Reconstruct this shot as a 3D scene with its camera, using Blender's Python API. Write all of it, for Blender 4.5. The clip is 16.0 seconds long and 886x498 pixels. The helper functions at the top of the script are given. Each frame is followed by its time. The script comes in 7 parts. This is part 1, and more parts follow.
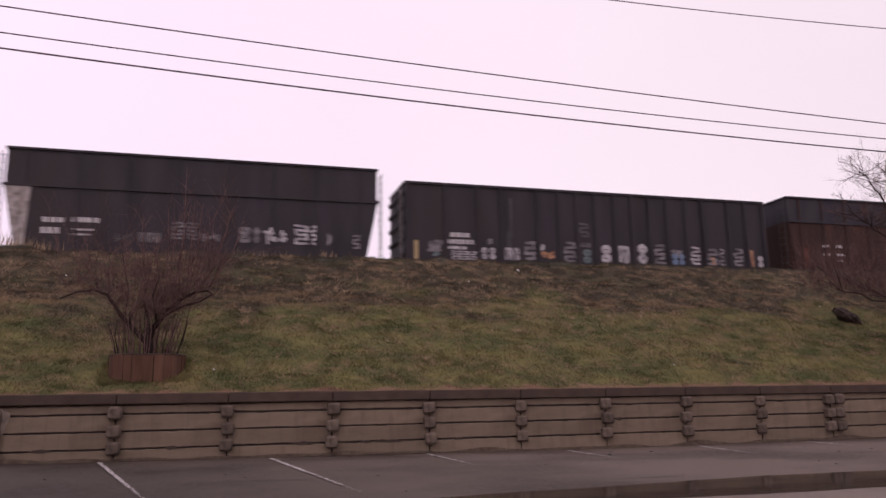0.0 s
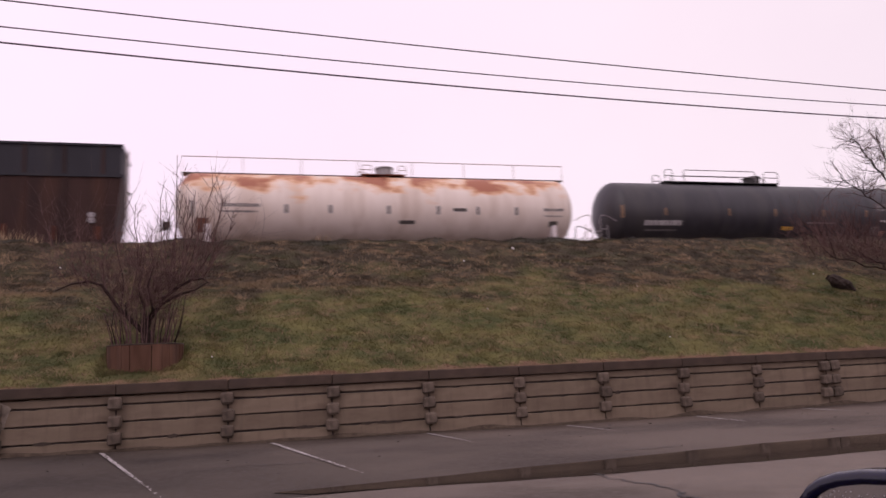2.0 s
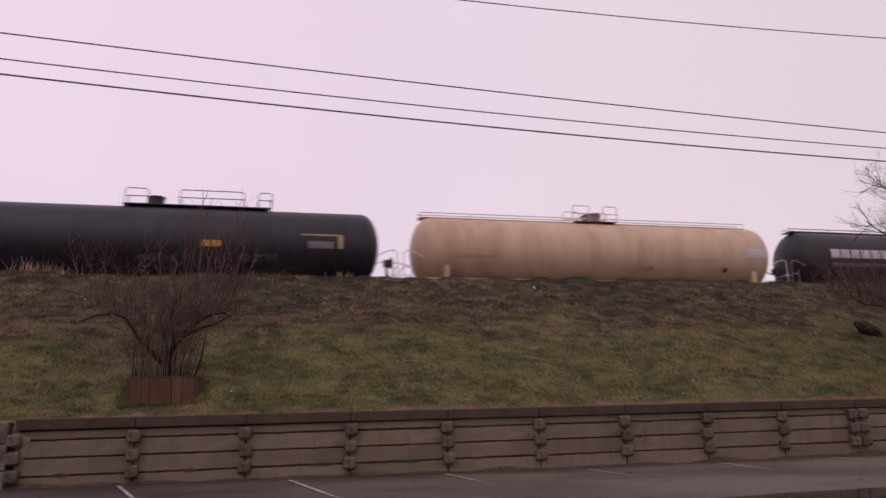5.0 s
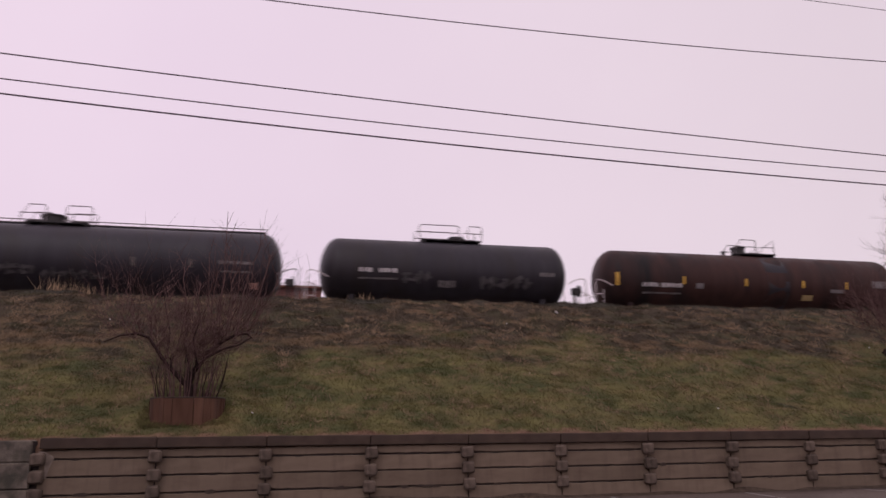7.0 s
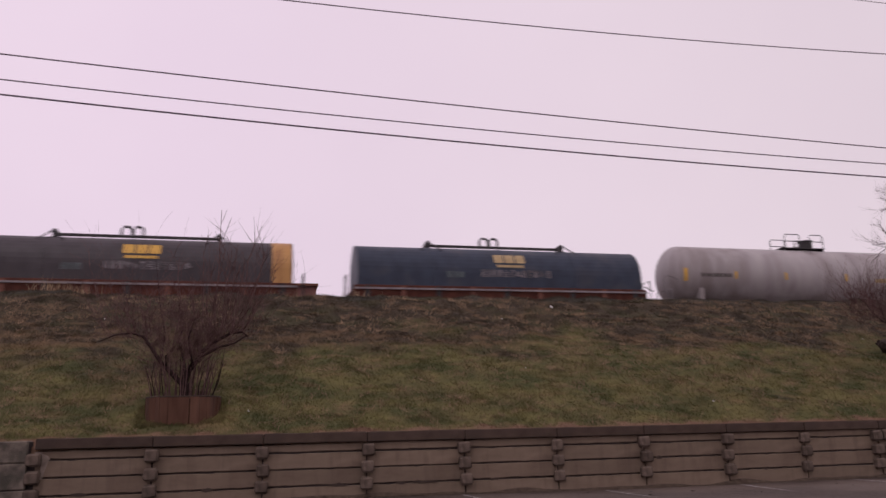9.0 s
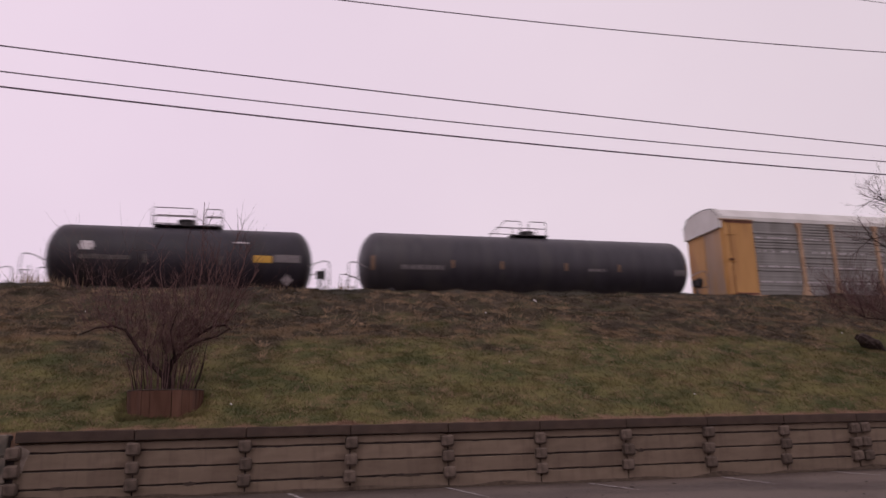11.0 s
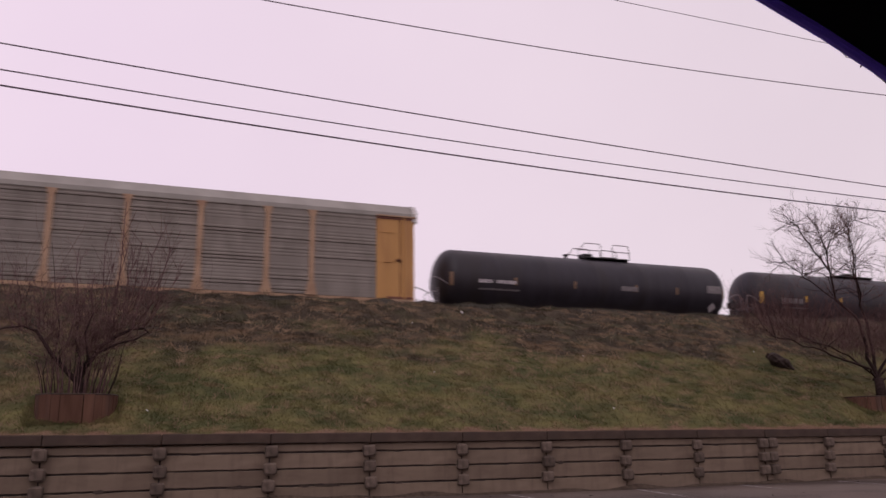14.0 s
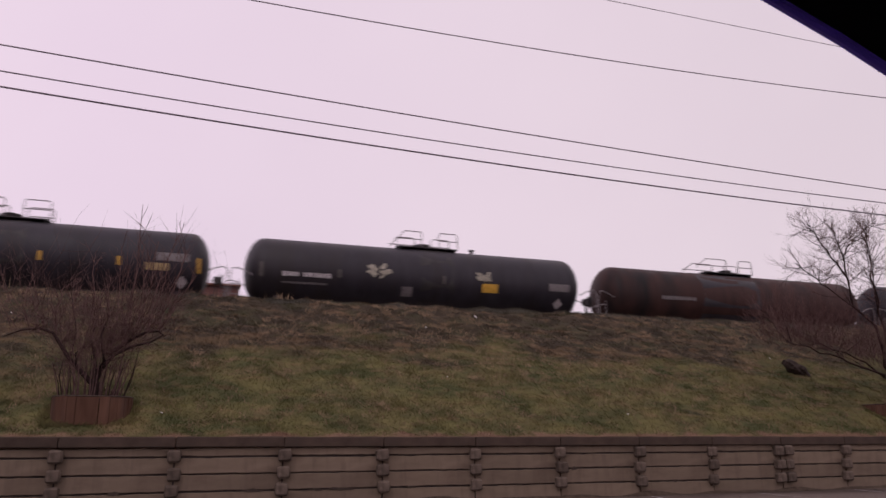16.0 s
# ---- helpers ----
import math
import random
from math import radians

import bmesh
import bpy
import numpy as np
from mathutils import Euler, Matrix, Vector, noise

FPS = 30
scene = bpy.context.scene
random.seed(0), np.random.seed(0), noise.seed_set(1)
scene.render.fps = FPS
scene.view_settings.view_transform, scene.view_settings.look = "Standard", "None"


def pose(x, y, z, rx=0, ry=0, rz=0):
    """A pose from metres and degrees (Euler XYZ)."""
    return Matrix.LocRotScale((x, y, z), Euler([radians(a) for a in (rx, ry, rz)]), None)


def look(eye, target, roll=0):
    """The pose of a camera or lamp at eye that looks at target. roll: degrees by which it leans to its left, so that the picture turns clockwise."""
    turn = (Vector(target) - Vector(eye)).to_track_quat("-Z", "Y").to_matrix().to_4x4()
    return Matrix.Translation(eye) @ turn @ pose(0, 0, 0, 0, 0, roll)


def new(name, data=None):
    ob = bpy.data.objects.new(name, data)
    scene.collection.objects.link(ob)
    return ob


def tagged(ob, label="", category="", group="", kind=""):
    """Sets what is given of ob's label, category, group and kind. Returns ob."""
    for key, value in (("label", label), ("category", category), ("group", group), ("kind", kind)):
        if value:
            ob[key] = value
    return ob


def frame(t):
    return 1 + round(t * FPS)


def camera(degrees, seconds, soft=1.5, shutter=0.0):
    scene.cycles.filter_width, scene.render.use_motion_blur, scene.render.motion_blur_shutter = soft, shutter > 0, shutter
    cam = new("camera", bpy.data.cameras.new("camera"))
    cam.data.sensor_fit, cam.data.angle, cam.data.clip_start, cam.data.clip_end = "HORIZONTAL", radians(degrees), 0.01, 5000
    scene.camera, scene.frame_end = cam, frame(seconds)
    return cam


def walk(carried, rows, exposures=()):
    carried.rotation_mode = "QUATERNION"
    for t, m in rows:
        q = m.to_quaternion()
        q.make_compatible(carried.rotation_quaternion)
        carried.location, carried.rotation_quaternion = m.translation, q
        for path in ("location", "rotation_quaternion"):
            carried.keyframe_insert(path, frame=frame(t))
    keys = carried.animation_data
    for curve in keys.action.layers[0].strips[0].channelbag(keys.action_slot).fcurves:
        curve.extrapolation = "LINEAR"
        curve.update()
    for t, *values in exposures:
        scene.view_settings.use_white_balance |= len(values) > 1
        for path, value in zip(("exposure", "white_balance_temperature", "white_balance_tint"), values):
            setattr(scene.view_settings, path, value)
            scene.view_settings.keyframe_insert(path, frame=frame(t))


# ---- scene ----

# ---------------------------------------------------------------- camera
EYE = 1.3
cam = camera(58.85, 16.0, soft=1.55, shutter=0.26)
PATH = [
    (0.0, -16.16, 10.92, 1.11), (0.5, -15.99, 10.55, 1.24), (1.0, -15.95, 10.17, 1.59), (1.5, -16.01, 9.79, 2.09),
    (2.0, -16.24, 9.47, 3.01), (2.5, -16.42, 9.16, 3.37), (3.0, -16.53, 9.02, 3.42), (3.2, -16.5, 9.2, 3.3),
    (4.2, -15.6, 11.0, 2.4), (5.3, -14.65, 12.7, 1.55),
    (5.5, -14.44, 12.94, 1.44), (6.0, -13.90, 13.55, 1.03), (6.5, -13.55, 13.89, 0.82), (7.0, -13.43, 14.04, 0.94),
    (7.5, -13.39, 14.05, 1.14), (8.0, -13.47, 13.97, 1.38), (9.2, -13.7, 13.7, 1.65),
    (10.5, -14.14, 13.40, 1.81), (11.0, -14.85, 13.25, 1.68), (11.5, -16.25, 13.16, 1.32), (12.0, -18.25, 13.20, 0.57),
    (12.5, -19.78, 13.40, 0.22), (13.0, -20.48, 13.58, 0.63), (13.5, -20.46, 13.73, 0.94), (14.0, -20.34, 13.84, 0.94),
    (14.5, -20.17, 13.98, 0.92), (15.0, -19.97, 14.05, 0.90), (15.5, -19.64, 14.14, 0.49), (16.0, -19.42, 14.17, 0.48)]
EXPOSURES = [(0.0, 0.33), (0.9, 0.43), (1.4, 0.42), (2.0, 0.37), (2.5, 0.35), (3.0, 0.4), (3.3, 0.4), (5.3, 0.0), (7.0, 0.02), (8.2, 0.02), (10.3, -0.05), (11.0, 0.0), (12.4, 0.16), (13.4, 0.13), (14.0, 0.06), (14.5, 0.0), (16.0, 0.0)]
DIP = ([0, 10.5, 12.0, 12.5, 13.0, 13.5, 14.0, 16.0], [0, 0, -0.012, -0.011, -0.007, -0.004, -0.002, 0])
walk(cam, [(t, pose(0, 0, EYE + float(np.interp(t, *DIP)), 90 + p, r, y)) for t, y, p, r in PATH], EXPOSURES)

# ---------------------------------------------------------------- world and light
world = bpy.data.worlds.new("overcast")
scene.world = world
world.use_nodes = True
nt = world.node_tree
bgn = nt.nodes["Background"]
tco = nt.nodes.new("ShaderNodeTexCoord")
nz = nt.nodes.new("ShaderNodeTexNoise")
nz.inputs["Scale"].default_value = 2.2
nz.inputs["Detail"].default_value = 4.0
rp = nt.nodes.new("ShaderNodeValToRGB")
rp.color_ramp.elements[0].position, rp.color_ramp.elements[1].position = 0.3, 0.75
rp.color_ramp.elements[0].color = (0.79, 0.638, 0.77, 1)
rp.color_ramp.elements[1].color = (0.85, 0.692, 0.82, 1)
nt.links.new(tco.outputs["Generated"], nz.inputs["Vector"])
nt.links.new(nz.outputs["Fac"], rp.inputs["Fac"])
sep = nt.nodes.new("ShaderNodeSeparateXYZ")
nt.links.new(tco.outputs["Generated"], sep.inputs["Vector"])
mr = nt.nodes.new("ShaderNodeMapRange")
mr.inputs["From Min"].default_value, mr.inputs["From Max"].default_value = -0.1, 0.75
nt.links.new(sep.outputs["X"], mr.inputs["Value"])
mxs = nt.nodes.new("ShaderNodeMix")
mxs.data_type, mxs.blend_type = "RGBA", "MULTIPLY"
mxs.inputs[7].default_value = (0.93, 0.97, 0.9, 1)
nt.links.new(mr.outputs["Result"], mxs.inputs["Factor"])
nt.links.new(rp.outputs["Color"], mxs.inputs[6])
nt.links.new(mxs.outputs[2], bgn.inputs["Color"])
bgn.inputs["Strength"].default_value = 1.0
sun_data = bpy.data.lights.new("sun", "SUN")
sun_data.energy, sun_data.angle, sun_data.color = 0.5, radians(40), (1.0, 0.93, 0.95)
sun = new("sun", sun_data)
sun.matrix_world = look((-20, -25, 60), (10, 20, 0))

# ---------------------------------------------------------------- materials
def rgb(c, a=1.0):
    return (c[0], c[1], c[2], a)


def surf(name, c1, c2, scale=3.0, rough=0.7, metal=0.0, bump=0.0, bump_scale=40.0, stain=None, stain_scale=0.7,
         stain_at=0.6, rough2=None, stretch=(1, 1, 1), random=0.0, spec=0.5, toned=None):
    """Two-tone noise surface with larger stains, bump and a random shade per object."""
    m = bpy.data.materials.new(name)
    m.use_nodes = True
    t = m.node_tree
    b = t.nodes["Principled BSDF"]
    co = t.nodes.new("ShaderNodeTexCoord")
    mp = t.nodes.new("ShaderNodeMapping")
    mp.inputs["Scale"].default_value = stretch
    t.links.new(co.outputs["Object"], mp.inputs["Vector"])
    n1 = t.nodes.new("ShaderNodeTexNoise")
    n1.inputs["Scale"].default_value, n1.inputs["Detail"].default_value = scale, 6.0
    t.links.new(mp.outputs["Vector"], n1.inputs["Vector"])
    r1 = t.nodes.new("ShaderNodeValToRGB")
    r1.color_ramp.elements[0].position, r1.color_ramp.elements[1].position = 0.32, 0.68
    r1.color_ramp.elements[0].color, r1.color_ramp.elements[1].color = rgb(c1), rgb(c2)
    t.links.new(n1.outputs["Fac"], r1.inputs["Fac"])
    out = r1.outputs["Color"]
    if stain:
        n2 = t.nodes.new("ShaderNodeTexNoise")
        n2.inputs["Scale"].default_value, n2.inputs["Detail"].default_value = stain_scale, 5.0
        t.links.new(mp.outputs["Vector"], n2.inputs["Vector"])
        r2 = t.nodes.new("ShaderNodeValToRGB")
        r2.color_ramp.elements[0].position, r2.color_ramp.elements[1].position = stain_at - 0.08, stain_at + 0.1
        t.links.new(n2.outputs["Fac"], r2.inputs["Fac"])
        mx = t.nodes.new("ShaderNodeMix")
        mx.data_type = "RGBA"
        t.links.new(r2.outputs["Color"], mx.inputs["Factor"])
        t.links.new(out, mx.inputs[6])
        mx.inputs[7].default_value = rgb(stain)
        out = mx.outputs[2]
    if random:
        oi = t.nodes.new("ShaderNodeObjectInfo")
        mr = t.nodes.new("ShaderNodeMapRange")
        mr.inputs["To Min"].default_value, mr.inputs["To Max"].default_value = 1 - random, 1 + random
        t.links.new(oi.outputs["Random"], mr.inputs["Value"])
        hs = t.nodes.new("ShaderNodeHueSaturation")
        t.links.new(mr.outputs["Result"], hs.inputs["Value"])
        t.links.new(out, hs.inputs["Color"])
        out = hs.outputs["Color"]
    # colour value rises along x, the transition broken up by noise
    if toned:
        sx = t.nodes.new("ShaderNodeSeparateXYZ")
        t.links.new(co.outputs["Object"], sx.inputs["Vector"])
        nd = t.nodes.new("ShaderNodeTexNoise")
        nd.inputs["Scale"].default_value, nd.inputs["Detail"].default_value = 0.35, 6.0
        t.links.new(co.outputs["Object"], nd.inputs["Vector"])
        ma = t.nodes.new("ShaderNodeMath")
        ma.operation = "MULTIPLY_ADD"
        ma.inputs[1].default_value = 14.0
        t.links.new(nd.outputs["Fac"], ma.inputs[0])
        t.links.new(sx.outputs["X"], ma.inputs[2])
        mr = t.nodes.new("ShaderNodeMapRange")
        for key, val in zip(("From Min", "From Max", "To Min", "To Max"), (toned[0] + 7, toned[1] + 7, toned[2], toned[3])):
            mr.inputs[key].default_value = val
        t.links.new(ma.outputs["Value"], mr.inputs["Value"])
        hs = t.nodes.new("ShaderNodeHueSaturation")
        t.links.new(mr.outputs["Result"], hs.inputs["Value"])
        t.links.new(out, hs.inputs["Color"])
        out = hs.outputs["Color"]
    t.links.new(out, b.inputs["Base Color"])
    b.inputs["Metallic"].default_value = metal
    b.inputs["Specular IOR Level"].default_value = spec
    b.inputs["Roughness"].default_value = rough
    if rough2 is not None:
        mr2 = t.nodes.new("ShaderNodeMapRange")
        mr2.inputs["From Min"].default_value, mr2.inputs["From Max"].default_value = 0.35, 0.65
        mr2.inputs["To Min"].default_value, mr2.inputs["To Max"].default_value = rough, rough2
        t.links.new(n1.outputs["Fac"], mr2.inputs["Value"])
        t.links.new(mr2.outputs["Result"], b.inputs["Roughness"])
    if bump:
        n3 = t.nodes.new("ShaderNodeTexNoise")
        n3.inputs["Scale"].default_value, n3.inputs["Detail"].default_value = bump_scale, 4.0
        t.links.new(co.outputs["Object"], n3.inputs["Vector"])
        bp = t.nodes.new("ShaderNodeBump")
        bp.inputs["Strength"].default_value, bp.inputs["Distance"].default_value = bump, 0.02
        t.links.new(n3.outputs["Fac"], bp.inputs["Height"])
        t.links.new(bp.outputs["Normal"], b.inputs["Normal"])
    return m


STREAK = (1.0, 1.0, 0.18)
M = {}
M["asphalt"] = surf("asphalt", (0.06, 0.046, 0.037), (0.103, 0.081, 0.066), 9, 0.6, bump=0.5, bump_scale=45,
                    stain=(0.045, 0.034, 0.028), stain_scale=0.28, stain_at=0.54, rough2=0.8, spec=0.18, toned=(-3.0, 9.0, 0.64, 1.42))
M["road"] = surf("road_asphalt", (0.108, 0.086, 0.072), (0.162, 0.13, 0.108), 10, 0.6, bump=0.5, bump_scale=45, stain=(0.078, 0.061, 0.05), stain_scale=0.4, stain_at=0.55, rough2=0.8, spec=0.18, toned=(0.0, 9.0, 0.86, 1.22))
M["water"] = surf("puddle_water", (0.034, 0.026, 0.021), (0.046, 0.036, 0.029), 0.8, 0.05, bump=0.03, bump_scale=5)
M["line"] = surf("worn_line_paint", (0.26, 0.235, 0.22), (0.5, 0.465, 0.45), 7, 0.6, stain=(0.13, 0.11, 0.1), stain_scale=5, stain_at=0.6)
M["crack"] = surf("crack", (0.016, 0.014, 0.014), (0.03, 0.026, 0.026), 5, 0.6)
M["concrete"] = surf("wall_concrete", (0.145, 0.1085, 0.077), (0.199, 0.15, 0.108), 2.2, 0.85, bump=0.3, bump_scale=45,
                     stain=(0.088, 0.061, 0.044), stain_scale=1.1, stain_at=0.56, random=0.1, spec=0.2, stretch=(0.5, 1, 1.4))


def drips(m, tone, amount):
    """Thin dark runs of water stain down a surface."""
    t = m.node_tree
    b = t.nodes["Principled BSDF"]
    base = b.inputs["Base Color"].links[0].from_socket
    g = t.nodes.new("ShaderNodeNewGeometry")
    mp = t.nodes.new("ShaderNodeMapping")
    mp.inputs["Scale"].default_value = (3.2, 3.2, 0.45)
    t.links.new(g.outputs["Position"], mp.inputs["Vector"])
    n = t.nodes.new("ShaderNodeTexNoise")
    n.inputs["Scale"].default_value, n.inputs["Detail"].default_value = 1.6, 6.0
    t.links.new(mp.outputs["Vector"], n.inputs["Vector"])
    r = t.nodes.new("ShaderNodeValToRGB")
    r.color_ramp.elements[0].position, r.color_ramp.elements[1].position = 0.5, 0.68
    r.color_ramp.elements[0].color, r.color_ramp.elements[1].color = (0, 0, 0, 1), (amount, amount, amount, 1)
    t.links.new(n.outputs["Fac"], r.inputs["Fac"])
    x = t.nodes.new("ShaderNodeMix")
    x.data_type = "RGBA"
    t.links.new(r.outputs["Color"], x.inputs["Factor"])
    t.links.new(base, x.inputs[6])
    x.inputs[7].default_value = rgb(tone)
    t.links.new(x.outputs[2], b.inputs["Base Color"])


drips(M["concrete"], (0.095, 0.069, 0.053), 0.35)
M["concrete_block"] = surf("block_concrete", (0.07, 0.053, 0.041), (0.135, 0.102, 0.079), 6, 0.9, spec=0.2, bump=0.4, bump_scale=40, random=0.25)
M["concrete_cap"] = surf("cap_concrete", (0.046, 0.031, 0.023), (0.074, 0.051, 0.039), 2.5, 0.85, spec=0.2, bump=0.3, bump_scale=30,
                         stain=(0.052, 0.038, 0.03), stain_scale=0.9, stain_at=0.6, random=0.08)
M["concrete_dark"] = surf("joint_concrete", (0.022, 0.016, 0.014), (0.04, 0.03, 0.026), 4, 0.9)
M["concrete_plain"] = surf("poured_concrete", (0.06, 0.05, 0.038), (0.19, 0.155, 0.12), 3.6, 0.85, bump=0.4, bump_scale=30,
                           stain=(0.045, 0.04, 0.028), stain_scale=2.2, stain_at=0.54)
M["mortar"] = surf("mortar", (0.15, 0.118, 0.092), (0.25, 0.2, 0.16), 8, 0.9)
M["wood"] = surf("planter_wood", (0.074, 0.038, 0.025), (0.115, 0.061, 0.041), 5, 0.9, bump=0.3, bump_scale=30, random=0.12,
                 stretch=(1, 1, 0.15), stain=(0.075, 0.05, 0.04), stain_scale=2, stain_at=0.6, spec=0.1)
M["soil"] = surf("soil", (0.03, 0.02, 0.015), (0.06, 0.042, 0.03), 8, 0.95, bump=0.6, bump_scale=25)
M["foot_dirt"] = surf("foot_dirt", (0.045, 0.032, 0.024), (0.1, 0.075, 0.055), 6, 0.95, bump=0.6, bump_scale=25, spec=0.1)
M["bark"] = surf("bark", (0.022, 0.015, 0.014), (0.05, 0.033, 0.03), 12, 0.95, spec=0.05, bump=0.4, bump_scale=50)
M["twig"] = surf("twig_bark", (0.075, 0.043, 0.04), (0.155, 0.096, 0.088), 6, 0.95, spec=0.05)
M["ballast"] = surf("ballast", (0.2, 0.18, 0.17), (0.36, 0.33, 0.31), 14, 0.9, bump=1.0, bump_scale=18)
M["tie"] = surf("tie_wood", (0.04, 0.03, 0.025), (0.075, 0.058, 0.048), 5, 0.9, bump=0.4, bump_scale=20)
M["rail"] = surf("rail_steel", (0.11, 0.07, 0.05), (0.17, 0.11, 0.08), 8, 0.5, metal=0.6)
M["black_tank"] = surf("black_tank_paint", (0.018, 0.016, 0.0205), (0.031, 0.0272, 0.034), 2, 0.42, stain=(0.022, 0.018, 0.018), stain_scale=0.8,
                       stain_at=0.58, stretch=STREAK, bump=0.05, bump_scale=5, rough2=0.5, spec=0.3)
# black_tank again in a lighter grey, with paler blotches
M["lighter_tank"] = surf("dusty_black_tank_paint", (0.026, 0.0235, 0.0285), (0.042, 0.038, 0.045), 2, 0.42, stain=(0.05, 0.045, 0.045), stain_scale=0.8,
                       stain_at=0.58, stretch=STREAK, bump=0.05, bump_scale=5, rough2=0.5, spec=0.4)
M["brown_tank"] = surf("brown_black_tank_paint", (0.036, 0.0185, 0.016), (0.058, 0.029, 0.024), 2, 0.45, stain=(0.016, 0.014, 0.014), stain_scale=0.7,
                       stain_at=0.6, stretch=STREAK, rough2=0.65, spec=0.15)
M["tan_tank"] = surf("tan_tank_paint", (0.46, 0.315, 0.205), (0.55, 0.39, 0.27), 1.4, 0.5, stain=(0.39, 0.25, 0.16), stain_scale=0.8,
                     stain_at=0.58, stretch=STREAK, rough2=0.62)
M["grey_tank"] = surf("grey_tank_paint", (0.3, 0.275, 0.27), (0.39, 0.36, 0.35), 1.4, 0.5, stain=(0.23, 0.2, 0.19), stain_scale=0.8,
                      stain_at=0.56, stretch=STREAK, rough2=0.62)
M["black_steel"] = surf("black_steel", (0.014, 0.012, 0.012), (0.032, 0.027, 0.026), 3, 0.6)
M["grey_rail"] = surf("weathered_rail", (0.16, 0.14, 0.14), (0.26, 0.23, 0.23), 4, 0.55, metal=0.2)
M["white_rail"] = surf("white_rail", (0.5, 0.43, 0.42), (0.65, 0.58, 0.57), 4, 0.55)
M["hopper_black"] = surf("hopper_black", (0.0225, 0.0186, 0.0215), (0.042, 0.035, 0.04), 1.2, 0.7, spec=0.25, stain=(0.036, 0.028, 0.028), stain_scale=0.8,
                         stain_at=0.6, stretch=STREAK, bump=0.1, bump_scale=10)
M["hopper_streak"] = surf("lime_streak", (0.05, 0.045, 0.047), (0.085, 0.078, 0.08), 2.5, 0.8, spec=0.2, stretch=(1, 1, 0.2))
M["hopper_slate"] = surf("hopper_slate", (0.021, 0.0195, 0.0245), (0.033, 0.0305, 0.037), 1.2, 0.7, spec=0.25, stain=(0.05, 0.042, 0.042), stain_scale=0.8,
                         stain_at=0.64, stretch=STREAK)
M["hopper_brown"] = surf("hopper_brown", (0.026, 0.0125, 0.0105), (0.046, 0.021, 0.0165), 1.5, 0.75, spec=0.25, stain=(0.07, 0.03, 0.019), stain_scale=1.1,
                         stain_at=0.62, stretch=STREAK, bump=0.1, bump_scale=10)
M["boxcar_brown"] = surf("boxcar_brown", (0.112, 0.056, 0.049), (0.158, 0.081, 0.07), 1.4, 0.7, spec=0.25, stain=(0.082, 0.04, 0.036), stain_scale=0.9,
                         stain_at=0.58, stretch=STREAK)
M["boxcar_door"] = surf("boxcar_door", (0.055, 0.027, 0.024), (0.088, 0.042, 0.037), 2, 0.7, spec=0.2)
M["boxcar_end"] = surf("boxcar_end", (0.1, 0.06, 0.056), (0.17, 0.11, 0.1), 2, 0.75, spec=0.2)
M["yellow_steel"] = surf("yellow_steel", (0.4, 0.205, 0.055), (0.49, 0.26, 0.078), 1.6, 0.55, stain=(0.31, 0.145, 0.045), stain_scale=1.2,
                         stain_at=0.6, stretch=STREAK)
M["faded_leaf"] = surf("faded_yellow_door", (0.3, 0.2, 0.125), (0.38, 0.265, 0.175), 1.6, 0.6, stain=(0.36, 0.19, 0.06), stain_scale=0.9, stain_at=0.56, stretch=STREAK)
M["rust_steel"] = surf("rust_steel", (0.12, 0.04, 0.026), (0.19, 0.07, 0.04), 2, 0.7)
M["rust_dull"] = surf("dull_rust", (0.06, 0.02, 0.014), (0.1, 0.036, 0.022), 3, 0.8, spec=0.2)
M["rack_panel"] = surf("galvanised_panel", (0.178, 0.17, 0.155), (0.235, 0.226, 0.208), 1.3, 0.65, metal=0.0, stain=(0.155, 0.145, 0.13), stain_scale=1.6,
                       stain_at=0.6, stretch=(1, 1, 0.5), random=0.06)
M["rack_panel_warm"] = surf("weathered_panel", (0.165, 0.143, 0.117), (0.215, 0.189, 0.157), 1.3, 0.65, stain=(0.15, 0.129, 0.105), stain_scale=1.6,
                            stain_at=0.6, stretch=(1, 1, 0.5), random=0.06)
M["rack_roof"] = surf("galvanised_roof", (0.52, 0.5, 0.46), (0.64, 0.62, 0.58), 0.8, 0.6)
M["rack_roof_dull"] = surf("dull_roof", (0.23, 0.215, 0.185), (0.31, 0.29, 0.25), 0.8, 0.6, metal=0.1)
M["post_tan"] = surf("post_tan", (0.31, 0.195, 0.11), (0.4, 0.26, 0.155), 1.6, 0.6, stain=(0.25, 0.14, 0.08), stain_scale=1.2, stain_at=0.6)
M["mark_yellow"] = surf("reflective_yellow", (0.5, 0.28, 0.03), (0.62, 0.36, 0.05), 8, 0.5)
M["mark_white"] = surf("stencil_white", (0.4, 0.36, 0.36), (0.58, 0.54, 0.53), 10, 0.6)
M["mark_grey"] = surf("stencil_grey", (0.12, 0.105, 0.105), (0.2, 0.18, 0.175), 8, 0.6)
M["mark_dark"] = surf("stencil_dark", (0.06, 0.05, 0.045), (0.1, 0.085, 0.075), 8, 0.6)
M["mark_blue"] = surf("mark_blue", (0.05, 0.075, 0.19), (0.09, 0.12, 0.28), 6, 0.5)
M["mark_dull"] = surf("mark_dull_orange", (0.13, 0.075, 0.04), (0.22, 0.13, 0.07), 6, 0.6)
M["mark_red"] = surf("mark_red", (0.33, 0.085, 0.075), (0.42, 0.12, 0.1), 6, 0.5)
M["mark_pink"] = surf("mark_pink", (0.55, 0.3, 0.24), (0.63, 0.37, 0.3), 6, 0.5)
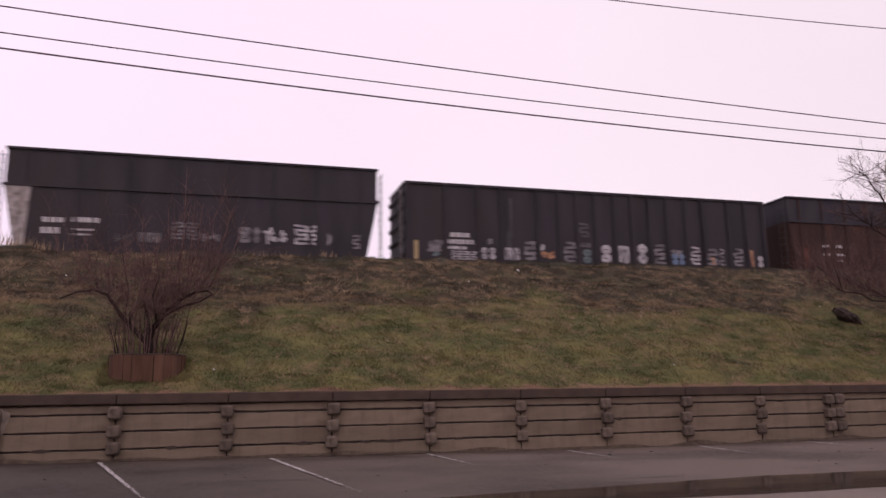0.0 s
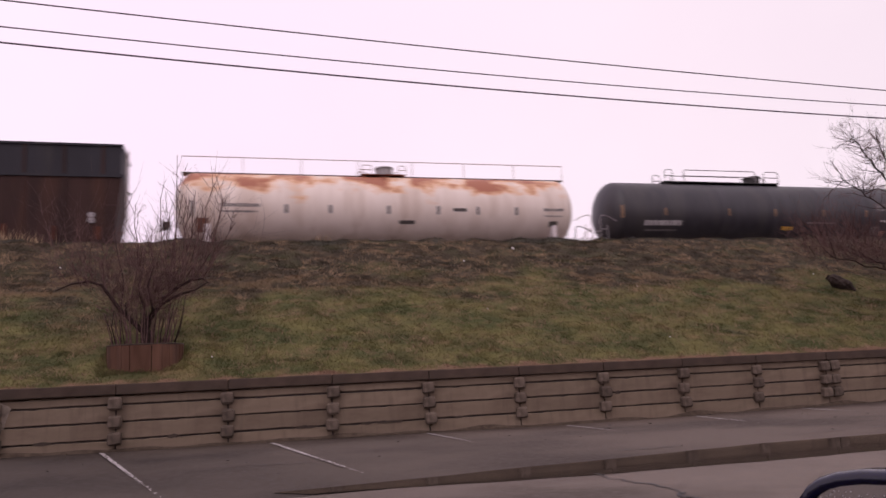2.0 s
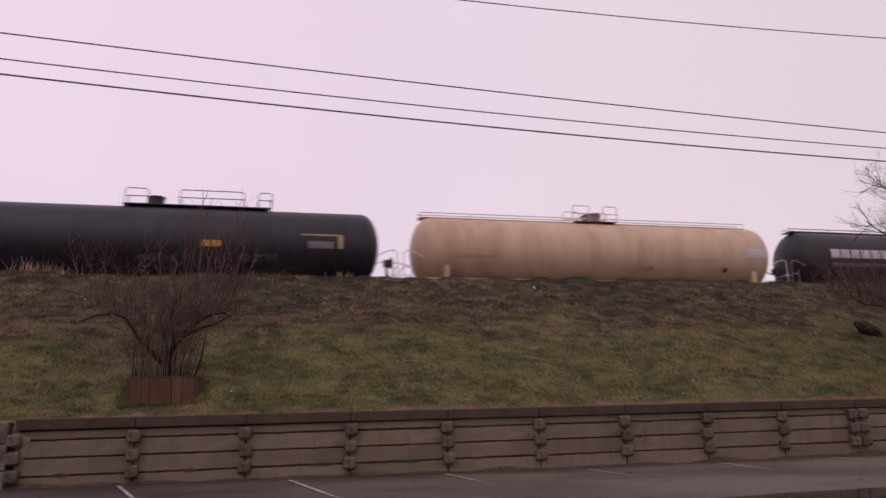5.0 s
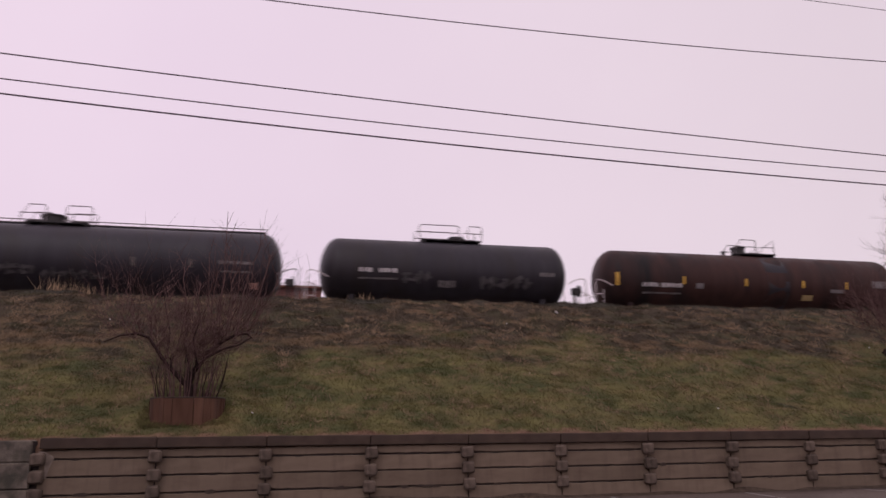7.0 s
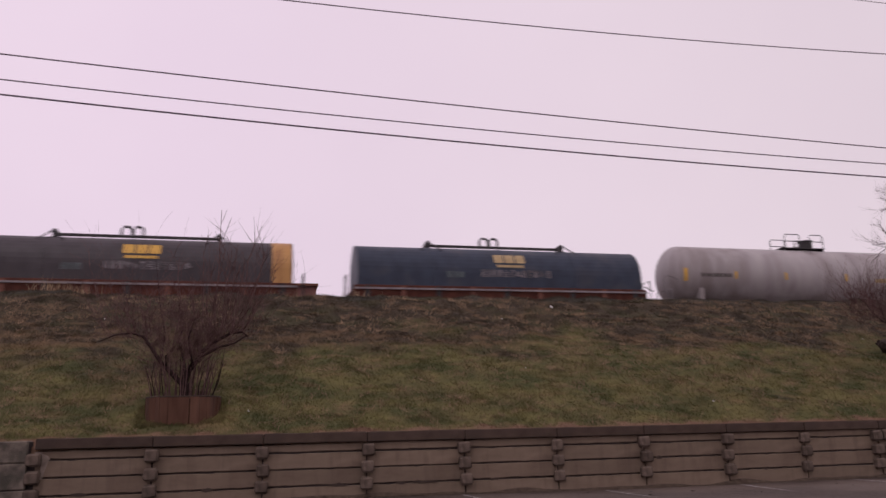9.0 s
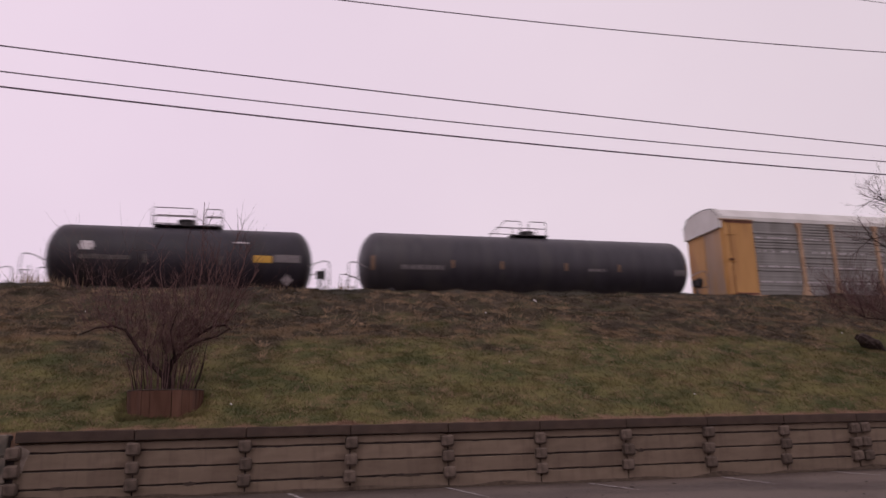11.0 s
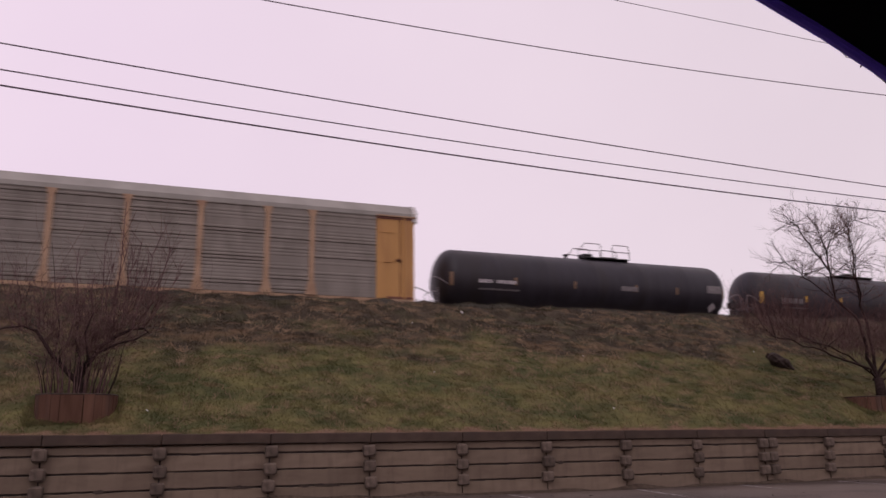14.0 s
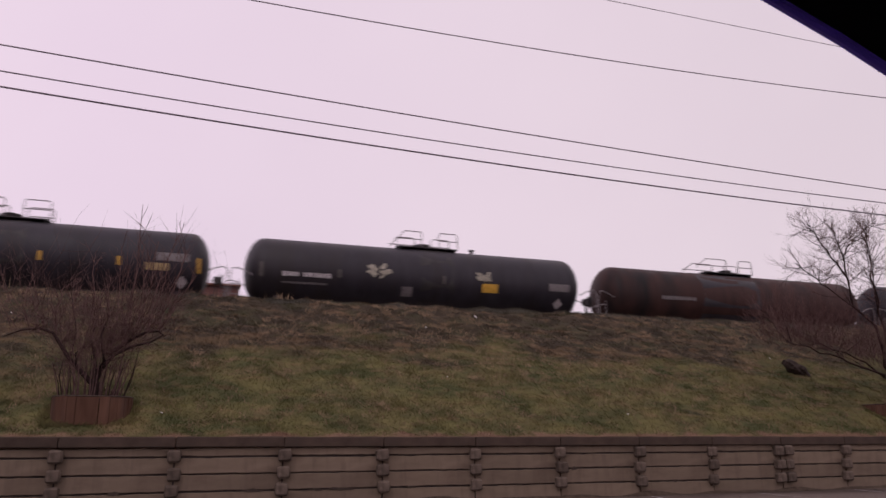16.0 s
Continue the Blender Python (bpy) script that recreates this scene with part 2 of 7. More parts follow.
M["mark_gold"] = surf("mark_gold", (0.32, 0.23, 0.1), (0.42, 0.31, 0.15), 6, 0.5)
M["mark_cream"] = surf("mark_cream", (0.22, 0.2, 0.15), (0.4, 0.37, 0.29), 4, 0.6)
M["spray_white"] = surf("spray_white", (0.2, 0.18, 0.185), (0.52, 0.475, 0.48), 3, 0.6)
M["spray_grey"] = surf("spray_grey", (0.07, 0.062, 0.064), (0.22, 0.195, 0.2), 3, 0.6)
M["dirty_white"] = surf("dirty_white", (0.2, 0.165, 0.15), (0.4, 0.35, 0.33), 4, 0.7, stain=(0.1, 0.07, 0.055), stain_scale=2.5, stain_at=0.58)
M["spray_faint"] = surf("spray_faint", (0.028, 0.025, 0.026), (0.1, 0.09, 0.092), 3, 0.6)
M["spray_pale"] = surf("spray_pale_teal", (0.11, 0.115, 0.12), (0.22, 0.225, 0.225), 3, 0.6)
M["spray_blue"] = surf("spray_blue", (0.07, 0.11, 0.2), (0.16, 0.21, 0.3), 3, 0.6)
M["spray_orange"] = surf("spray_orange", (0.3, 0.13, 0.06), (0.42, 0.22, 0.12), 3, 0.6)
M["spray_teal"] = surf("spray_teal", (0.06, 0.085, 0.085), (0.12, 0.15, 0.15), 3, 0.6)
M["coil_dark"] = surf("coil_hood_dark", (0.036, 0.03, 0.032), (0.055, 0.047, 0.05), 1.6, 0.5, spec=0.3, stain=(0.04, 0.031, 0.03), stain_scale=0.8, stain_at=0.6)
M["coil_blue"] = surf("coil_hood_blue", (0.02, 0.028, 0.045), (0.032, 0.044, 0.068), 1.6, 0.5, spec=0.3, stain=(0.045, 0.047, 0.057), stain_scale=0.8, stain_at=0.6)
M["red_paint"] = surf("red_car_paint", (0.33, 0.022, 0.028), (0.38, 0.028, 0.034), 1.0, 0.2)
M["red_paint"].node_tree.nodes["Principled BSDF"].inputs["Coat Weight"].default_value = 1.0
M["blue_paint"] = surf("dark_blue_car_paint", (0.004, 0.004, 0.026), (0.006, 0.006, 0.034), 1.0, 0.2)
# lens fringe colour for the strip along the window edge, no real paint
M["blue_edge"] = surf("blue_gutter_paint", (0.2, 0.12, 0.95), (0.22, 0.13, 1.0), 1.0, 0.5)
M["cabin_black"] = surf("black_cabin_lining", (0.0035, 0.0035, 0.005), (0.006, 0.006, 0.008), 30, 0.9, spec=0.1)
M["rubber"] = surf("tyre_rubber", (0.015, 0.015, 0.015), (0.026, 0.026, 0.026), 10, 0.8)
M["chrome"] = surf("chrome", (0.6, 0.6, 0.6), (0.7, 0.7, 0.7), 3, 0.12, metal=1.0)
M["alloy"] = surf("wheel_alloy", (0.35, 0.35, 0.36), (0.45, 0.45, 0.46), 5, 0.35, metal=0.9)
M["car_glass"] = surf("tinted_window_glass", (0.018, 0.02, 0.022), (0.024, 0.026, 0.028), 1, 0.05)
M["lamp_glass"] = surf("lamp_glass", (0.45, 0.45, 0.46), (0.55, 0.55, 0.56), 4, 0.1)
M["tail_red"] = surf("tail_lamp_red", (0.25, 0.01, 0.01), (0.3, 0.02, 0.02), 4, 0.1)
M["mirror"] = surf("mirror_glass", (0.75, 0.75, 0.76), (0.8, 0.8, 0.8), 1, 0.14, metal=1.0)
M["drop"] = surf("rain_drop", (0.7, 0.7, 0.7), (0.8, 0.8, 0.8), 5, 0.05)
M["bag"] = surf("black_plastic", (0.03, 0.022, 0.019), (0.075, 0.057, 0.049), 5, 0.9, bump=0.4, bump_scale=12, spec=0.1)
M["litter"] = surf("white_litter", (0.65, 0.62, 0.6), (0.75, 0.72, 0.7), 5, 0.6)
M["wire"] = surf("cable_sheath", (0.075, 0.05, 0.068), (0.11, 0.078, 0.1), 5, 0.6)
M["pole"] = surf("pole_wood", (0.09, 0.065, 0.05), (0.15, 0.11, 0.085), 3, 0.85, stretch=(1, 1, 0.1), bump=0.3)
M["shed"] = surf("shed_red_brown", (0.13, 0.05, 0.04), (0.19, 0.075, 0.06), 2, 0.7, stretch=STREAK)


def rusty_white():
    """White tank paint with rust that has run down from the top of the shell."""
    m = surf("white_tank_paint", (0.66, 0.55, 0.47), (0.77, 0.665, 0.59), 1.2, 0.55, stain=(0.55, 0.43, 0.35), stain_scale=0.9, stain_at=0.6, stretch=STREAK)
    t = m.node_tree
    b = t.nodes["Principled BSDF"]
    base = b.inputs["Base Color"].links[0].from_socket
    co = t.nodes.new("ShaderNodeTexCoord")
    sx = t.nodes.new("ShaderNodeSeparateXYZ")
    t.links.new(co.outputs["Object"], sx.inputs["Vector"])
    mr = t.nodes.new("ShaderNodeMapRange")
    mr.inputs["From Min"].default_value, mr.inputs["From Max"].default_value = 3.1, 4.2
    mr.inputs["To Min"].default_value, mr.inputs["To Max"].default_value = -0.3, 0.035
    t.links.new(sx.outputs["Z"], mr.inputs["Value"])
    mp = t.nodes.new("ShaderNodeMapping")
    mp.inputs["Scale"].default_value = (0.42, 0.5, 0.75)
    t.links.new(co.outputs["Object"], mp.inputs["Vector"])
    n = t.nodes.new("ShaderNodeTexNoise")
    n.inputs["Scale"].default_value, n.inputs["Detail"].default_value = 1.5, 7.0
    t.links.new(mp.outputs["Vector"], n.inputs["Vector"])
    ad = t.nodes.new("ShaderNodeMath")
    t.links.new(n.outputs["Fac"], ad.inputs[0])
    t.links.new(mr.outputs["Result"], ad.inputs[1])
    rr = t.nodes.new("ShaderNodeValToRGB")
    rr.color_ramp.elements[0].position, rr.color_ramp.elements[1].position = 0.38, 0.5
    t.links.new(ad.outputs["Value"], rr.inputs["Fac"])
    rc = t.nodes.new("ShaderNodeValToRGB")
    rc.color_ramp.elements[0].position, rc.color_ramp.elements[1].position = 0.46, 0.58
    rc.color_ramp.elements[0].color, rc.color_ramp.elements[1].color = (0.66, 0.39, 0.22, 1), (0.33, 0.115, 0.06, 1)
    t.links.new(ad.outputs["Value"], rc.inputs["Fac"])
    mx = t.nodes.new("ShaderNodeMix")
    mx.data_type = "RGBA"
    t.links.new(rr.outputs["Color"], mx.inputs["Factor"])
    t.links.new(base, mx.inputs[6])
    t.links.new(rc.outputs["Color"], mx.inputs[7])
    t.links.new(mx.outputs[2], b.inputs["Base Color"])
    return m


M["white_tank"] = rusty_white()


def turf(name, greens, straw, dark, island):
    """Turf: green low on the bank, dead brown weeds towards the top, with straw patches."""
    m = bpy.data.materials.new(name)
    m.use_nodes = True
    t = m.node_tree
    b = t.nodes["Principled BSDF"]
    b.inputs["Roughness"].default_value, b.inputs["Specular IOR Level"].default_value = 0.9, 0.15
    co = t.nodes.new("ShaderNodeTexCoord")
    sx = t.nodes.new("ShaderNodeSeparateXYZ")
    t.links.new(co.outputs["Object"], sx.inputs["Vector"])
    def noise_at(scale, detail=5.0, shift=0.0):
        n = t.nodes.new("ShaderNodeTexNoise")
        n.inputs["Scale"].default_value, n.inputs["Detail"].default_value = scale, detail
        mp = t.nodes.new("ShaderNodeMapping")
        mp.inputs["Scale"].default_value = (0.62, 0.95, 0.95)
        mp.inputs["Location"].default_value = (shift, shift * 0.7, shift * 1.3)
        t.links.new(co.outputs["Object"], mp.inputs["Vector"])
        t.links.new(mp.outputs["Vector"], n.inputs["Vector"])
        return n.outputs["Fac"]
    def ramp(fac, p0, p1, c0=(0, 0, 0), c1=(1, 1, 1)):
        r = t.nodes.new("ShaderNodeValToRGB")
        r.color_ramp.elements[0].position, r.color_ramp.elements[1].position = p0, p1
        r.color_ramp.elements[0].color, r.color_ramp.elements[1].color = rgb(c0), rgb(c1)
        t.links.new(fac, r.inputs["Fac"])
        return r.outputs["Color"]
    def mix(fac, a, c):
        x = t.nodes.new("ShaderNodeMix")
        x.data_type = "RGBA"
        t.links.new(fac, x.inputs["Factor"])
        t.links.new(a, x.inputs[6])
        if isinstance(c, tuple):
            x.inputs[7].default_value = rgb(c)
        else:
            t.links.new(c, x.inputs[7])
        return x.outputs[2]
    def add(a, c):
        x = t.nodes.new("ShaderNodeMath")
        t.links.new(a, x.inputs[0])
        t.links.new(c, x.inputs[1])
        return x.outputs["Value"]
    def spread(sock, f0, f1, t0, t1):
        x = t.nodes.new("ShaderNodeMapRange")
        for key, val in (("From Min", f0), ("From Max", f1), ("To Min", t0), ("To Max", t1)):
            x.inputs[key].default_value = val
        t.links.new(sock, x.inputs["Value"])
        return x.outputs["Result"]
    col = ramp(noise_at(1.2, 5.0), 0.38, 0.62, greens[0], greens[1])
    col = mix(ramp(noise_at(0.7, 4.0, 11.0), 0.46, 0.7, (0, 0, 0), (0.32, 0.32, 0.32)), col, (straw[0] * 0.78, straw[1] * 0.82, straw[2] * 0.72))
    col = mix(ramp(noise_at(2.4, 4.0, 4.0), 0.52, 0.72, (0, 0, 0), (0.5, 0.5, 0.5)), col, straw)
    col = mix(ramp(noise_at(1.9, 3.0, 23.0), 0.5, 0.7, (0, 0, 0), (0.4, 0.4, 0.4)), col, (greens[0][0] * 0.7, greens[0][1] * 0.72, greens[0][2] * 0.8))
    height = spread(sx.outputs["Z"], 2.5, 5.8, -0.27, 0.3)
    left = spread(sx.outputs["X"], -3.0, 3.5, 0.1, 0.0)
    top = ramp(add(add(noise_at(0.5, 6.0), height), left), 0.5, 0.68, (0, 0, 0), (0.92, 0.92, 0.92))
    weeds = ramp(noise_at(1.7, 5.0, 7.0), 0.38, 0.62, dark[0], dark[1])
    weeds = mix(ramp(noise_at(1.3, 4.0, 31.0), 0.48, 0.66, (0, 0, 0), (0.45, 0.45, 0.45)), weeds, (greens[0][0] * 0.85, greens[0][1] * 0.88, greens[0][2]))
    weeds = mix(ramp(noise_at(2.4, 4.0, 17.0), 0.55, 0.74, (0, 0, 0), (0.6, 0.6, 0.6)), weeds, (straw[0] * 0.95, straw[1] * 0.86, straw[2] * 0.85))
    col = mix(top, col, weeds)
    # tan mats of flattened dead grass where the weeds begin and all over the shaded end
    band = spread(sx.outputs["Z"], 3.2, 4.6, -0.2, 0.02)
    band = add(band, spread(sx.outputs["Z"], 4.8, 6.2, 0.0, -0.2))
    band = add(band, spread(sx.outputs["X"], -5.0, 3.0, 0.07, 0.0))
    col = mix(ramp(add(noise_at(1.6, 5.0, 53.0), band), 0.53, 0.68, (0, 0, 0), (0.5, 0.5, 0.5)), col, (straw[0] * 0.8, straw[1] * 0.78, straw[2] * 0.74))
    # greyish moss along the crest
    moss = add(noise_at(0.8, 4.0, 67.0), spread(sx.outputs["Z"], 6.35, 6.95, -0.2, 0.12))
    col = mix(ramp(moss, 0.5, 0.6, (0, 0, 0), (0.8, 0.8, 0.8)), col, (0.05, 0.046, 0.034))
    foot = spread(sx.outputs["Z"], 1.48, 1.85, 0.3, -0.26)
    col = mix(ramp(add(noise_at(2.0), foot), 0.5, 0.66), col, (straw[0] * 1.0, straw[1] * 0.92, straw[2] * 1.1))
    # light and dark tufts
    hv = t.nodes.new("ShaderNodeHueSaturation")
    t.links.new(spread(noise_at(5.0, 3.0, 41.0), 0.3, 0.7, 0.9, 1.1), hv.inputs["Value"])
    t.links.new(col, hv.inputs["Color"])
    col = hv.outputs["Color"]
    if island:
        g = t.nodes.new("ShaderNodeNewGeometry")
        hs = t.nodes.new("ShaderNodeHueSaturation")
        t.links.new(spread(g.outputs["Random Per Island"], 0, 1, 0.86, 1.2), hs.inputs["Value"])
        t.links.new(spread(g.outputs["Random Per Island"], 0, 1, 0.485, 0.51), hs.inputs["Hue"])
        t.links.new(col, hs.inputs["Color"])
        col = hs.outputs["Color"]
        # thin blades let light through
        tr = t.nodes.new("ShaderNodeBsdfTranslucent")
        t.links.new(col, tr.inputs["Color"])
        ms = t.nodes.new("ShaderNodeMixShader")
        ms.inputs["Fac"].default_value = 0.4
        t.links.new(b.outputs["BSDF"], ms.inputs[1])
        t.links.new(tr.outputs["BSDF"], ms.inputs[2])
        t.links.new(ms.outputs["Shader"], t.nodes["Material Output"].inputs["Surface"])
    t.links.new(col, b.inputs["Base Color"])
    return m


GREENS = ((0.063, 0.068, 0.0255), (0.126, 0.114, 0.043))
STRAW = (0.19, 0.128, 0.07)
WEEDS = ((0.03, 0.023, 0.0165), (0.062, 0.046, 0.031))
M["turf"] = turf("turf", GREENS, STRAW, WEEDS, False)
M["grass"] = turf("grass_blades", GREENS, STRAW, WEEDS, True)

# ---------------------------------------------------------------- mesh helpers
def part(name, bm, mat, parent=None, label="", smooth=False, at=None):
    """Links a bmesh as one mesh object, under a thing or a part where one is given."""
    me = bpy.data.meshes.new(name)
    bm.normal_update()
    bm.to_mesh(me)
    bm.free()
    if isinstance(mat, str):
        mat = M[mat]
    me.materials.append(mat)
    if smooth:
        me.polygons.foreach_set("use_smooth", [True] * len(me.polygons))
    ob = new(name, me)
    if parent is not None:
        ob.parent = parent
    if at is not None:
        ob.matrix_basis = at
    if label:
        ob["label"] = label
    if name in ("marking", "spray_paint", "vent_holes", "rain_drops", "crack"):
        ob["kind"] = "stuff"
    return ob


def again(ob, parent, at=None):
    """Another part on the same mesh."""
    o = new(ob.name.split(".")[0], ob.data)
    o.parent = parent
    if at is not None:
        o.matrix_basis = at
    if "label" in ob:
        o["label"] = ob["label"]
    return o


def box(bm, x0, x1, y0, y1, z0, z1, bevel=0.0):
    vs = [bm.verts.new(p) for p in ((x0, y0, z0), (x1, y0, z0), (x1, y1, z0), (x0, y1, z0), (x0, y0, z1), (x1, y0, z1), (x1, y1, z1), (x0, y1, z1))]
    fs = [bm.faces.new([vs[i] for i in f]) for f in ((3, 2, 1, 0), (4, 5, 6, 7), (0, 1, 5, 4), (1, 2, 6, 5), (2, 3, 7, 6), (3, 0, 4, 7))]
    if bevel:
        es = list({e for f in fs for e in f.edges})
        bmesh.ops.bevel(bm, geom=es, offset=bevel, segments=1, affect="EDGES", profile=0.5)
    return bm


def boxes(*args, bevel=0.0):
    bm = bmesh.new()
    for a in args:
        box(bm, *a, bevel=bevel)
    return bm


def tube(bm, pts, r, seg=6, r1=None, caps=True):
    """A tube along points, tapered from r to r1."""
    pts = [Vector(p) for p in pts]
    n = len(pts)
    r1 = r if r1 is None else r1
    rings = []
    for i, p in enumerate(pts):
        d = (pts[min(i + 1, n - 1)] - pts[max(i - 1, 0)]).normalized()
        u = d.cross(Vector((0, 0, 1)) if abs(d.z) < 0.9 else Vector((1, 0, 0))).normalized()
        w = d.cross(u)
        rad = r + (r1 - r) * i / max(n - 1, 1)
        rings.append([bm.verts.new(p + rad * (math.cos(a) * u + math.sin(a) * w)) for a in (2 * math.pi * k / seg for k in range(seg))])
    for a, c in zip(rings, rings[1:]):
        for k in range(seg):
            bm.faces.new((a[k], a[(k + 1) % seg], c[(k + 1) % seg], c[k]))
    if caps:
        bm.faces.new(rings[0][::-1])
        bm.faces.new(rings[-1])
    return bm


def tubes(*paths, r=0.03, seg=6):
    bm = bmesh.new()
    for p in paths:
        tube(bm, p, r, seg)
    return bm


def lathe_x(profile, seg=40, cz=0.0):
    """A body of revolution round the x direction, from (x, radius) rows."""
    bm = bmesh.new()
    rings = []
    for x, r in profile:
        if r < 1e-4:
            rings.append([bm.verts.new((x, 0, cz))])
        else:
            rings.append([bm.verts.new((x, r * math.cos(a), cz + r * math.sin(a))) for a in (2 * math.pi * k / seg for k in range(seg))])
    for a, c in zip(rings, rings[1:]):
        for k in range(seg):
            k2 = (k + 1) % seg
            if len(a) == 1:
                bm.faces.new((a[0], c[k], c[k2]))
            elif len(c) == 1:
                bm.faces.new((a[k], c[0], a[k2]))
            else:
                bm.faces.new((a[k], c[k], c[k2], a[k2]))
    bmesh.ops.recalc_face_normals(bm, faces=bm.faces[:])
    return bm


def thing(name, label, category, group="", kind=""):
    return tagged(new(name), label, category, group, kind)


def sheet(name, xs, ys, height, mat, label, kind="structure"):
    """A height field over the grid xs by ys."""
    X, Y = np.meshgrid(xs, ys)
    Z = height(X, Y)
    co = np.stack([X, Y, Z], -1).reshape(-1, 3)
    nx, ny = len(xs), len(ys)
    i = np.arange((nx - 1) * (ny - 1))
    a = (i // (nx - 1)) * nx + i % (nx - 1)
    quads = np.stack([a, a + 1, a + nx + 1, a + nx], -1)
    me = bpy.data.meshes.new(name)
    me.vertices.add(len(co))
    me.vertices.foreach_set("co", co.ravel())
    me.loops.add(quads.size)
    me.loops.foreach_set("vertex_index", quads.ravel())
    me.polygons.add(len(quads))
    me.polygons.foreach_set("loop_start", np.arange(len(quads)) * 4)
    me.update(calc_edges=True)
    me.validate()
    me.polygons.foreach_set("use_smooth", [True] * len(me.polygons))
    me.materials.append(M[mat])
    return tagged(new(name, me), label, kind=kind)


# ---------------------------------------------------------------- ground
WALL_Y = 19.7
TRACK_Y = 35.0
RAIL_Z = 6.0


def wobble(X, Y, seed, size):
    """Smooth uneven heights between -1 and 1."""
    r = np.random.RandomState(seed)
    out = np.zeros_like(X, dtype=float)
    for k in range(9):
        a, f = r.uniform(0, 2 * np.pi), r.uniform(0.6, 1.9) / size
        out += np.sin((X * np.cos(a) + Y * np.sin(a)) * f * 2 * np.pi + r.uniform(0, 6.28)) / 3.5
    return out


def lumps(X, Y, seed, size):
    """Smooth value noise between 0 and 1, with cells of the given size."""
    r = np.random.RandomState(seed).rand(256, 256)
    u, v = np.asarray(X, float) / size + 500, np.asarray(Y, float) / size + 500
    i, j = np.floor(u).astype(int), np.floor(v).astype(int)
    f, g = u - i, v - j
    f, g = f * f * (3 - 2 * f), g * g * (3 - 2 * g)
    def at(a, b):
        return r[a % 256, b % 256]
    return (at(i, j) * (1 - f) + at(i + 1, j) * f) * (1 - g) + (at(i, j + 1) * (1 - f) + at(i + 1, j + 1) * f) * g


def lot_z(X, Y):
    return np.interp(np.asarray(X, float), [-9, -4, 1.5, 4, 9, 16, 300], [0.16, 0.12, 0.05, 0.035, -0.045, -0.05, -0.05]) * np.clip((np.asarray(Y, float) - 11) / 7.5, 0, 1)


def bank_z(X, Y):
    """The bank behind the wall, its crest, the track bed and the fall behind it."""
    X, Y = np.asarray(X, float), np.asarray(Y, float)
    z = np.interp(Y, [-2000, 19.8, 19.85, 20.3, 22.0, 29.8, 30.6, 31.3, 32.3, 37.8, 41, 46, 62, 2500],
                  [-0.16, -0.16, 1.42, 1.5, 2.44, 6.66, 6.96, 6.9, 5.66, 5.66, 5.6, 4.0, -0.16, -0.16])
    on = np.clip((Y - 20.3) / 1.0, 0, 1) * np.clip((32.0 - Y) / 0.8, 0, 1)
    near = np.clip((X + 30) / 10, 0, 1) * np.clip((70 - X) / 10, 0, 1)
    z = z + on * near * (0.05 * wobble(X, Y, 3, 3.0) + 0.07 * (lumps(X, Y, 5, 0.9) - 0.5) + 0.025 * (lumps(X, Y, 6, 0.4) - 0.5) + (0.11 * (lumps(X, Y, 7, 0.5) - 0.3) + 0.12 * (lumps(X, Y, 8, 1.1) - 0.5)) * np.clip((Y - 26.5) / 2, 0, 1) + 0.005 * np.clip(X, -15, 40) - 0.03)
    return z


def steps(*spans):
    out = []
    for a, b, d in spans:
        out += list(np.arange(a, b - 1e-6, d))
    return np.array(out + [spans[-1][1]])


ground = sheet("ground", steps((-2000, -400, 200), (-400, -40, 12), (-40, -12, 1.5), (-12, 48, 0.14), (48, 90, 2), (90, 450, 12), (450, 2050, 200)),
               np.concatenate([steps((-2000, -100, 190), (-100, 19.0, 11)), [19.78, 19.84, 19.9], steps((20.1, 32.6, 0.12), (32.6, 48, 1.0), (48, 70, 4), (70, 2500, 240))]),
               bank_z, "turf", "grass and dead-weed bank with flat land round it")
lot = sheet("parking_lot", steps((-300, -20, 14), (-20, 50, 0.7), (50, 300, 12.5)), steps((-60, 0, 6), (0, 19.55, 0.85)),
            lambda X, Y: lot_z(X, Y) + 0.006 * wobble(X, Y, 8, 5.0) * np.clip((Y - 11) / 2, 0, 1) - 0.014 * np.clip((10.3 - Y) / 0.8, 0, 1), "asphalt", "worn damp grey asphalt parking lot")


def road_z(X, Y):
    return 0.04 - 0.036 * np.clip((np.asarray(Y, float) - 8.1) / 0.9, 0, 1) + 0.002 * wobble(np.asarray(X, float), np.asarray(Y, float), 8, 5.0) * np.clip((np.asarray(Y, float) - 3) / 4, 0.2, 1)


road = sheet("road", steps((-300, -20, 14), (-20, 50, 0.7), (50, 300, 12.5)), steps((-5, 8, 0.8), (8, 9.9, 0.2)), road_z, "road", "pale worn asphalt lane beside the parking bays")


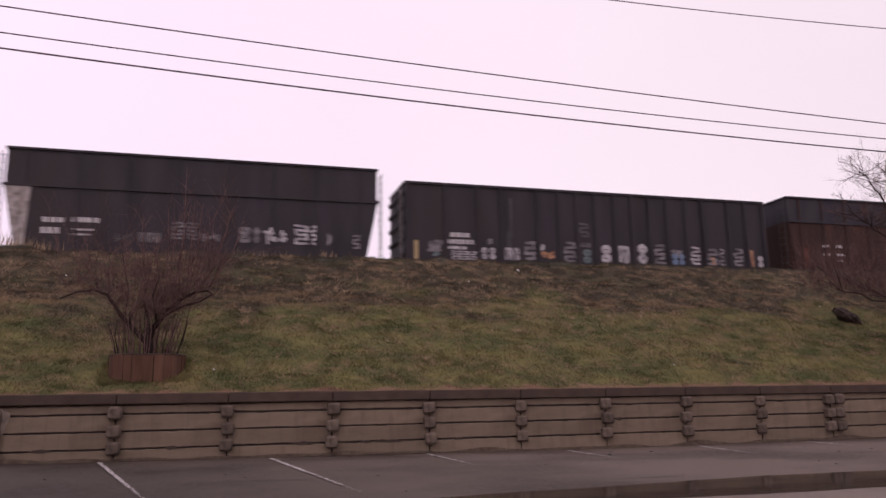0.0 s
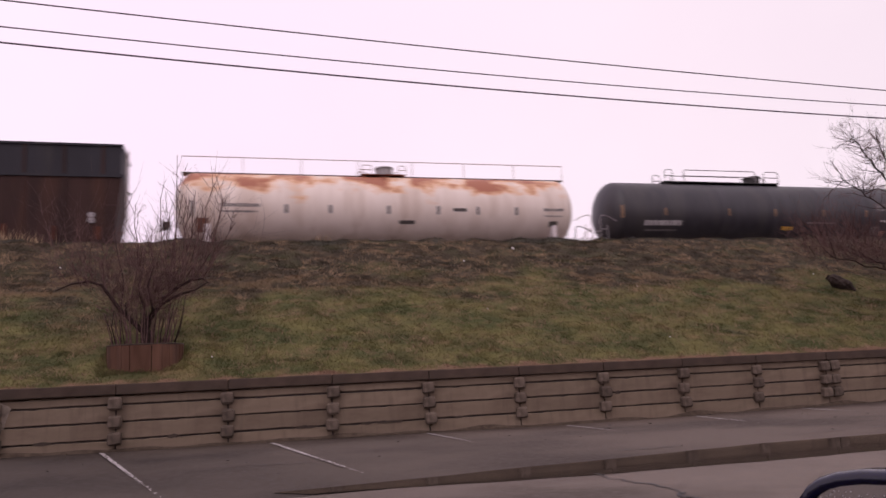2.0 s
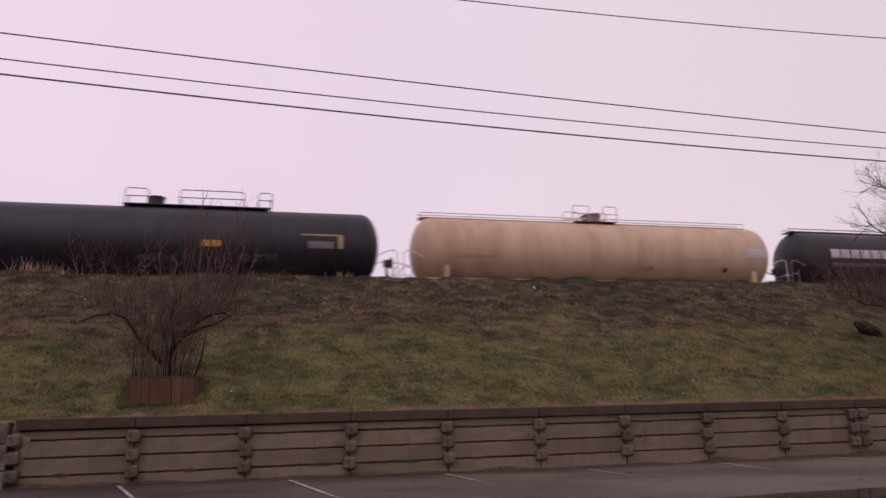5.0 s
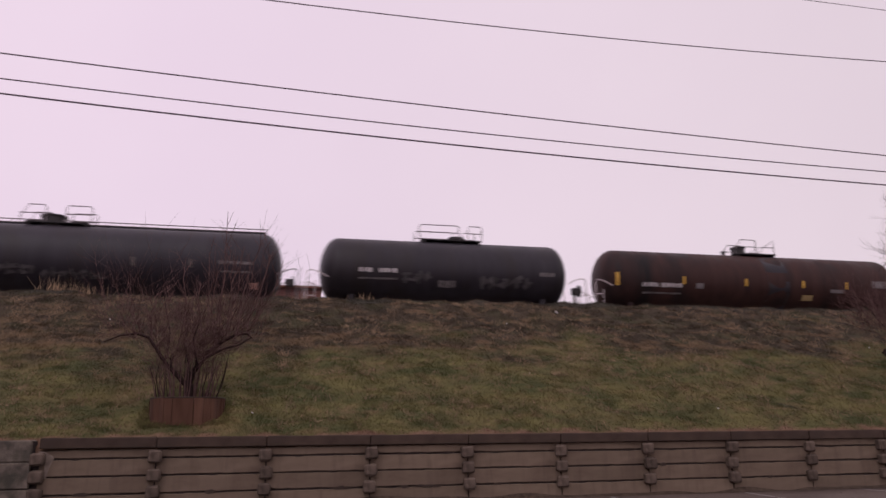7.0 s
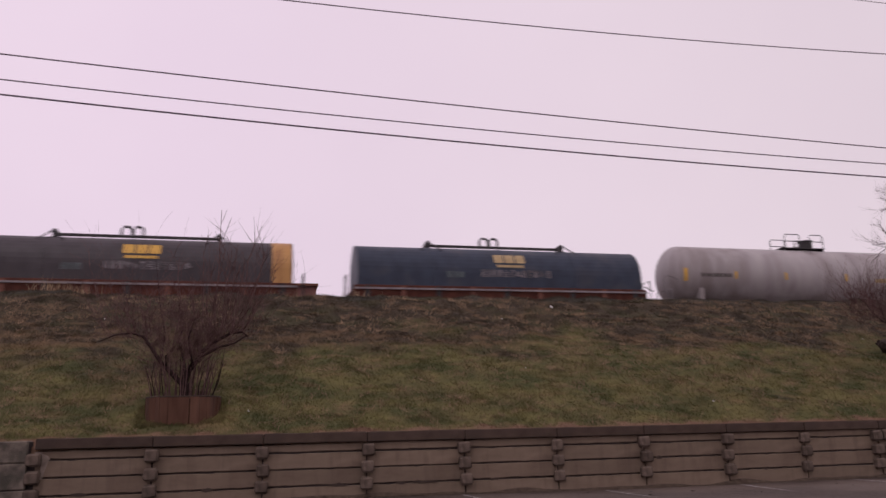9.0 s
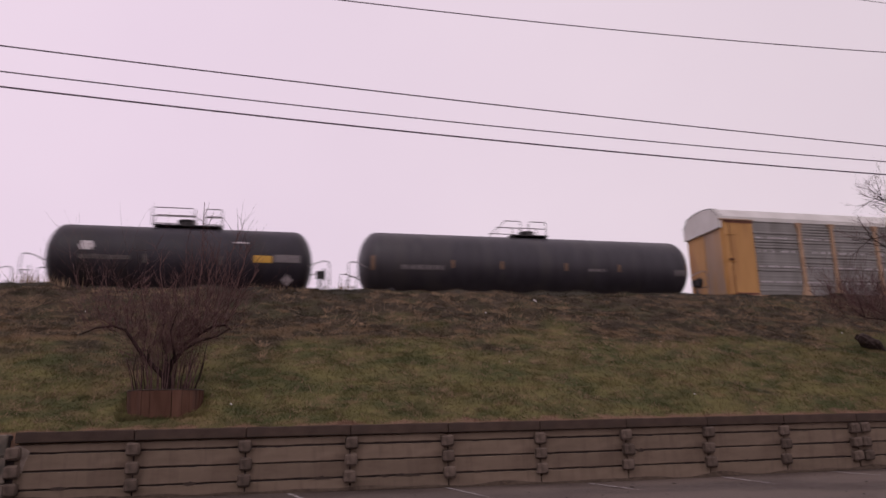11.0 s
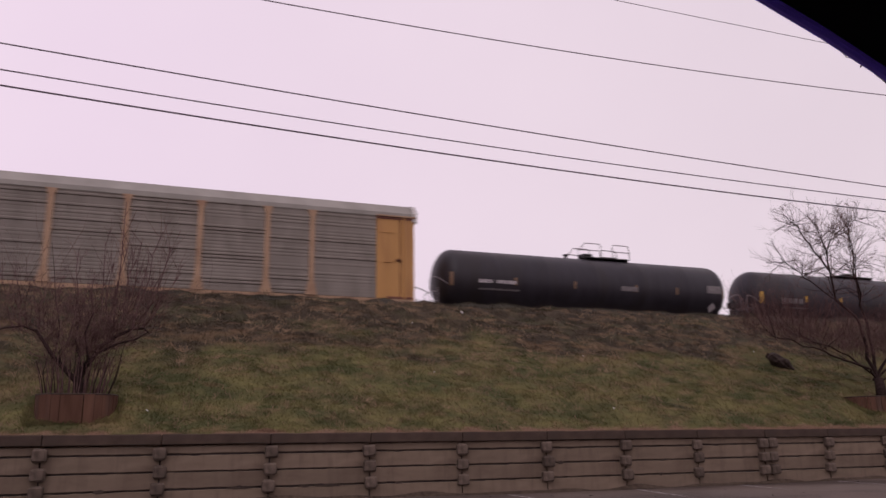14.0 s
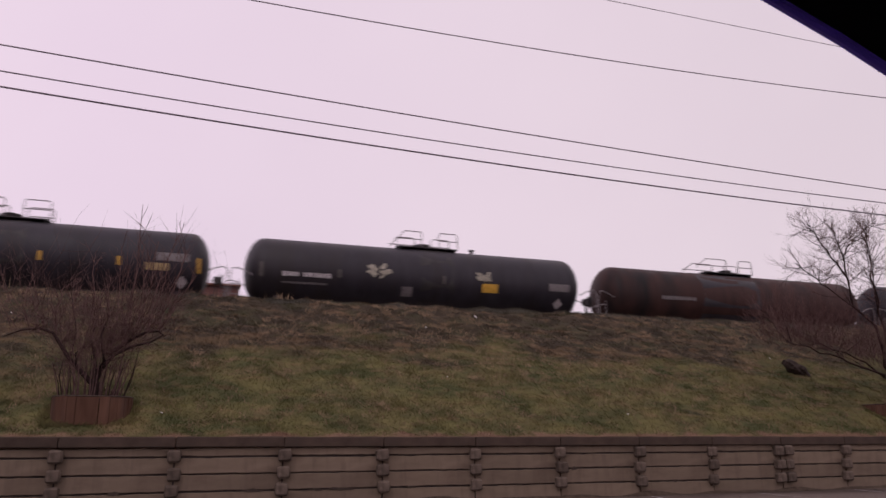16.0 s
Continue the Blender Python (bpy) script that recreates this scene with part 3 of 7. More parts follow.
def puddle():
    rnd = random.Random(5)
    bm = bmesh.new()
    xs = [0.75 + 0.15 * i for i in range(270)]
    up, lo = [], []
    for x in xs:
        far = float(np.interp(x, [0.75, 2.0, 3.0, 4.0, 5.4, 7.0, 8.6, 11, 41], [10.5, 10.6, 10.66, 10.83, 10.87, 11.05, 11.2, 11.05, 10.8]))
        near = float(np.interp(x, [0.75, 1.2, 1.9, 2.8, 3.6, 4.7, 5.9, 7.1, 9.1, 41], [10.48, 10.05, 9.98, 9.77, 9.57, 9.41, 9.33, 9.2, 9.16, 9.1]))
        up.append(bm.verts.new((x, far + 0.03 * noise.noise((x * 1.7, 2.0, 0.0)) + rnd.uniform(-0.006, 0.006), 0.01)))
        lo.append(bm.verts.new((x, near + 0.06 * noise.noise((x * 1.1, 5.0, 0.0)) + rnd.uniform(-0.008, 0.008), 0.01)))
    for i in range(len(xs) - 1):
        bm.faces.new((lo[i], lo[i + 1], up[i + 1], up[i]))
    tagged(part("water", bm, "water", label="long shallow rain puddle lying on the asphalt"), kind="structure")


def painted_lines():
    rnd = random.Random(9)
    ends = [(-2.3, -0.62, 11.0), (1.36, 2.16, 11.5), (5.1, 5.12, 15.5), (8.85, 8.65, 15.9), (12.7, 11.75, 15.2), (16.2, 15.7, 16.5), (19.8, 19.2, 16.6), (23.3, 22.7, 16), (26.8, 26.2, 16)]
    for xa, xb, yb in ends:
        bm = bmesh.new()
        n, lanes = 110, 4
        prev = None
        for i in range(n + 1):
            f = i / n
            y, x = 19.1 + (yb - 19.1) * f, xa + (xb - xa) * f
            w = 0.05 * (1 - 0.35 * f) * rnd.uniform(0.85, 1.12)
            row = [bm.verts.new((x + w * (2 * j / lanes - 1) + rnd.uniform(-0.004, 0.004), y, float(lot_z(x, y)) + 0.019)) for j in range(lanes + 1)]
            if prev:
                for j in range(lanes):
                    worn = 0.05 + 0.25 * max(0.0, noise.noise((y * 2.2, x, 0.0))) + 1.5 * max(0.0, f - 0.4) ** 1.2 + (0.16 if j in (0, lanes - 1) else 0)
                    if rnd.random() > worn:
                        bm.faces.new((row[j], row[j + 1], prev[j + 1], prev[j]))
            prev = row
        part("painted_line", bm, "line", lot, "worn white parking-bay line")
    bm = bmesh.new()
    for pts in ([(4.70, 9.42), (4.68, 8.79), (4.64, 8.19), (4.67, 7.66), (4.55, 7.21), (4.40, 6.76)], [(6.3, 11.9), (7.0, 11.8), (7.6, 11.9)],
                [(0.2, 14.2), (1.4, 14.0), (2.6, 14.2)], [(9.6, 9.15), (11.2, 9.0), (13, 9.1)], [(10, 12.2), (11.5, 12.3), (13.2, 12.1)]):
        last = None
        for (xa, ya), (xb, yb) in zip(pts, pts[1:]):
            for q in range(7):
                f = q / 7
                x, y = xa + (xb - xa) * f + rnd.gauss(0, 0.035), ya + (yb - ya) * f + rnd.gauss(0, 0.035)
                w = rnd.uniform(0.008, 0.02) if rnd.random() < 0.75 else rnd.uniform(0.02, 0.045)
                z = float(road_z(x, y)) + 0.008 if y < 9 else float(lot_z(x, y)) + 0.02
                row = [bm.verts.new((x - w, y - w, z)), bm.verts.new((x + w, y + w, z))]
                if last:
                    bm.faces.new((last[0], row[0], row[1], last[1]))
                last = row
    part("crack", bm, "crack", lot, "dark cracks in the asphalt")
    # dead leaves and grit on the asphalt
    bm = bmesh.new()
    for i in range(230):
        x, y = rnd.uniform(-5, 26), 11.4 + rnd.random() ** 0.7 * 8.0
        q = rnd.uniform(0.008, 0.028) * (1.8 if rnd.random() < 0.1 else 1)
        a = rnd.uniform(0, 3.14)
        z = float(lot_z(x, y)) + 0.014
        pts = [bm.verts.new((x + q * u * math.cos(a) - q * v * 0.5 * math.sin(a), y + q * u * math.sin(a) + q * v * 0.5 * math.cos(a), z + w * q)) for u, v, w in ((-1.6, 0, 0), (0, -1, 0.1), (1.6, 0, 0.2), (0, 1, 0.5))]
        bm.faces.new(pts)
    tagged(part("leaf_litter", bm, "crack", label="scattered dead leaves and grit on the asphalt"), kind="stuff")


# ---------------------------------------------------------------- retaining wall
POST_STEP = 2.473
POST_X = [0.39 + POST_STEP * k for k in range(-2, 24)]
# the courses fall slightly to the right, the cap a little more
FALL, CAP_FALL = 0.0016, 0.0034


def retaining_wall():
    rnd = random.Random(2)
    x0, x1 = POST_X[0] - 0.12, POST_X[-1]
    wall = tagged(part("wall_retaining", boxes((x0, x1, WALL_Y + 0.04, WALL_Y + 0.34, -0.3, 1.26)), "concrete_dark"),
                  "low crib retaining wall of beige concrete panels and blocks", kind="structure")
    rows = [(-0.16, 0.335), (0.368, 0.726), (0.759, 1.113), (1.146, 1.33)]
    pieces = []
    for z0, z1 in rows:
        for v in range(2):
            bm = bmesh.new()
            n = 14
            grid = []
            for i in range(n + 1):
                x = -1.218 + 2.436 * i / n
                dz0, dz1 = rnd.uniform(-0.008, 0.008), rnd.uniform(-0.012 if rnd.random() < 0.8 else -0.03, 0.004)
                grid.append([bm.verts.new((x, -0.012 + rnd.uniform(-0.003, 0.003), z0 + dz0 + 0.012)), bm.verts.new((x, -0.012 + rnd.uniform(-0.003, 0.003), z1 + dz1 - 0.012)),
                             bm.verts.new((x, 0.012, z1 + dz1)), bm.verts.new((x, 0.06, z1)), bm.verts.new((x, 0.06, z0)), bm.verts.new((x, 0.012, z0 + dz0))])
            for a, c in zip(grid, grid[1:]):
                for k in range(6):
                    bm.faces.new((a[k], c[k], c[(k + 1) % 6], a[(k + 1) % 6]))
            bm.faces.new(grid[0])
            bm.faces.new(grid[-1][::-1])
            bmesh.ops.recalc_face_normals(bm, faces=bm.faces[:])
            xm = (POST_X[v] + POST_X[v + 1]) / 2
            pieces.append(part("panel", bm, "concrete", wall, at=pose(xm, WALL_Y, -FALL * xm, 0, math.degrees(FALL))))
    for k in range(2, len(POST_X) - 1):
        for r in range(4):
            xm = (POST_X[k] + POST_X[k + 1]) / 2
            again(pieces[r * 2 + k % 2], wall, pose(xm, WALL_Y + rnd.uniform(-0.01, 0.01), -FALL * xm + rnd.uniform(-0.006, 0.006), 0, math.degrees(FALL) + rnd.uniform(-0.12, 0.12)))
    blocks = []
    for v in range(4):
        bm = boxes((-0.15, 0.15, -0.2, 0.06, -0.145, 0.145), bevel=0.045)
        for q in bm.verts:
            q.co += Vector([rnd.uniform(-0.012, 0.012) for _ in range(3)])
        blocks.append(bm)
    first = [part("header_block", bm, "concrete_block", wall, at=pose(POST_X[0], WALL_Y, z)) for bm, z in zip(blocks, (0.378, 0.758, 1.146, -0.05))]
    for k in range(1, len(POST_X)):
        shifts = (0.0,) if k != 9 else (-0.1, 0.24)
        for sft in shifts:
            for i, z in enumerate((0.378, 0.758, 1.146)):
                again(first[(i + k) % 4], wall, pose(POST_X[k] + sft + rnd.uniform(-0.03, 0.03), WALL_Y + rnd.uniform(-0.02, 0.02) + (0.05 if k % 3 == 2 else 0), z - FALL * POST_X[k] + rnd.uniform(-0.015, 0.015), 0, rnd.uniform(-3, 3), rnd.uniform(-4, 4)))
    bm = boxes((-1.23, 1.23, -0.1, 0.4, 1.352, 1.592), bevel=0.018)
    bmesh.ops.subdivide_edges(bm, edges=[e for e in bm.edges if e.calc_length() > 1.5], cuts=7)
    for q in bm.verts:
        q.co += Vector((0, rnd.uniform(-0.007, 0.007), rnd.uniform(-0.009, 0.006)))
    cap = part("cap_slab", bm, "concrete_cap", wall, at=pose(POST_X[0] + 1.236, WALL_Y, -CAP_FALL * (POST_X[0] + 1.236), 0, math.degrees(CAP_FALL)))
    for k in range(1, len(POST_X) - 1):
        again(cap, wall, pose(POST_X[k] + 1.236, WALL_Y + rnd.uniform(-0.008, 0.008), -CAP_FALL * (POST_X[k] + 1.236) + rnd.uniform(-0.004, 0.004), 0, math.degrees(CAP_FALL)))
    plain = tagged(part("wall_poured", boxes((-60, x0 - 0.012, WALL_Y - 0.02, WALL_Y + 0.34, -0.3, 1.54)), "concrete_dark"),
                   "stained mossy concrete block wall continuing the crib wall", kind="structure")
    # its big cast blocks, the courses breaking joint
    for r, (z0, z1) in enumerate(((-0.25, 0.5), (0.52, 1.07), (1.09, 1.56))):
        x = x0 - 0.016
        for k in range(9):
            w = (1.5 if r % 2 and k == 0 else 2.4) + rnd.uniform(-0.1, 0.1)
            bm = boxes((x - w + 0.02, x, WALL_Y - 0.1, WALL_Y + 0.3, z0, z1), bevel=0.022)
            for q in bm.verts:
                q.co += Vector([rnd.uniform(-0.007, 0.007) for _ in range(3)])
            part("block", bm, "concrete_plain", plain)
            x -= w
    bm = bmesh.new()
    bm.faces.new([bm.verts.new((POST_X[0] + dx, WALL_Y - 0.017, zz)) for dx, zz in ((0.13, 0.72), (0.19, 0.73), (0.24, 0.95), (0.32, 1.17), (0.28, 1.22), (0.12, 1.3), (-0.02, 1.32), (0.14, 1.1))])
    part("mortar_smear", bm, "mortar", wall, "pale smear of mortar")
    # broken places along the lowest joint
    for x, w in ((2.15, 0.55), (-0.85, 0.3), (4.3, 0.7), (3.7, 0.3), (-3.6, 0.5), (6.1, 0.25), (15.3, 0.28), (10.7, 0.2), (13.9, 0.2)):
        bm = bmesh.new()
        ring = [bm.verts.new((x + w * 0.5 * math.cos(a) * rnd.uniform(0.7, 1.1), WALL_Y - 0.019, (0.735 if x in (15.3, 10.7) else 0.352) - FALL * x + 0.045 * math.sin(a) * rnd.uniform(0.5, 1.3))) for a in (2 * math.pi * k / 14 for k in range(14))]
        bm.faces.new(ring[::-1])
        part("broken_edge", bm, "soil", wall, "broken dark edge of a panel")
    # dirt washed up along the foot, with crumbs
    bm = bmesh.new()
    last = None
    for i in range(420):
        x = -6 + 0.1 * i
        w = max(0.012, 0.1 + 0.14 * noise.noise((x * 0.55, 3.1, 0.0)) + 0.09 * noise.noise((x * 2.3, 7.0, 0.0)) + rnd.uniform(-0.02, 0.02))
        h = max(0.0, 0.05 + 0.1 * noise.noise((x * 0.8, 9.0, 0.0)))
        row = [bm.verts.new((x, WALL_Y - 0.022, float(lot_z(x, WALL_Y)) + 0.012 + h)), bm.verts.new((x, WALL_Y - 0.03 - w * 0.5, float(lot_z(x, WALL_Y)) + 0.016 + h * 0.3)), bm.verts.new((x, WALL_Y - 0.04 - w, float(lot_z(x, WALL_Y)) + 0.004))]
        if last:
            for j in range(2):
                bm.faces.new((last[j], last[j + 1], row[j + 1], row[j]))
        last = row
    tagged(part("dirt_strip", bm, "foot_dirt", label="dark damp dirt washed against the wall foot"), kind="stuff")
    bm = bmesh.new()
    for i in range(420):
        x = rnd.uniform(-6, 34)
        if rnd.random() > 0.35 + 0.5 * math.sin(x * 1.1) ** 2:
            continue
        s = rnd.uniform(0.015, 0.05)
        y = WALL_Y - 0.03 - rnd.random() ** 2 * 0.25
        z = float(lot_z(x, y))
        q = [bm.verts.new((x + rnd.uniform(-s, s) * 1.6, y + rnd.uniform(-s, s), z - 0.01 + h * s)) for h in (0, 0, 0, 0.8)]
        for f in ((0, 1, 3), (1, 2, 3), (2, 0, 3)):
            bm.faces.new([q[j] for j in f])
    tagged(part("dirt_crumbs", bm, "foot_dirt", label="crumbled dirt and dead weeds along the wall foot"), kind="stuff")


# ---------------------------------------------------------------- track
def track():
    bed = tagged(part("ballast_bed", boxes((-420, 440, 33.2, 36.8, 5.5, 5.78), bevel=0.05), "ballast"), "grey crushed-stone bed of the railway track", kind="structure")
    bm = boxes((-0.11, 0.11, 33.7, 36.3, 5.76, 5.85))
    tie = part("tie", bm, "tie", bed, at=pose(-16, 0, 0))
    for i in range(1, 120):
        again(tie, bed, pose(-16 + 0.55 * i, 0, 0))
    for y in (TRACK_Y - 0.75, TRACK_Y + 0.75):
        part("rail", boxes((-420, 440, y - 0.035, y + 0.035, 5.95, RAIL_Z), (-420, 440, y - 0.01, y + 0.01, 5.87, 5.95), (-420, 440, y - 0.07, y + 0.07, 5.851, 5.87)), "rail", bed, "steel running rail")


# ---------------------------------------------------------------- railway cars
TRUCKS = []


def running_gear(car, length, inset):
    """Two four-wheel trucks and the couplers, under a car whose left end is at x = 0."""
    if not TRUCKS:
        bm = bmesh.new()
        for y in (-1.0, 1.0):
            box(bm, -1.25, 1.25, y - 0.09, y + 0.09, 0.5, 0.68)
            box(bm, -0.45, 0.45, y - 0.09, y + 0.09, 0.22, 0.5)
            for x in (-0.86, 0.86):
                box(bm, x - 0.2, x + 0.2, y - 0.12, y + 0.12, 0.3, 0.56)
        box(bm, -0.25, 0.25, -1.2, 1.2, 0.55, 0.8)
        tr = part("truck", bm, "black_steel", car)
        bm = lathe_x([(0, 0), (0, 0.42), (0.02, 0.45), (0.05, 0.42), (0.13, 0.415), (0.13, 0)], 20)
        bmesh.ops.rotate(bm, verts=bm.verts[:], matrix=Matrix.Rotation(math.pi / 2, 3, "Z"))
        for q in bm.verts:
            q.co.y -= 0.80
        g2 = bm.copy()
        for q in g2.verts:
            q.co.y = -q.co.y
        me = bpy.data.meshes.new("tmp")
        g2.to_mesh(me)
        bm.from_mesh(me)
        tube(bm, [(0, -1.05, 0), (0, 1.05, 0)], 0.08, 8)
        bmesh.ops.recalc_face_normals(bm, faces=bm.faces[:])
        ws = part("wheelset", bm, "rail", tr, at=pose(-0.86, 0, 0.42))
        bm = boxes((-0.62, 0.0, -0.14, 0.14, 0.72, 1.0), (-0.85, -0.62, -0.17, 0.2, 0.66, 1.04), bevel=0.03)
        cp = part("coupler", bm, "black_steel", car)
        TRUCKS.extend([tr.data, ws.data, cp.data])
        for o in (ws, tr, cp):
            bpy.data.objects.remove(o)
    for x in (inset, length - inset):
        tr = new("truck", TRUCKS[0])
        tr.parent, tr.matrix_basis = car, pose(x, 0, 0)
        for dx in (-0.86, 0.86):
            w = new("wheelset", TRUCKS[1])
            w.parent, w.matrix_basis = tr, pose(dx, 0, 0.42)
    for x, a in ((0.15, 0), (length - 0.15, 180)):
        c = new("coupler", TRUCKS[2])
        c.parent, c.matrix_basis = car, pose(x, 0, 0, 0, 0, a)


def curved_patch(bm, R, cz, x0, x1, z0, z1, lift=0.012, shell=None):
    """A thin patch that follows the near side of a tank shell; shell gives its length and the depth of its heads."""
    def radius(x):
        if shell is None:
            return R
        f = max(0.0, 1 - max(0.0, min(x, shell[0] - x)) / shell[1])
        return R * math.sqrt(max(0.02, 1 - f * f))
    nx = 4 if shell and (x0 < shell[1] or x1 > shell[0] - shell[1]) else 1
    prev = None
    for i in range(4):
        row = []
        for k in range(nx + 1):
            x = x0 + (x1 - x0) * k / nx
            r = radius(x)
            a0, a1 = [math.asin(max(-0.999, min(0.999, (z - cz) / r))) for z in (z0, z1)]
            a = a0 + (a1 - a0) * i / 3
            row.append(bm.verts.new((x, -(r + lift) * math.cos(a), cz + (r + lift) * math.sin(a))))
        if prev:
            for k in range(nx):
                bm.faces.new((prev[k], prev[k + 1], row[k + 1], row[k]))
        prev = row


def bars_on(R, cz, rows, rnd, shell=None):
    """Rows of short bars, broken up the way stencilled lettering is."""
    bm = bmesh.new()
    for x0, x1, z0, z1 in rows:
        x = x0
        while x < x1 - 0.04:
            w = min(rnd.uniform(0.1, 0.22), x1 - x)
            curved_patch(bm, R, cz, x, x + w, z0 + rnd.uniform(0, 0.02), z1 - rnd.uniform(0, 0.02), 0.012, shell)
            x += w + rnd.uniform(0.03, 0.07)
    return bm


def tank_car(spec):
    """A tank car: shell, dome platform with rails, sills, saddles, end platforms, marks and running gear."""
    L, R, cz, paint = spec["L"], spec["R"], spec["cz"], spec["paint"]
    rnd = random.Random(int(spec["S"] * 10))
    car = thing("tank_car", spec["label"], "railway car", "cars of the freight train")
    d = 0.8
    prof = [(0, 0)]
    for i in range(1, 9):
        a = math.pi / 2 * i / 8
        prof.append((d * (1 - math.cos(a)), R * math.sin(a)))
    seams = [L * k / 6 for k in range(1, 6)]
    for x in seams:
        prof += [(x - 0.03, R), (x - 0.012, R + 0.002), (x + 0.012, R + 0.002), (x + 0.03, R)]
    for i in range(8, 0, -1):
        a = math.pi / 2 * i / 8
        prof.append((L - d * (1 - math.cos(a)), R * math.sin(a)))
    prof.append((L, 0))
    part("tank", lathe_x(prof, 44, cz), paint, car, smooth=True)
    trim = spec.get("trim", "black_steel")
    dx = spec["dome"]
    top = cz + R
    # platform and dome
    px0, px1 = spec["deck"]
    deck = part("platform", boxes((px0, px1, -0.62, 0.62, top + 0.01, top + 0.05), (px0 + 0.1, px0 + 0.16, -0.6, 0.6, top - 0.12, top + 0.01), (px1 - 0.16, px1 - 0.1, -0.6, 0.6, top - 0.12, top + 0.01)), trim, car)
    bm = bmesh.new()
    dr = spec.get("dome_r", 0.34)
    tube(bm, [(dx, 0, top - 0.1), (dx, 0, top + 0.28), (dx, 0, top + spec.get("dome_h", 0.42))], dr, 16)
    tube(bm, [(dx, 0, top + spec.get("dome_h", 0.42)), (dx, 0, top + spec.get("dome_h", 0.42) + 0.06)], dr + 0.05, 16)
    part("dome", bm, spec.get("dome_paint", trim), car, "manway dome with a bolted lid")
    for vx in spec.get("valves", ()):
        bm = bmesh.new()
        tube(bm, [(vx, 0.1, top - 0.05), (vx, 0.1, top + 0.2)], 0.09, 10)
        tube(bm, [(vx, 0.1, top + 0.2), (vx, 0.1, top + 0.26)], 0.14, 10)
        part("valve", bm, trim, car)
    h = spec.get("rail_h", 0.9) - 0.12
    for x0, x1, style in spec["rails"]:
        for y in (-0.6, 0.6):
            z = top + 0.03
            if style == "slope":
                path = [(x0, y, z), (x0 + 0.06, y, z + 0.3), (x0 + (x1 - x0) * 0.34, y, z + h), (x1 - 0.08, y, z + h), (x1, y, z + h - 0.08), (x1, y, z)]
            elif style == "slope_back":
                path = [(x0, y, z), (x0, y, z + 0.3), (x1, y, z + h), (x1, y, z)]
            else:
                path = [(x0, y, z), (x0, y, z + h - 0.08), (x0 + 0.08, y, z + h), (x1 - 0.08, y, z + h), (x1, y, z + h - 0.08), (x1, y, z)]
            bm = tubes(path, [(x0, y, z + h * 0.5), (x1, y, z + h * 0.5)], r=0.023)
            part("guard_rail", bm, spec.get("rail_paint", "grey_rail"), deck)
    if spec.get("top_rail"):
        x0, x1, hh = spec["top_rail"]
        hh -= 0.1
        for y in (-0.25,) if spec.get("single_rail") else (-0.25, 0.25):
            bm = tubes([(x0, y, top - 0.08), (x0, y, top + hh), (x1, y, top + hh), (x1, y, top - 0.08)], r=0.024)
            n = max(2, int((x1 - x0) / 2.3))
            for i in range(1, n):
                tube(bm, [(x0 + (x1 - x0) * i / n, y, top - 0.08), (x0 + (x1 - x0) * i / n, y, top + hh)], 0.02)
            part("top_rail", bm, spec.get("rail_paint", "grey_rail"), car)
        part("walkway", boxes((x0, x1, -0.3, 0.3, top + 0.0, top + 0.03)), "grey_rail" if paint == "white_tank" else paint, car)
    plain = paint in ("white_tank", "tan_tank", "grey_tank")
    # short ladder from the platform down the shell of the pale cars
    if plain:
        lx = (px0 + px1) / 2
        bm = bmesh.new()
        arc = [math.radians(a) for a in range(48, 79, 6)]
        for ex in (-0.2, 0.2):
            tube(bm, [(lx + ex, -(R + 0.016) * math.cos(a), cz + (R + 0.016) * math.sin(a)) for a in arc], 0.008, 5)
        for a in arc:
            tube(bm, [(lx - 0.2, -(R + 0.016) * math.cos(a), cz + (R + 0.016) * math.sin(a)), (lx + 0.2, -(R + 0.016) * math.cos(a), cz + (R + 0.016) * math.sin(a))], 0.007, 5)
        part("ladder", bm, paint, car)
    # underframe
    sill = spec.get("sill", paint)
    part("centre_sill", boxes((-0.55, L + 0.55, -0.35, 0.35, 0.85, 1.2), (0.6, L - 0.6, -0.25, 0.25, 1.2, cz - R + 0.08)), "black_steel", car)
    if spec.get("side_sill"):
        for y in (-1.42, 1.42):
            part("side_sill", boxes((-0.35, L + 0.35, y - 0.05, y + 0.05, 1.5, 1.57)), sill, car)
    for x in (1.35, L - 1.35):
        half = 1.4 if plain else 0.9
        bm = boxes((x - 0.12, x + 0.12, -half, half, 1.1, cz - R * (0.55 if plain else 0.8)), (x - 0.3, x + 0.3, -1.45, -1.32, 1.05, 1.3), (x - 0.3, x + 0.3, 1.32, 1.45, 1.05, 1.3), bevel=0.02)
        part("saddle", bm, sill, car)
    for s, x in ((-1, 0.0), (1, L)):
        lo, hi = sorted((x + s * 0.74, x - s * 0.35))
        plat = part("end_platform", boxes((lo, hi, -1.4, 1.4, 1.14, 1.26), bevel=0.015), sill, car)
        xe = x + s * 0.64
        for y in (-1.36, 1.36):
            bm = tubes([(x - s * 0.25, y * 0.97, 2.52), (x + s * 0.1, y, 2.7), (x + s * 0.42, y, 2.8), (xe - s * 0.06, y, 2.76), (xe, y, 2.66), (xe + s * 0.03, y, 1.2)],
                       [(xe, y, 2.05), (xe, y * 0.4, 2.05), (xe, y * 0.4, 1.2)], r=0.024)
            part("end_handrail", bm, spec.get("end_rail", "grey_rail"), plat)
        part("draft_lug", boxes((min(x + s * 0.02, x + s * 0.34), max(x + s * 0.02, x + s * 0.34), -0.5, 0.5, 1.26, 1.75), bevel=0.03), "black_steel", plat)
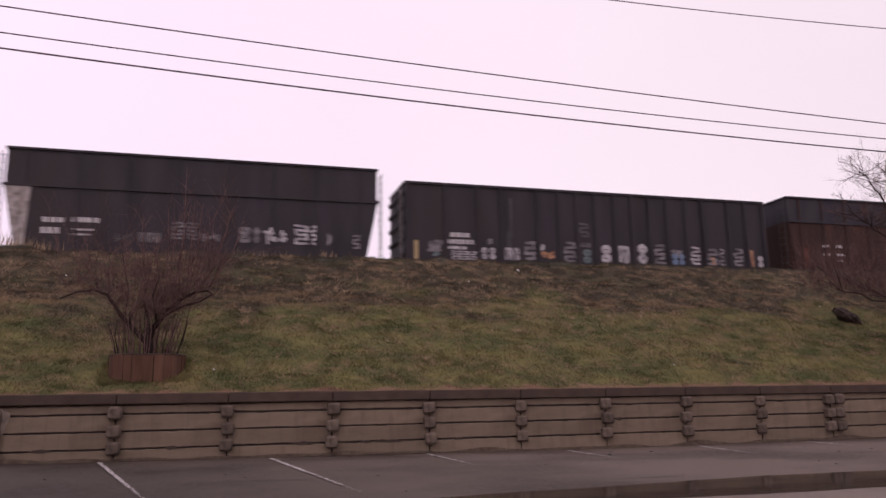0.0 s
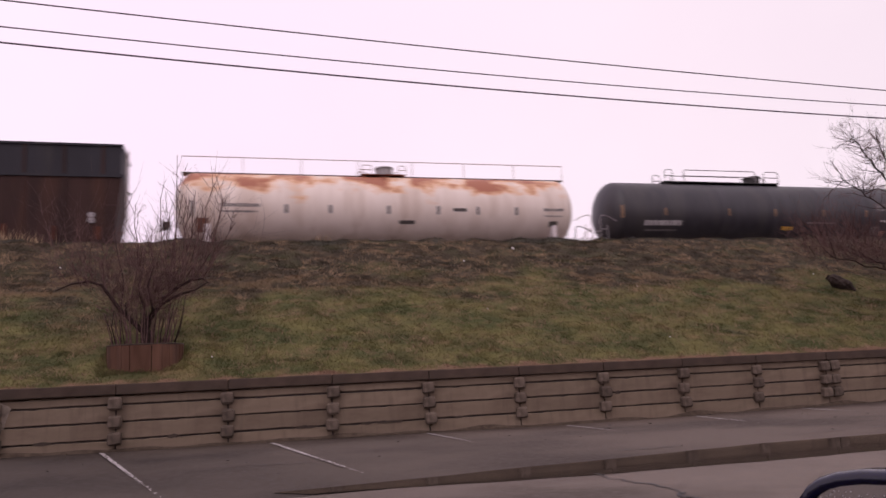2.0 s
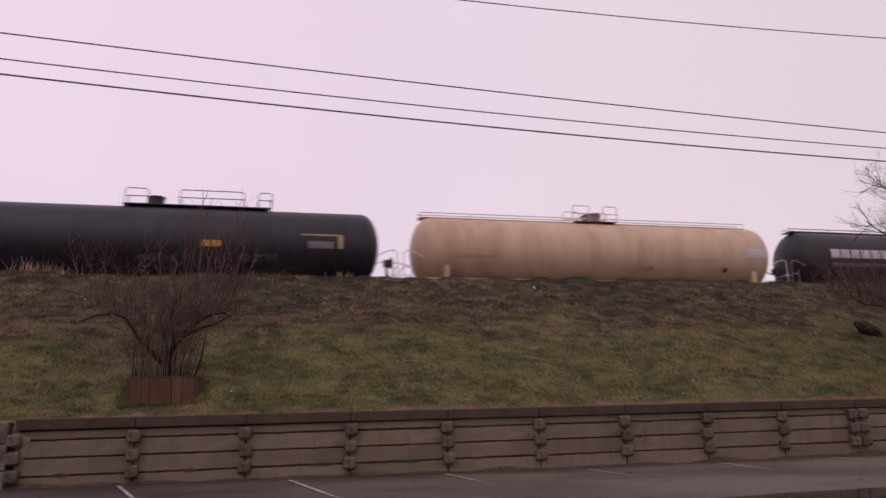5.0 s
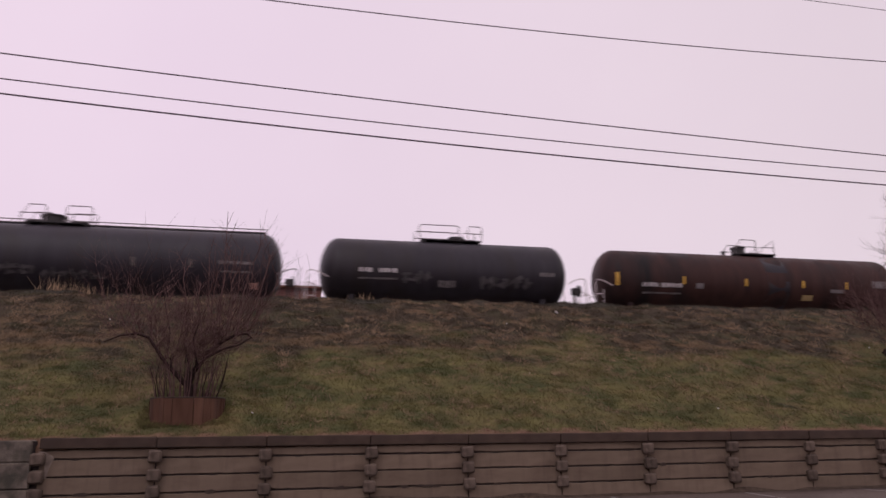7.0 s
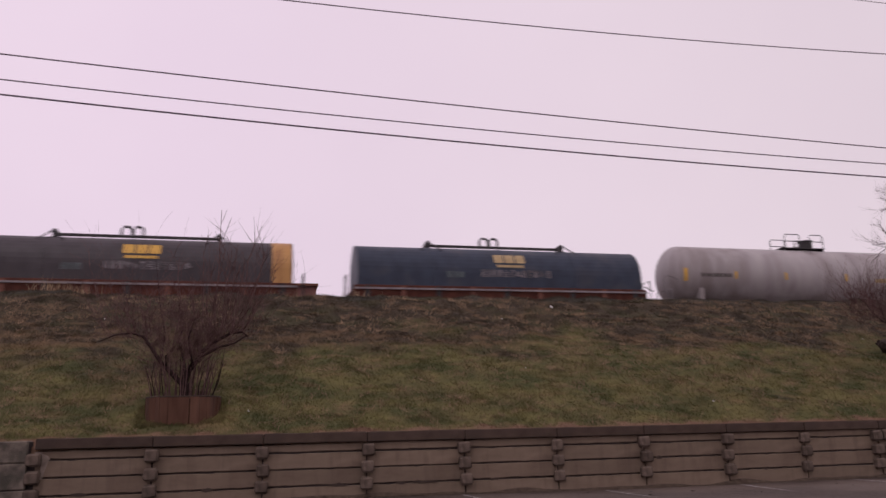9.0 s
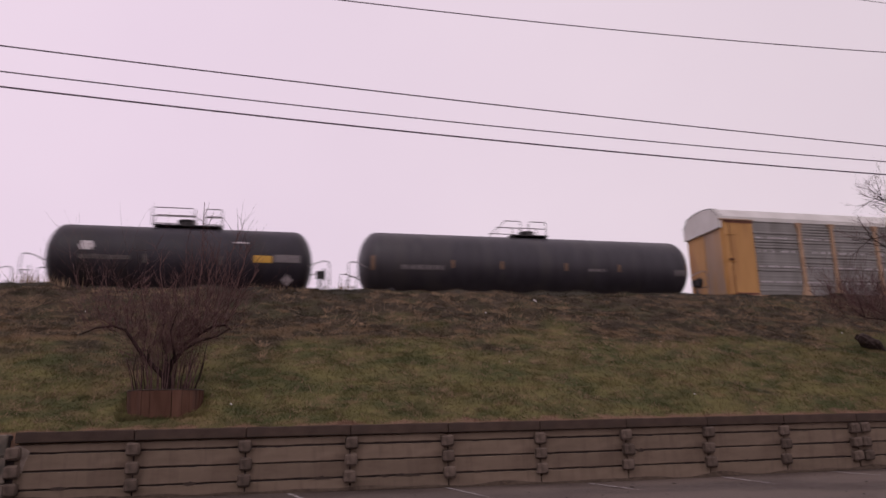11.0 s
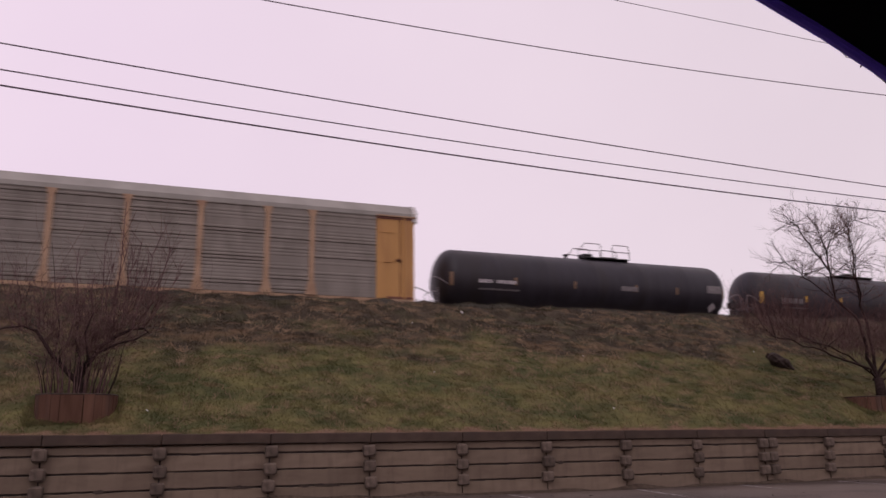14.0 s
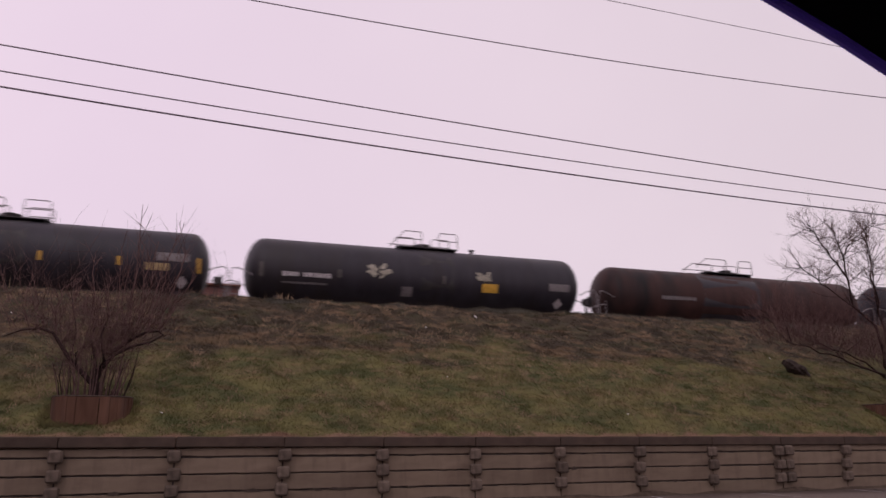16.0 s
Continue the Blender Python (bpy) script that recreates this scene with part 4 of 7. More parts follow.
        if s == spec.get("brake", 1):
            bm = bmesh.new()
            tube(bm, [(x + s * 0.42, -0.95, 2.28), (x + s * 0.48, -0.95, 2.28)], 0.27, 14)
            box(bm, min(x + s * 0.12, x + s * 0.42), max(x + s * 0.12, x + s * 0.42), -1.1, -0.8, 2.1, 2.4)
            box(bm, min(x + s * 0.2, x + s * 0.28), max(x + s * 0.2, x + s * 0.28), -1.0, -0.9, 1.26, 2.1)
            part("brake_wheel", bm, "black_steel", plat)
        else:
            part("step_ladder", tubes([(x + s * 0.3, -1.4, 1.2), (x + s * 0.3, -1.4, 2.3)], [(x + s * 0.62, -1.4, 1.65), (x + s * 0.3, -1.4, 1.65)], [(x + s * 0.62, -1.4, 2.1), (x + s * 0.3, -1.4, 2.1)], r=0.022), spec.get("end_rail", "grey_rail"), plat)
    # marks
    for x in spec.get("stripes", ()):
        hh = 0.62 if (x < 1.2 or x > L - 1.2) else 0.36
        bm = bmesh.new()
        zc = cz + spec.get("stripe_z", -0.18)
        curved_patch(bm, R, cz, x - 0.07, x + 0.07, zc - hh / 2, zc + hh / 2, 0.012, (L, d))
        part("reflector", bm, spec.get("stripe_paint", "mark_yellow"), car, "narrow upright reflective strip")
    if spec.get("spill"):
        bm = bmesh.new()
        x0, x1 = spec["spill"]
        curved_patch(bm, R, cz, x0, x1, cz - 0.9 * R, cz + 0.97 * R, 0.014)
        bmesh.ops.subdivide_edges(bm, edges=bm.edges[:], cuts=3)
        for q in bm.verts:
            q.co.x += 0.12 * noise.noise(q.co * 1.7)
            a = math.atan2(q.co.z - cz, -q.co.y)
            q.co.y, q.co.z = -(R + 0.014) * math.cos(a), cz + (R + 0.014) * math.sin(a)
        part("spill_stain", bm, "black_steel" if paint == "black_tank" else "black_tank", car, "dark spill below the dome", smooth=True)
    for paintname, x0, x1, z0, z1 in spec.get("plates", ()):
        bm = bmesh.new()
        curved_patch(bm, R, cz, x0, x1, z0, z1, 0.012, (L, d))
        part("placard", bm, paintname, car)
    for x, z in spec.get("diamonds", ()):
        bm = bmesh.new()
        corner = []
        for u, v in ((0, -0.24), (0.24, 0), (0, 0.24), (-0.24, 0)):
            a = math.asin(max(-0.99, min(0.99, (z + v - cz) / R)))
            corner.append(bm.verts.new((x + u, -(R + 0.03) * math.cos(a), cz + (R + 0.03) * math.sin(a))))
        bm.faces.new(corner)
        part("hazard_plate", bm, "mark_white", car, "small white diamond-shaped plate")
    if spec.get("bars"):
        part("marking", bars_on(R, cz, spec["bars"], rnd, (L, d)), "mark_white", car, "rows of small painted bars")
    if spec.get("fine_bars"):
        part("marking", bars_on(R, cz, spec["fine_bars"], rnd, (L, d)), spec.get("fine_paint", "mark_grey"), car, "rows of small faded painted bars")
    for paintname, x0, x1, z0, z1 in spec.get("spray", ()):
        part("spray_paint", spray(rnd, x0, x1, z0, z1, lambda x, z: (x, -math.sqrt(max(0.01, (R + 0.014) ** 2 - (z - cz) ** 2)), z), "scrawl"), paintname, car, "sprayed paint shapes")
    running_gear(car, L, 1.55)
    return car


def spray(rnd, x0, x1, z0, z1, onto, style=""):
    """Fat sprayed strokes in letter-sized cells, on the surface given by onto(x, z)."""
    bm = bmesh.new()
    h = z1 - z0
    count = [0]
    def stroke(cx, cy, ln, th, a):
        ca, sa = math.cos(radians(a)), math.sin(radians(a))
        ring = []
        for k in range(12):
            t = 2 * math.pi * k / 12
            u, v = math.copysign(abs(math.cos(t)) ** 0.5, math.cos(t)) * ln / 2, math.copysign(abs(math.sin(t)) ** 0.6, math.sin(t)) * th / 2
            px, pz = cx + u * ca - v * sa, cy + u * sa + v * ca
            p = onto(min(max(px, x0), x1), min(max(pz, z0), z1))
            ring.append(bm.verts.new((p[0], p[1] - 0.0012 * count[0], p[2])))
        bm.faces.new(ring)
        count[0] = (count[0] + 1) % 9
    x = x0
    while x < x1 - 0.2:
        w = min(rnd.uniform(0.55, 0.85) * h, x1 - x)
        kind = style or rnd.choice(("stack", "stack", "bars", "eight", "scrawl"))
        if kind == "stack":
            n = rnd.randint(4, 5)
            for i in range(n):
                stroke(x + w * rnd.uniform(0.42, 0.58), z0 + h * (i + 0.5) / n, w * rnd.uniform(0.6, 0.95), h * 0.58 / n, rnd.uniform(-7, 7))
            for i in range(n - 1):
                stroke(x + w * (0.2 if (i + n) % 2 else 0.8), z0 + h * (i + 1) / n, h * 1.2 / n, w * 0.17, 90 + rnd.uniform(-8, 8))
        elif kind == "bars":
            for f in (0.2, 0.5, 0.8):
                stroke(x + w * f, z0 + h * rnd.uniform(0.44, 0.5), h * rnd.uniform(0.82, 0.95), w * 0.21, 90 + rnd.uniform(-4, 4))
            stroke(x + w * 0.45, z0 + h * 0.84, w * 0.8, h * 0.2, rnd.uniform(-5, 5))
        elif kind == "eight":
            for zc in (0.28, 0.73):
                for a in range(0, 180, 45):
                    stroke(x + w * (0.5 + 0.24 * math.cos(radians(2 * a))), z0 + h * (zc + 0.13 * math.sin(radians(2 * a))), w * 0.5, h * 0.2, 2 * a + 90)
        else:
            for q in range(rnd.randint(5, 8)):
                stroke(x + rnd.uniform(0.2, 0.8) * w, z0 + rnd.uniform(0.25, 0.75) * h, rnd.uniform(0.4, 0.9) * min(w, h), rnd.uniform(0.12, 0.22) * h, rnd.choice((0, 0, 0, 90, 90, 30)) + rnd.uniform(-12, 12))
        x += w * 1.04
    return bm


def sprayed_fill(rnd, x0, x1, z0, z1, y):
    """A bubble-edged patch of sprayed colour on a flat side."""
    bm = bmesh.new()
    n, a = 44, rnd.uniform(0, 6)
    ring = []
    for k in range(n):
        t = 2 * math.pi * k / n
        f = 0.92 + 0.08 * math.sin(5 * t + a) + 0.05 * math.sin(11 * t + 2 * a)
        u, v = math.copysign(abs(math.cos(t)) ** 0.45, math.cos(t)), math.copysign(abs(math.sin(t)) ** 0.5, math.sin(t))
        ring.append(bm.verts.new(((x0 + x1) / 2 + u * f * (x1 - x0) / 2, y, (z0 + z1) / 2 + v * f * (z1 - z0) / 2)))
    bm.faces.new(ring)
    return bm


def loops(rnd, x0, x1, z0, z1, y, n, r):
    """Sprayed outlines of n fat hollow letters."""
    bm = bmesh.new()
    w, h = (x1 - x0) / n, z1 - z0
    for i in range(n):
        cx, cz, a = x0 + w * (i + 0.5), (z0 + z1) / 2 + rnd.uniform(-0.06, 0.06) * h, rnd.uniform(0, 6)
        pts = [(cx + 0.5 * w * math.copysign(abs(math.cos(t)) ** 0.6, math.cos(t)) * (1 + 0.15 * math.sin(3 * t + a)), y - 0.002 * (i % 2), cz + 0.47 * h * math.copysign(abs(math.sin(t)) ** 0.7, math.sin(t)) * (1 + 0.1 * math.sin(2 * t + a))) for t in (2 * math.pi * k / 18 for k in range(19))]
        for p, q in zip(pts, pts[1:]):
            d = (Vector(q) - Vector(p)).normalized()
            o = Vector((-d.z, 0, d.x)) * r * rnd.uniform(0.6, 1.2)
            bm.faces.new([bm.verts.new(Vector(e)) for e in (Vector(p) - o, Vector(q) - o, Vector(q) + o, Vector(p) + o)])
        m = Vector((cx, y - 0.004, cz))
        g = Vector((0.14 * w, 0, 0.16 * h))
        bm.faces.new([bm.verts.new(m + Vector((u * g.x, 0, v * g.z))) for u, v in ((-1, -0.7), (0.6, -1), (1, 0.5), (-0.4, 1))])
    return bm


def flat_side(y):
    return lambda x, z: (x, y, z)


def plate_bars(rnd, rows, y):
    bm = bmesh.new()
    for x0, x1, z0, z1 in rows:
        x = x0
        while x < x1 - 0.04:
            w = min(rnd.uniform(0.14, 0.26), x1 - x)
            box(bm, x, x + w, y - 0.006, y + 0.004, z0, z1)
            x += w + rnd.uniform(0.04, 0.08)
    return bm


def end_ladder(car, x, y, z0, z1, paint="grey_rail"):
    bm = tubes([(x, y, z0), (x, y, z1)], [(x, y + 0.45, z0), (x, y + 0.45, z1)], r=0.022, seg=5)
    z = z0 + 0.15
    while z < z1:
        tube(bm, [(x, y, z), (x, y + 0.45, z)], 0.018, 5)
        z += 0.33
    part("ladder", bm, paint, car)


def hopper_car(label, L, mid, top, lower, upper, ribs, taper, white_end, marks, sprays, seed):
    """An open hopper with raised side extensions."""
    rnd = random.Random(seed)
    car = thing("hopper_car", label, "railway car", "cars of the freight train")
    W = 1.5
    bm = bmesh.new()
    zb = 1.35
    q = [bm.verts.new(p) for p in ((taper, -W, zb), (L - taper, -W, zb), (L - taper, W, zb), (taper, W, zb), (0.06, -W, mid), (L - 0.06, -W, mid), (L - 0.06, W, mid), (0.06, W, mid))]
    for f in ((3, 2, 1, 0), (0, 1, 5, 4), (1, 2, 6, 5), (2, 3, 7, 6), (3, 0, 4, 7)):
        bm.faces.new([q[i] for i in f])
    part("body", bm, lower, car)
    for b in ((0.1, L - 0.1, -W + 0.02, -W + 0.08, mid, top), (0.1, L - 0.1, W - 0.08, W - 0.02, mid, top)):
        part("side_extension", boxes(b), upper, car, "raised steel side board")
    for b in ((0.1, 0.16, -W + 0.08, W - 0.08, mid, top), (L - 0.16, L - 0.1, -W + 0.08, W - 0.08, mid, top)):
        part("end_extension", boxes(b), upper, car, "raised steel end board")
    part("load", boxes((0.16, L - 0.16, -W + 0.08, W - 0.08, mid + 0.2, mid + 0.3)), "soil", car)
    part("top_chord", boxes((0.04, L - 0.04, -W - 0.05, -W + 0.1, top, top + 0.09), (0.04, L - 0.04, W - 0.1, W + 0.05, top, top + 0.09), (0.04, 0.2, -W + 0.1, W - 0.1, top, top + 0.09), (L - 0.2, L - 0.04, -W + 0.1, W - 0.1, top, top + 0.09)), upper, car)
    part("belt_rail", boxes((0.0, L, -W - 0.07, -W - 0.002, mid - 0.06, mid + 0.06), (0.0, L, W + 0.002, W + 0.07, mid - 0.06, mid + 0.06)), upper, car)
    part("bottom_sill", boxes((taper * 0.6, L - taper * 0.6, -W - 0.06, -W - 0.002, 1.28, 1.5), (taper * 0.6, L - taper * 0.6, W + 0.002, W + 0.06, 1.28, 1.5)), lower, car)
    for i in range(ribs):
        x = 0.8 + (L - 1.6) * i / (ribs - 1)
        r = part("rib", boxes((x - 0.06, x + 0.06, -W - 0.05, -W + 0.002, 1.5, mid - 0.06), (x - 0.05, x + 0.05, -W - 0.03, -W + 0.03, mid + 0.06, top)), lower, car)
        again(r, car, pose(0, 0, 0) @ Matrix.Scale(1, 4) @ pose(2 * x, 0, 0, 0, 0, 180))
    if white_end:
        bm = bmesh.new()
        q = [bm.verts.new(p) for p in ((taper + 0.02, -W - 0.055, 1.52), (taper + 0.32, -W - 0.055, 1.52), (1.05, -W - 0.055, mid - 0.08), (0.1, -W - 0.055, mid - 0.08))]
        bm.faces.new(q)
        part("end_panel", bm, "dirty_white", car, "dirty white painted corner panel")
    for x in (-0.12, L + 0.12):
        end_ladder(car, x, -1.45, 1.2, top - 0.1, "white_rail" if x > 1 and lower == "hopper_brown" else "black_steel")
        part("end_platform", boxes((min(x, x * 0 + (0.5 if x < 1 else L - 0.5)) - 0.2, max(x, (0.5 if x < 1 else L - 0.5)) + 0.2, -1.45, 1.45, 1.08, 1.2)), "black_steel", car)
    part("centre_sill", boxes((-0.4, L + 0.4, -0.35, 0.35, 0.85, 1.3)), "black_steel", car)
    for rows in marks:
        part("marking", plate_bars(rnd, [rows], -W - 0.012), "mark_white", car, "row of small painted bars")
    if lower == "hopper_brown":
        for x, w, z1 in ((0.95, 0.16, 2.7), (4.7, 0.06, 1.9), (6.8, 0.08, 2.05), (8.6, 0.08, 2.1), (10.3, 0.1, 2.1), (12.1, 0.08, 2.05), (13.7, 0.12, 2.15)):
            part("rust_streak", boxes((x - w, x + w, -W - 0.064, -W - 0.058, 1.55, z1 * rnd.uniform(0.95, 1.05))), "rust_dull", car, "orange rust streak on the side")
    for p, x0, x1, z0, z1 in sprays:
        part("spray_paint", spray(rnd, x0, x1, z0, z1, flat_side(-W - 0.056)), p, car, "sprayed paint shapes")
    running_gear(car, L, 1.6)
    return car


def gondola_car(L, top, seed):
    rnd = random.Random(seed)
    car = thing("gondola_car", "tall black ribbed gondola car with graffiti along its side", "railway car", "cars of the freight train")
    W = 1.5
    for b in ((0.0, L, -W, -W + 0.06, 1.3, top), (0.0, L, W - 0.06, W, 1.3, top)):
        part("side_wall", boxes(b), "hopper_black", car)
    for b in ((0.0, 0.06, -W + 0.06, W - 0.06, 1.3, top), (L - 0.06, L, -W + 0.06, W - 0.06, 1.3, top)):
        part("end_wall", boxes(b), "hopper_black", car)
    part("floor_plate", boxes((0.06, L - 0.06, -W + 0.06, W - 0.06, 1.3, 1.5)), "hopper_black", car)
    part("load", boxes((0.06, L - 0.06, -W + 0.06, W - 0.06, 3.4, 4.3)), "soil", car)
    part("top_chord", boxes((-0.04, L + 0.04, -W - 0.07, -W + 0.08, top, top + 0.11), (-0.04, L + 0.04, W - 0.08, W + 0.07, top, top + 0.11), (-0.04, 0.1, -W + 0.08, W - 0.08, top, top + 0.11), (L - 0.1, L + 0.04, -W + 0.08, W - 0.08, top, top + 0.11)), "hopper_black", car)
    # posts stand closer together towards the rear
    for x in (0.08, 1.9, 3.45, 4.6, 6.42, 7.5, 8.46, 9.42, 10.45, 11.42, 12.36, 13.36, 14.42, 15.4, 16.9, 17.95, L - 0.08):
        for y in (-W, W):
            s = -1 if y < 0 else 1
            lo, hi = sorted((y - s * 0.002, y + s * 0.11))
            part("rib", boxes((x - 0.07, x + 0.07, lo, hi, 1.35, top - 0.002)), "hopper_black", car)
    for z in (1.9, 2.6, 3.3, 4.0, 4.6):
        for x in (0, L):
            s = -1 if x == 0 else 1
            lo, hi = sorted((x - s * 0.002, x + s * 0.12))
            part("end_rib", boxes((lo, hi, -W + 0.05, W - 0.05, z - 0.09, z + 0.09)), "hopper_slate", car)
    part("bottom_sill", boxes((0, L, -W - 0.05, -W - 0.002, 1.22, 1.42), (0, L, W + 0.002, W + 0.05, 1.22, 1.42)), "hopper_black", car)
    part("centre_sill", boxes((-0.4, L + 0.4, -0.35, 0.35, 0.85, 1.3)), "black_steel", car)
    end_ladder(car, -0.16, -1.45, 1.2, top - 0.2, "grey_rail")
    part("reflector", boxes((0.4, 0.58, -W - 0.01, -W + 0.002, 1.55, 2.4)), "mark_gold", car, "upright orange strip")
    part("marking", plate_bars(rnd, [(2.1, 3.0, 2.62, 2.82), (1.85, 3.2, 2.3, 2.5), (1.9, 2.9, 2.05, 2.18)], -W - 0.012), "mark_white", car, "rows of small painted bars")
    for style, p, x0, x1, z0, z1 in (
            ("scrawl", "spray_grey", 1.0, 1.75, 1.6, 2.7), ("scrawl", "spray_teal", 1.15, 1.6, 1.6, 2.2), ("stack", "spray_white", 2.1, 3.4, 1.55, 2.0), ("eight", "spray_white", 3.55, 4.4, 1.6, 2.2),
            ("scrawl", "spray_grey", 3.9, 4.3, 2.25, 2.65), ("bars", "spray_white", 4.68, 5.45, 1.6, 2.25), ("stack", "spray_grey", 5.65, 6.35, 1.6, 2.6), ("scrawl", "spray_orange", 6.5, 7.3, 1.6, 2.2),
            ("scrawl", "spray_white", 6.5, 6.75, 1.7, 2.6), ("stack", "spray_grey", 7.65, 8.4, 1.55, 2.65), ("eight", "spray_teal", 8.65, 9.25, 1.55, 2.3), ("stack", "spray_faint", 8.5, 9.3, 2.8, 3.6),
            ("stack", "spray_grey", 8.6, 9.2, 2.35, 2.6), ("eight", "spray_white", 9.6, 10.35, 1.6, 2.55), ("bars", "spray_white", 10.55, 11.28, 1.62, 2.57), ("eight", "spray_white", 11.6, 12.2, 1.6, 2.68),
            ("stack", "spray_grey", 12.5, 13.2, 1.62, 2.7), ("eight", "spray_blue", 13.5, 14.25, 1.62, 2.25), ("scrawl", "spray_grey", 13.46, 14.3, 2.0, 2.5), ("stack", "spray_white", 14.57, 15.2, 1.65, 2.65),
            ("stack", "spray_grey", 15.5, 16.6, 1.65, 2.6), ("scrawl", "spray_orange", 15.7, 16.2, 1.65, 2.2), ("stack", "spray_grey", 17.05, 17.8, 1.65, 2.65), ("bars", "spray_orange", 18.04, 18.3, 1.62, 2.6),
            ("eight", "spray_white", 18.5, 18.85, 1.62, 2.3)):
        part("spray_paint", spray(rnd, x0, x1, z0, z1, flat_side(-W - 0.013), style), p, car, "sprayed paint shapes")
    # pale run of lime down one panel
    part("streak", boxes((5.0, 5.16, -W - 0.006, -W + 0.002, 2.7, 4.6), (4.85, 5.05, -W - 0.005, -W + 0.002, 2.0, 3.0)), "hopper_streak", car, "pale streak down the side")
    running_gear(car, L, 1.7)
    return car


def boxcar(L, top, seed):
    rnd = random.Random(seed)
    car = thing("boxcar", "red-brown ribbed steel boxcar with graffiti low on its side", "railway car", "cars of the freight train")
    W = 1.5
    part("body", boxes((0, L, -W, W, 1.2, top - 0.06), bevel=0.02), "boxcar_brown", car)
    part("roof", boxes((-0.03, L + 0.03, -W - 0.05, W + 0.05, top - 0.06, top + 0.02), (0, L, -W + 0.3, W - 0.3, top + 0.02, top + 0.1), bevel=0.02), "boxcar_brown", car)
    part("bottom_sill", boxes((0, L, -W - 0.06, -W - 0.002, 1.1, 1.34), (0, L, W + 0.002, W + 0.06, 1.1, 1.34)), "boxcar_brown", car)
    for i in range(17):
        x = 0.1 + (L - 0.2) * i / 16
        if 6.1 < x < 9.7:
            continue
        part("rib", boxes((x - 0.07, x + 0.07, -W - 0.06, -W + 0.002, 1.34, top - 0.07)), "boxcar_brown", car)
    door = part("door", boxes((6.35, 9.35, -W - 0.1, -W - 0.005, 1.4, top - 0.25), bevel=0.02), "boxcar_brown", car, "sliding door with darker lower panels")
    for za, zb in ((1.46, 2.56), (2.68, 3.66)):
        part("door_panel", boxes((6.5, 9.2, -W - 0.115, -W - 0.102, za, zb), bevel=0.006), "boxcar_door", door)
    for z in (2.62, 3.72, 4.7):
        part("door_rib", boxes((6.45, 9.25, -W - 0.15, -W - 0.1, z - 0.05, z + 0.05), bevel=0.012), "boxcar_door", door)
    for x0, x1 in ((7.0, 7.5), (8.3, 8.85)):
        part("door_sticker", boxes((x0, x1, -W - 0.122, -W - 0.117, 2.1, 2.38)), "rust_steel", door)
    part("door_rail", boxes((6.1, 12.4, -W - 0.12, -W - 0.005, top - 0.24, top - 0.16), (6.1, 12.4, -W - 0.12, -W - 0.065, 1.34, 1.4)), "boxcar_door", car)
    part("lock_bar", tubes([(7.9, -W - 0.17, 1.5), (7.9, -W - 0.17, 4.6)], r=0.03), "boxcar_door", car)
    for i in range(6):
        z = 1.55 + i * 0.6
        part("end_rib", boxes((-0.19, 0.004, -W + 0.06, W - 0.06, z - 0.2, z + 0.2), bevel=0.06), "boxcar_end", car)
    end_ladder(car, -0.14, -1.47, 1.1, 3.2)
    part("reflector", boxes((0.14, 0.36, -W - 0.075, -W - 0.06, 1.5, 2.6)), "mark_gold", car, "upright orange strip")
    part("centre_sill", boxes((-0.5, L + 0.5, -0.35, 0.35, 0.85, 1.2)), "black_steel", car)
    part("marking", plate_bars(rnd, [(1.1, 1.62, 2.74, 2.95), (1.95, 2.2, 2.74, 2.95), (1.15, 1.7, 2.28, 2.48), (2.05, 2.45, 2.28, 2.48), (2.85, 3.35, 2.28, 2.48)], -W - 0.066), "mark_white", car, "two rows of small painted bars")
    for p, x0, x1, z0, z1 in (("spray_grey", 4.1, 6.2, 1.42, 2.52), ("spray_teal", 4.5, 6.0, 1.44, 2.42), ("spray_pale", 9.95, 12.1, 1.42, 2.8), ("spray_orange", 12.5, 14.9, 1.42, 2.9)):
        part("spray_paint", sprayed_fill(rnd, x0, x1, z0, z1, -W - (0.07 if p == "spray_teal" else 0.066)), p, car, "sprayed patch of colour")
    for p, x0, x1, z0, z1, n in (("spray_white", 2.9, 4.2, 1.6, 2.4, 2), ("spray_grey", 4.0, 6.3, 1.65, 2.5, 3), ("spray_grey", 9.9, 11.95, 1.6, 2.85, 3), ("spray_white", 12.4, 15.0, 1.65, 3.05, 3)):
        part("spray_paint", loops(rnd, x0, x1, z0, z1, -W - 0.076, n, 0.028), p, car, "sprayed outlines of fat letters")
    for p, x0, x1, z0, z1 in (("spray_orange", 3.1, 4.0, 1.6, 2.3), ("spray_grey", 14.9, 15.2, 2.9, 4.1), ("spray_white", 2.2, 3.0, 1.45, 1.75)):
        part("spray_paint", spray(rnd, x0, x1, z0, z1, flat_side(-W - 0.066)), p, car, "sprayed paint shapes")
    # small plain white square on the door
    part("lamp_hole", boxes((7.7, 7.82, -W - 0.11, -W - 0.1, 2.25, 2.37)), "litter", door)
    running_gear(car, L, 1.8)
    return car


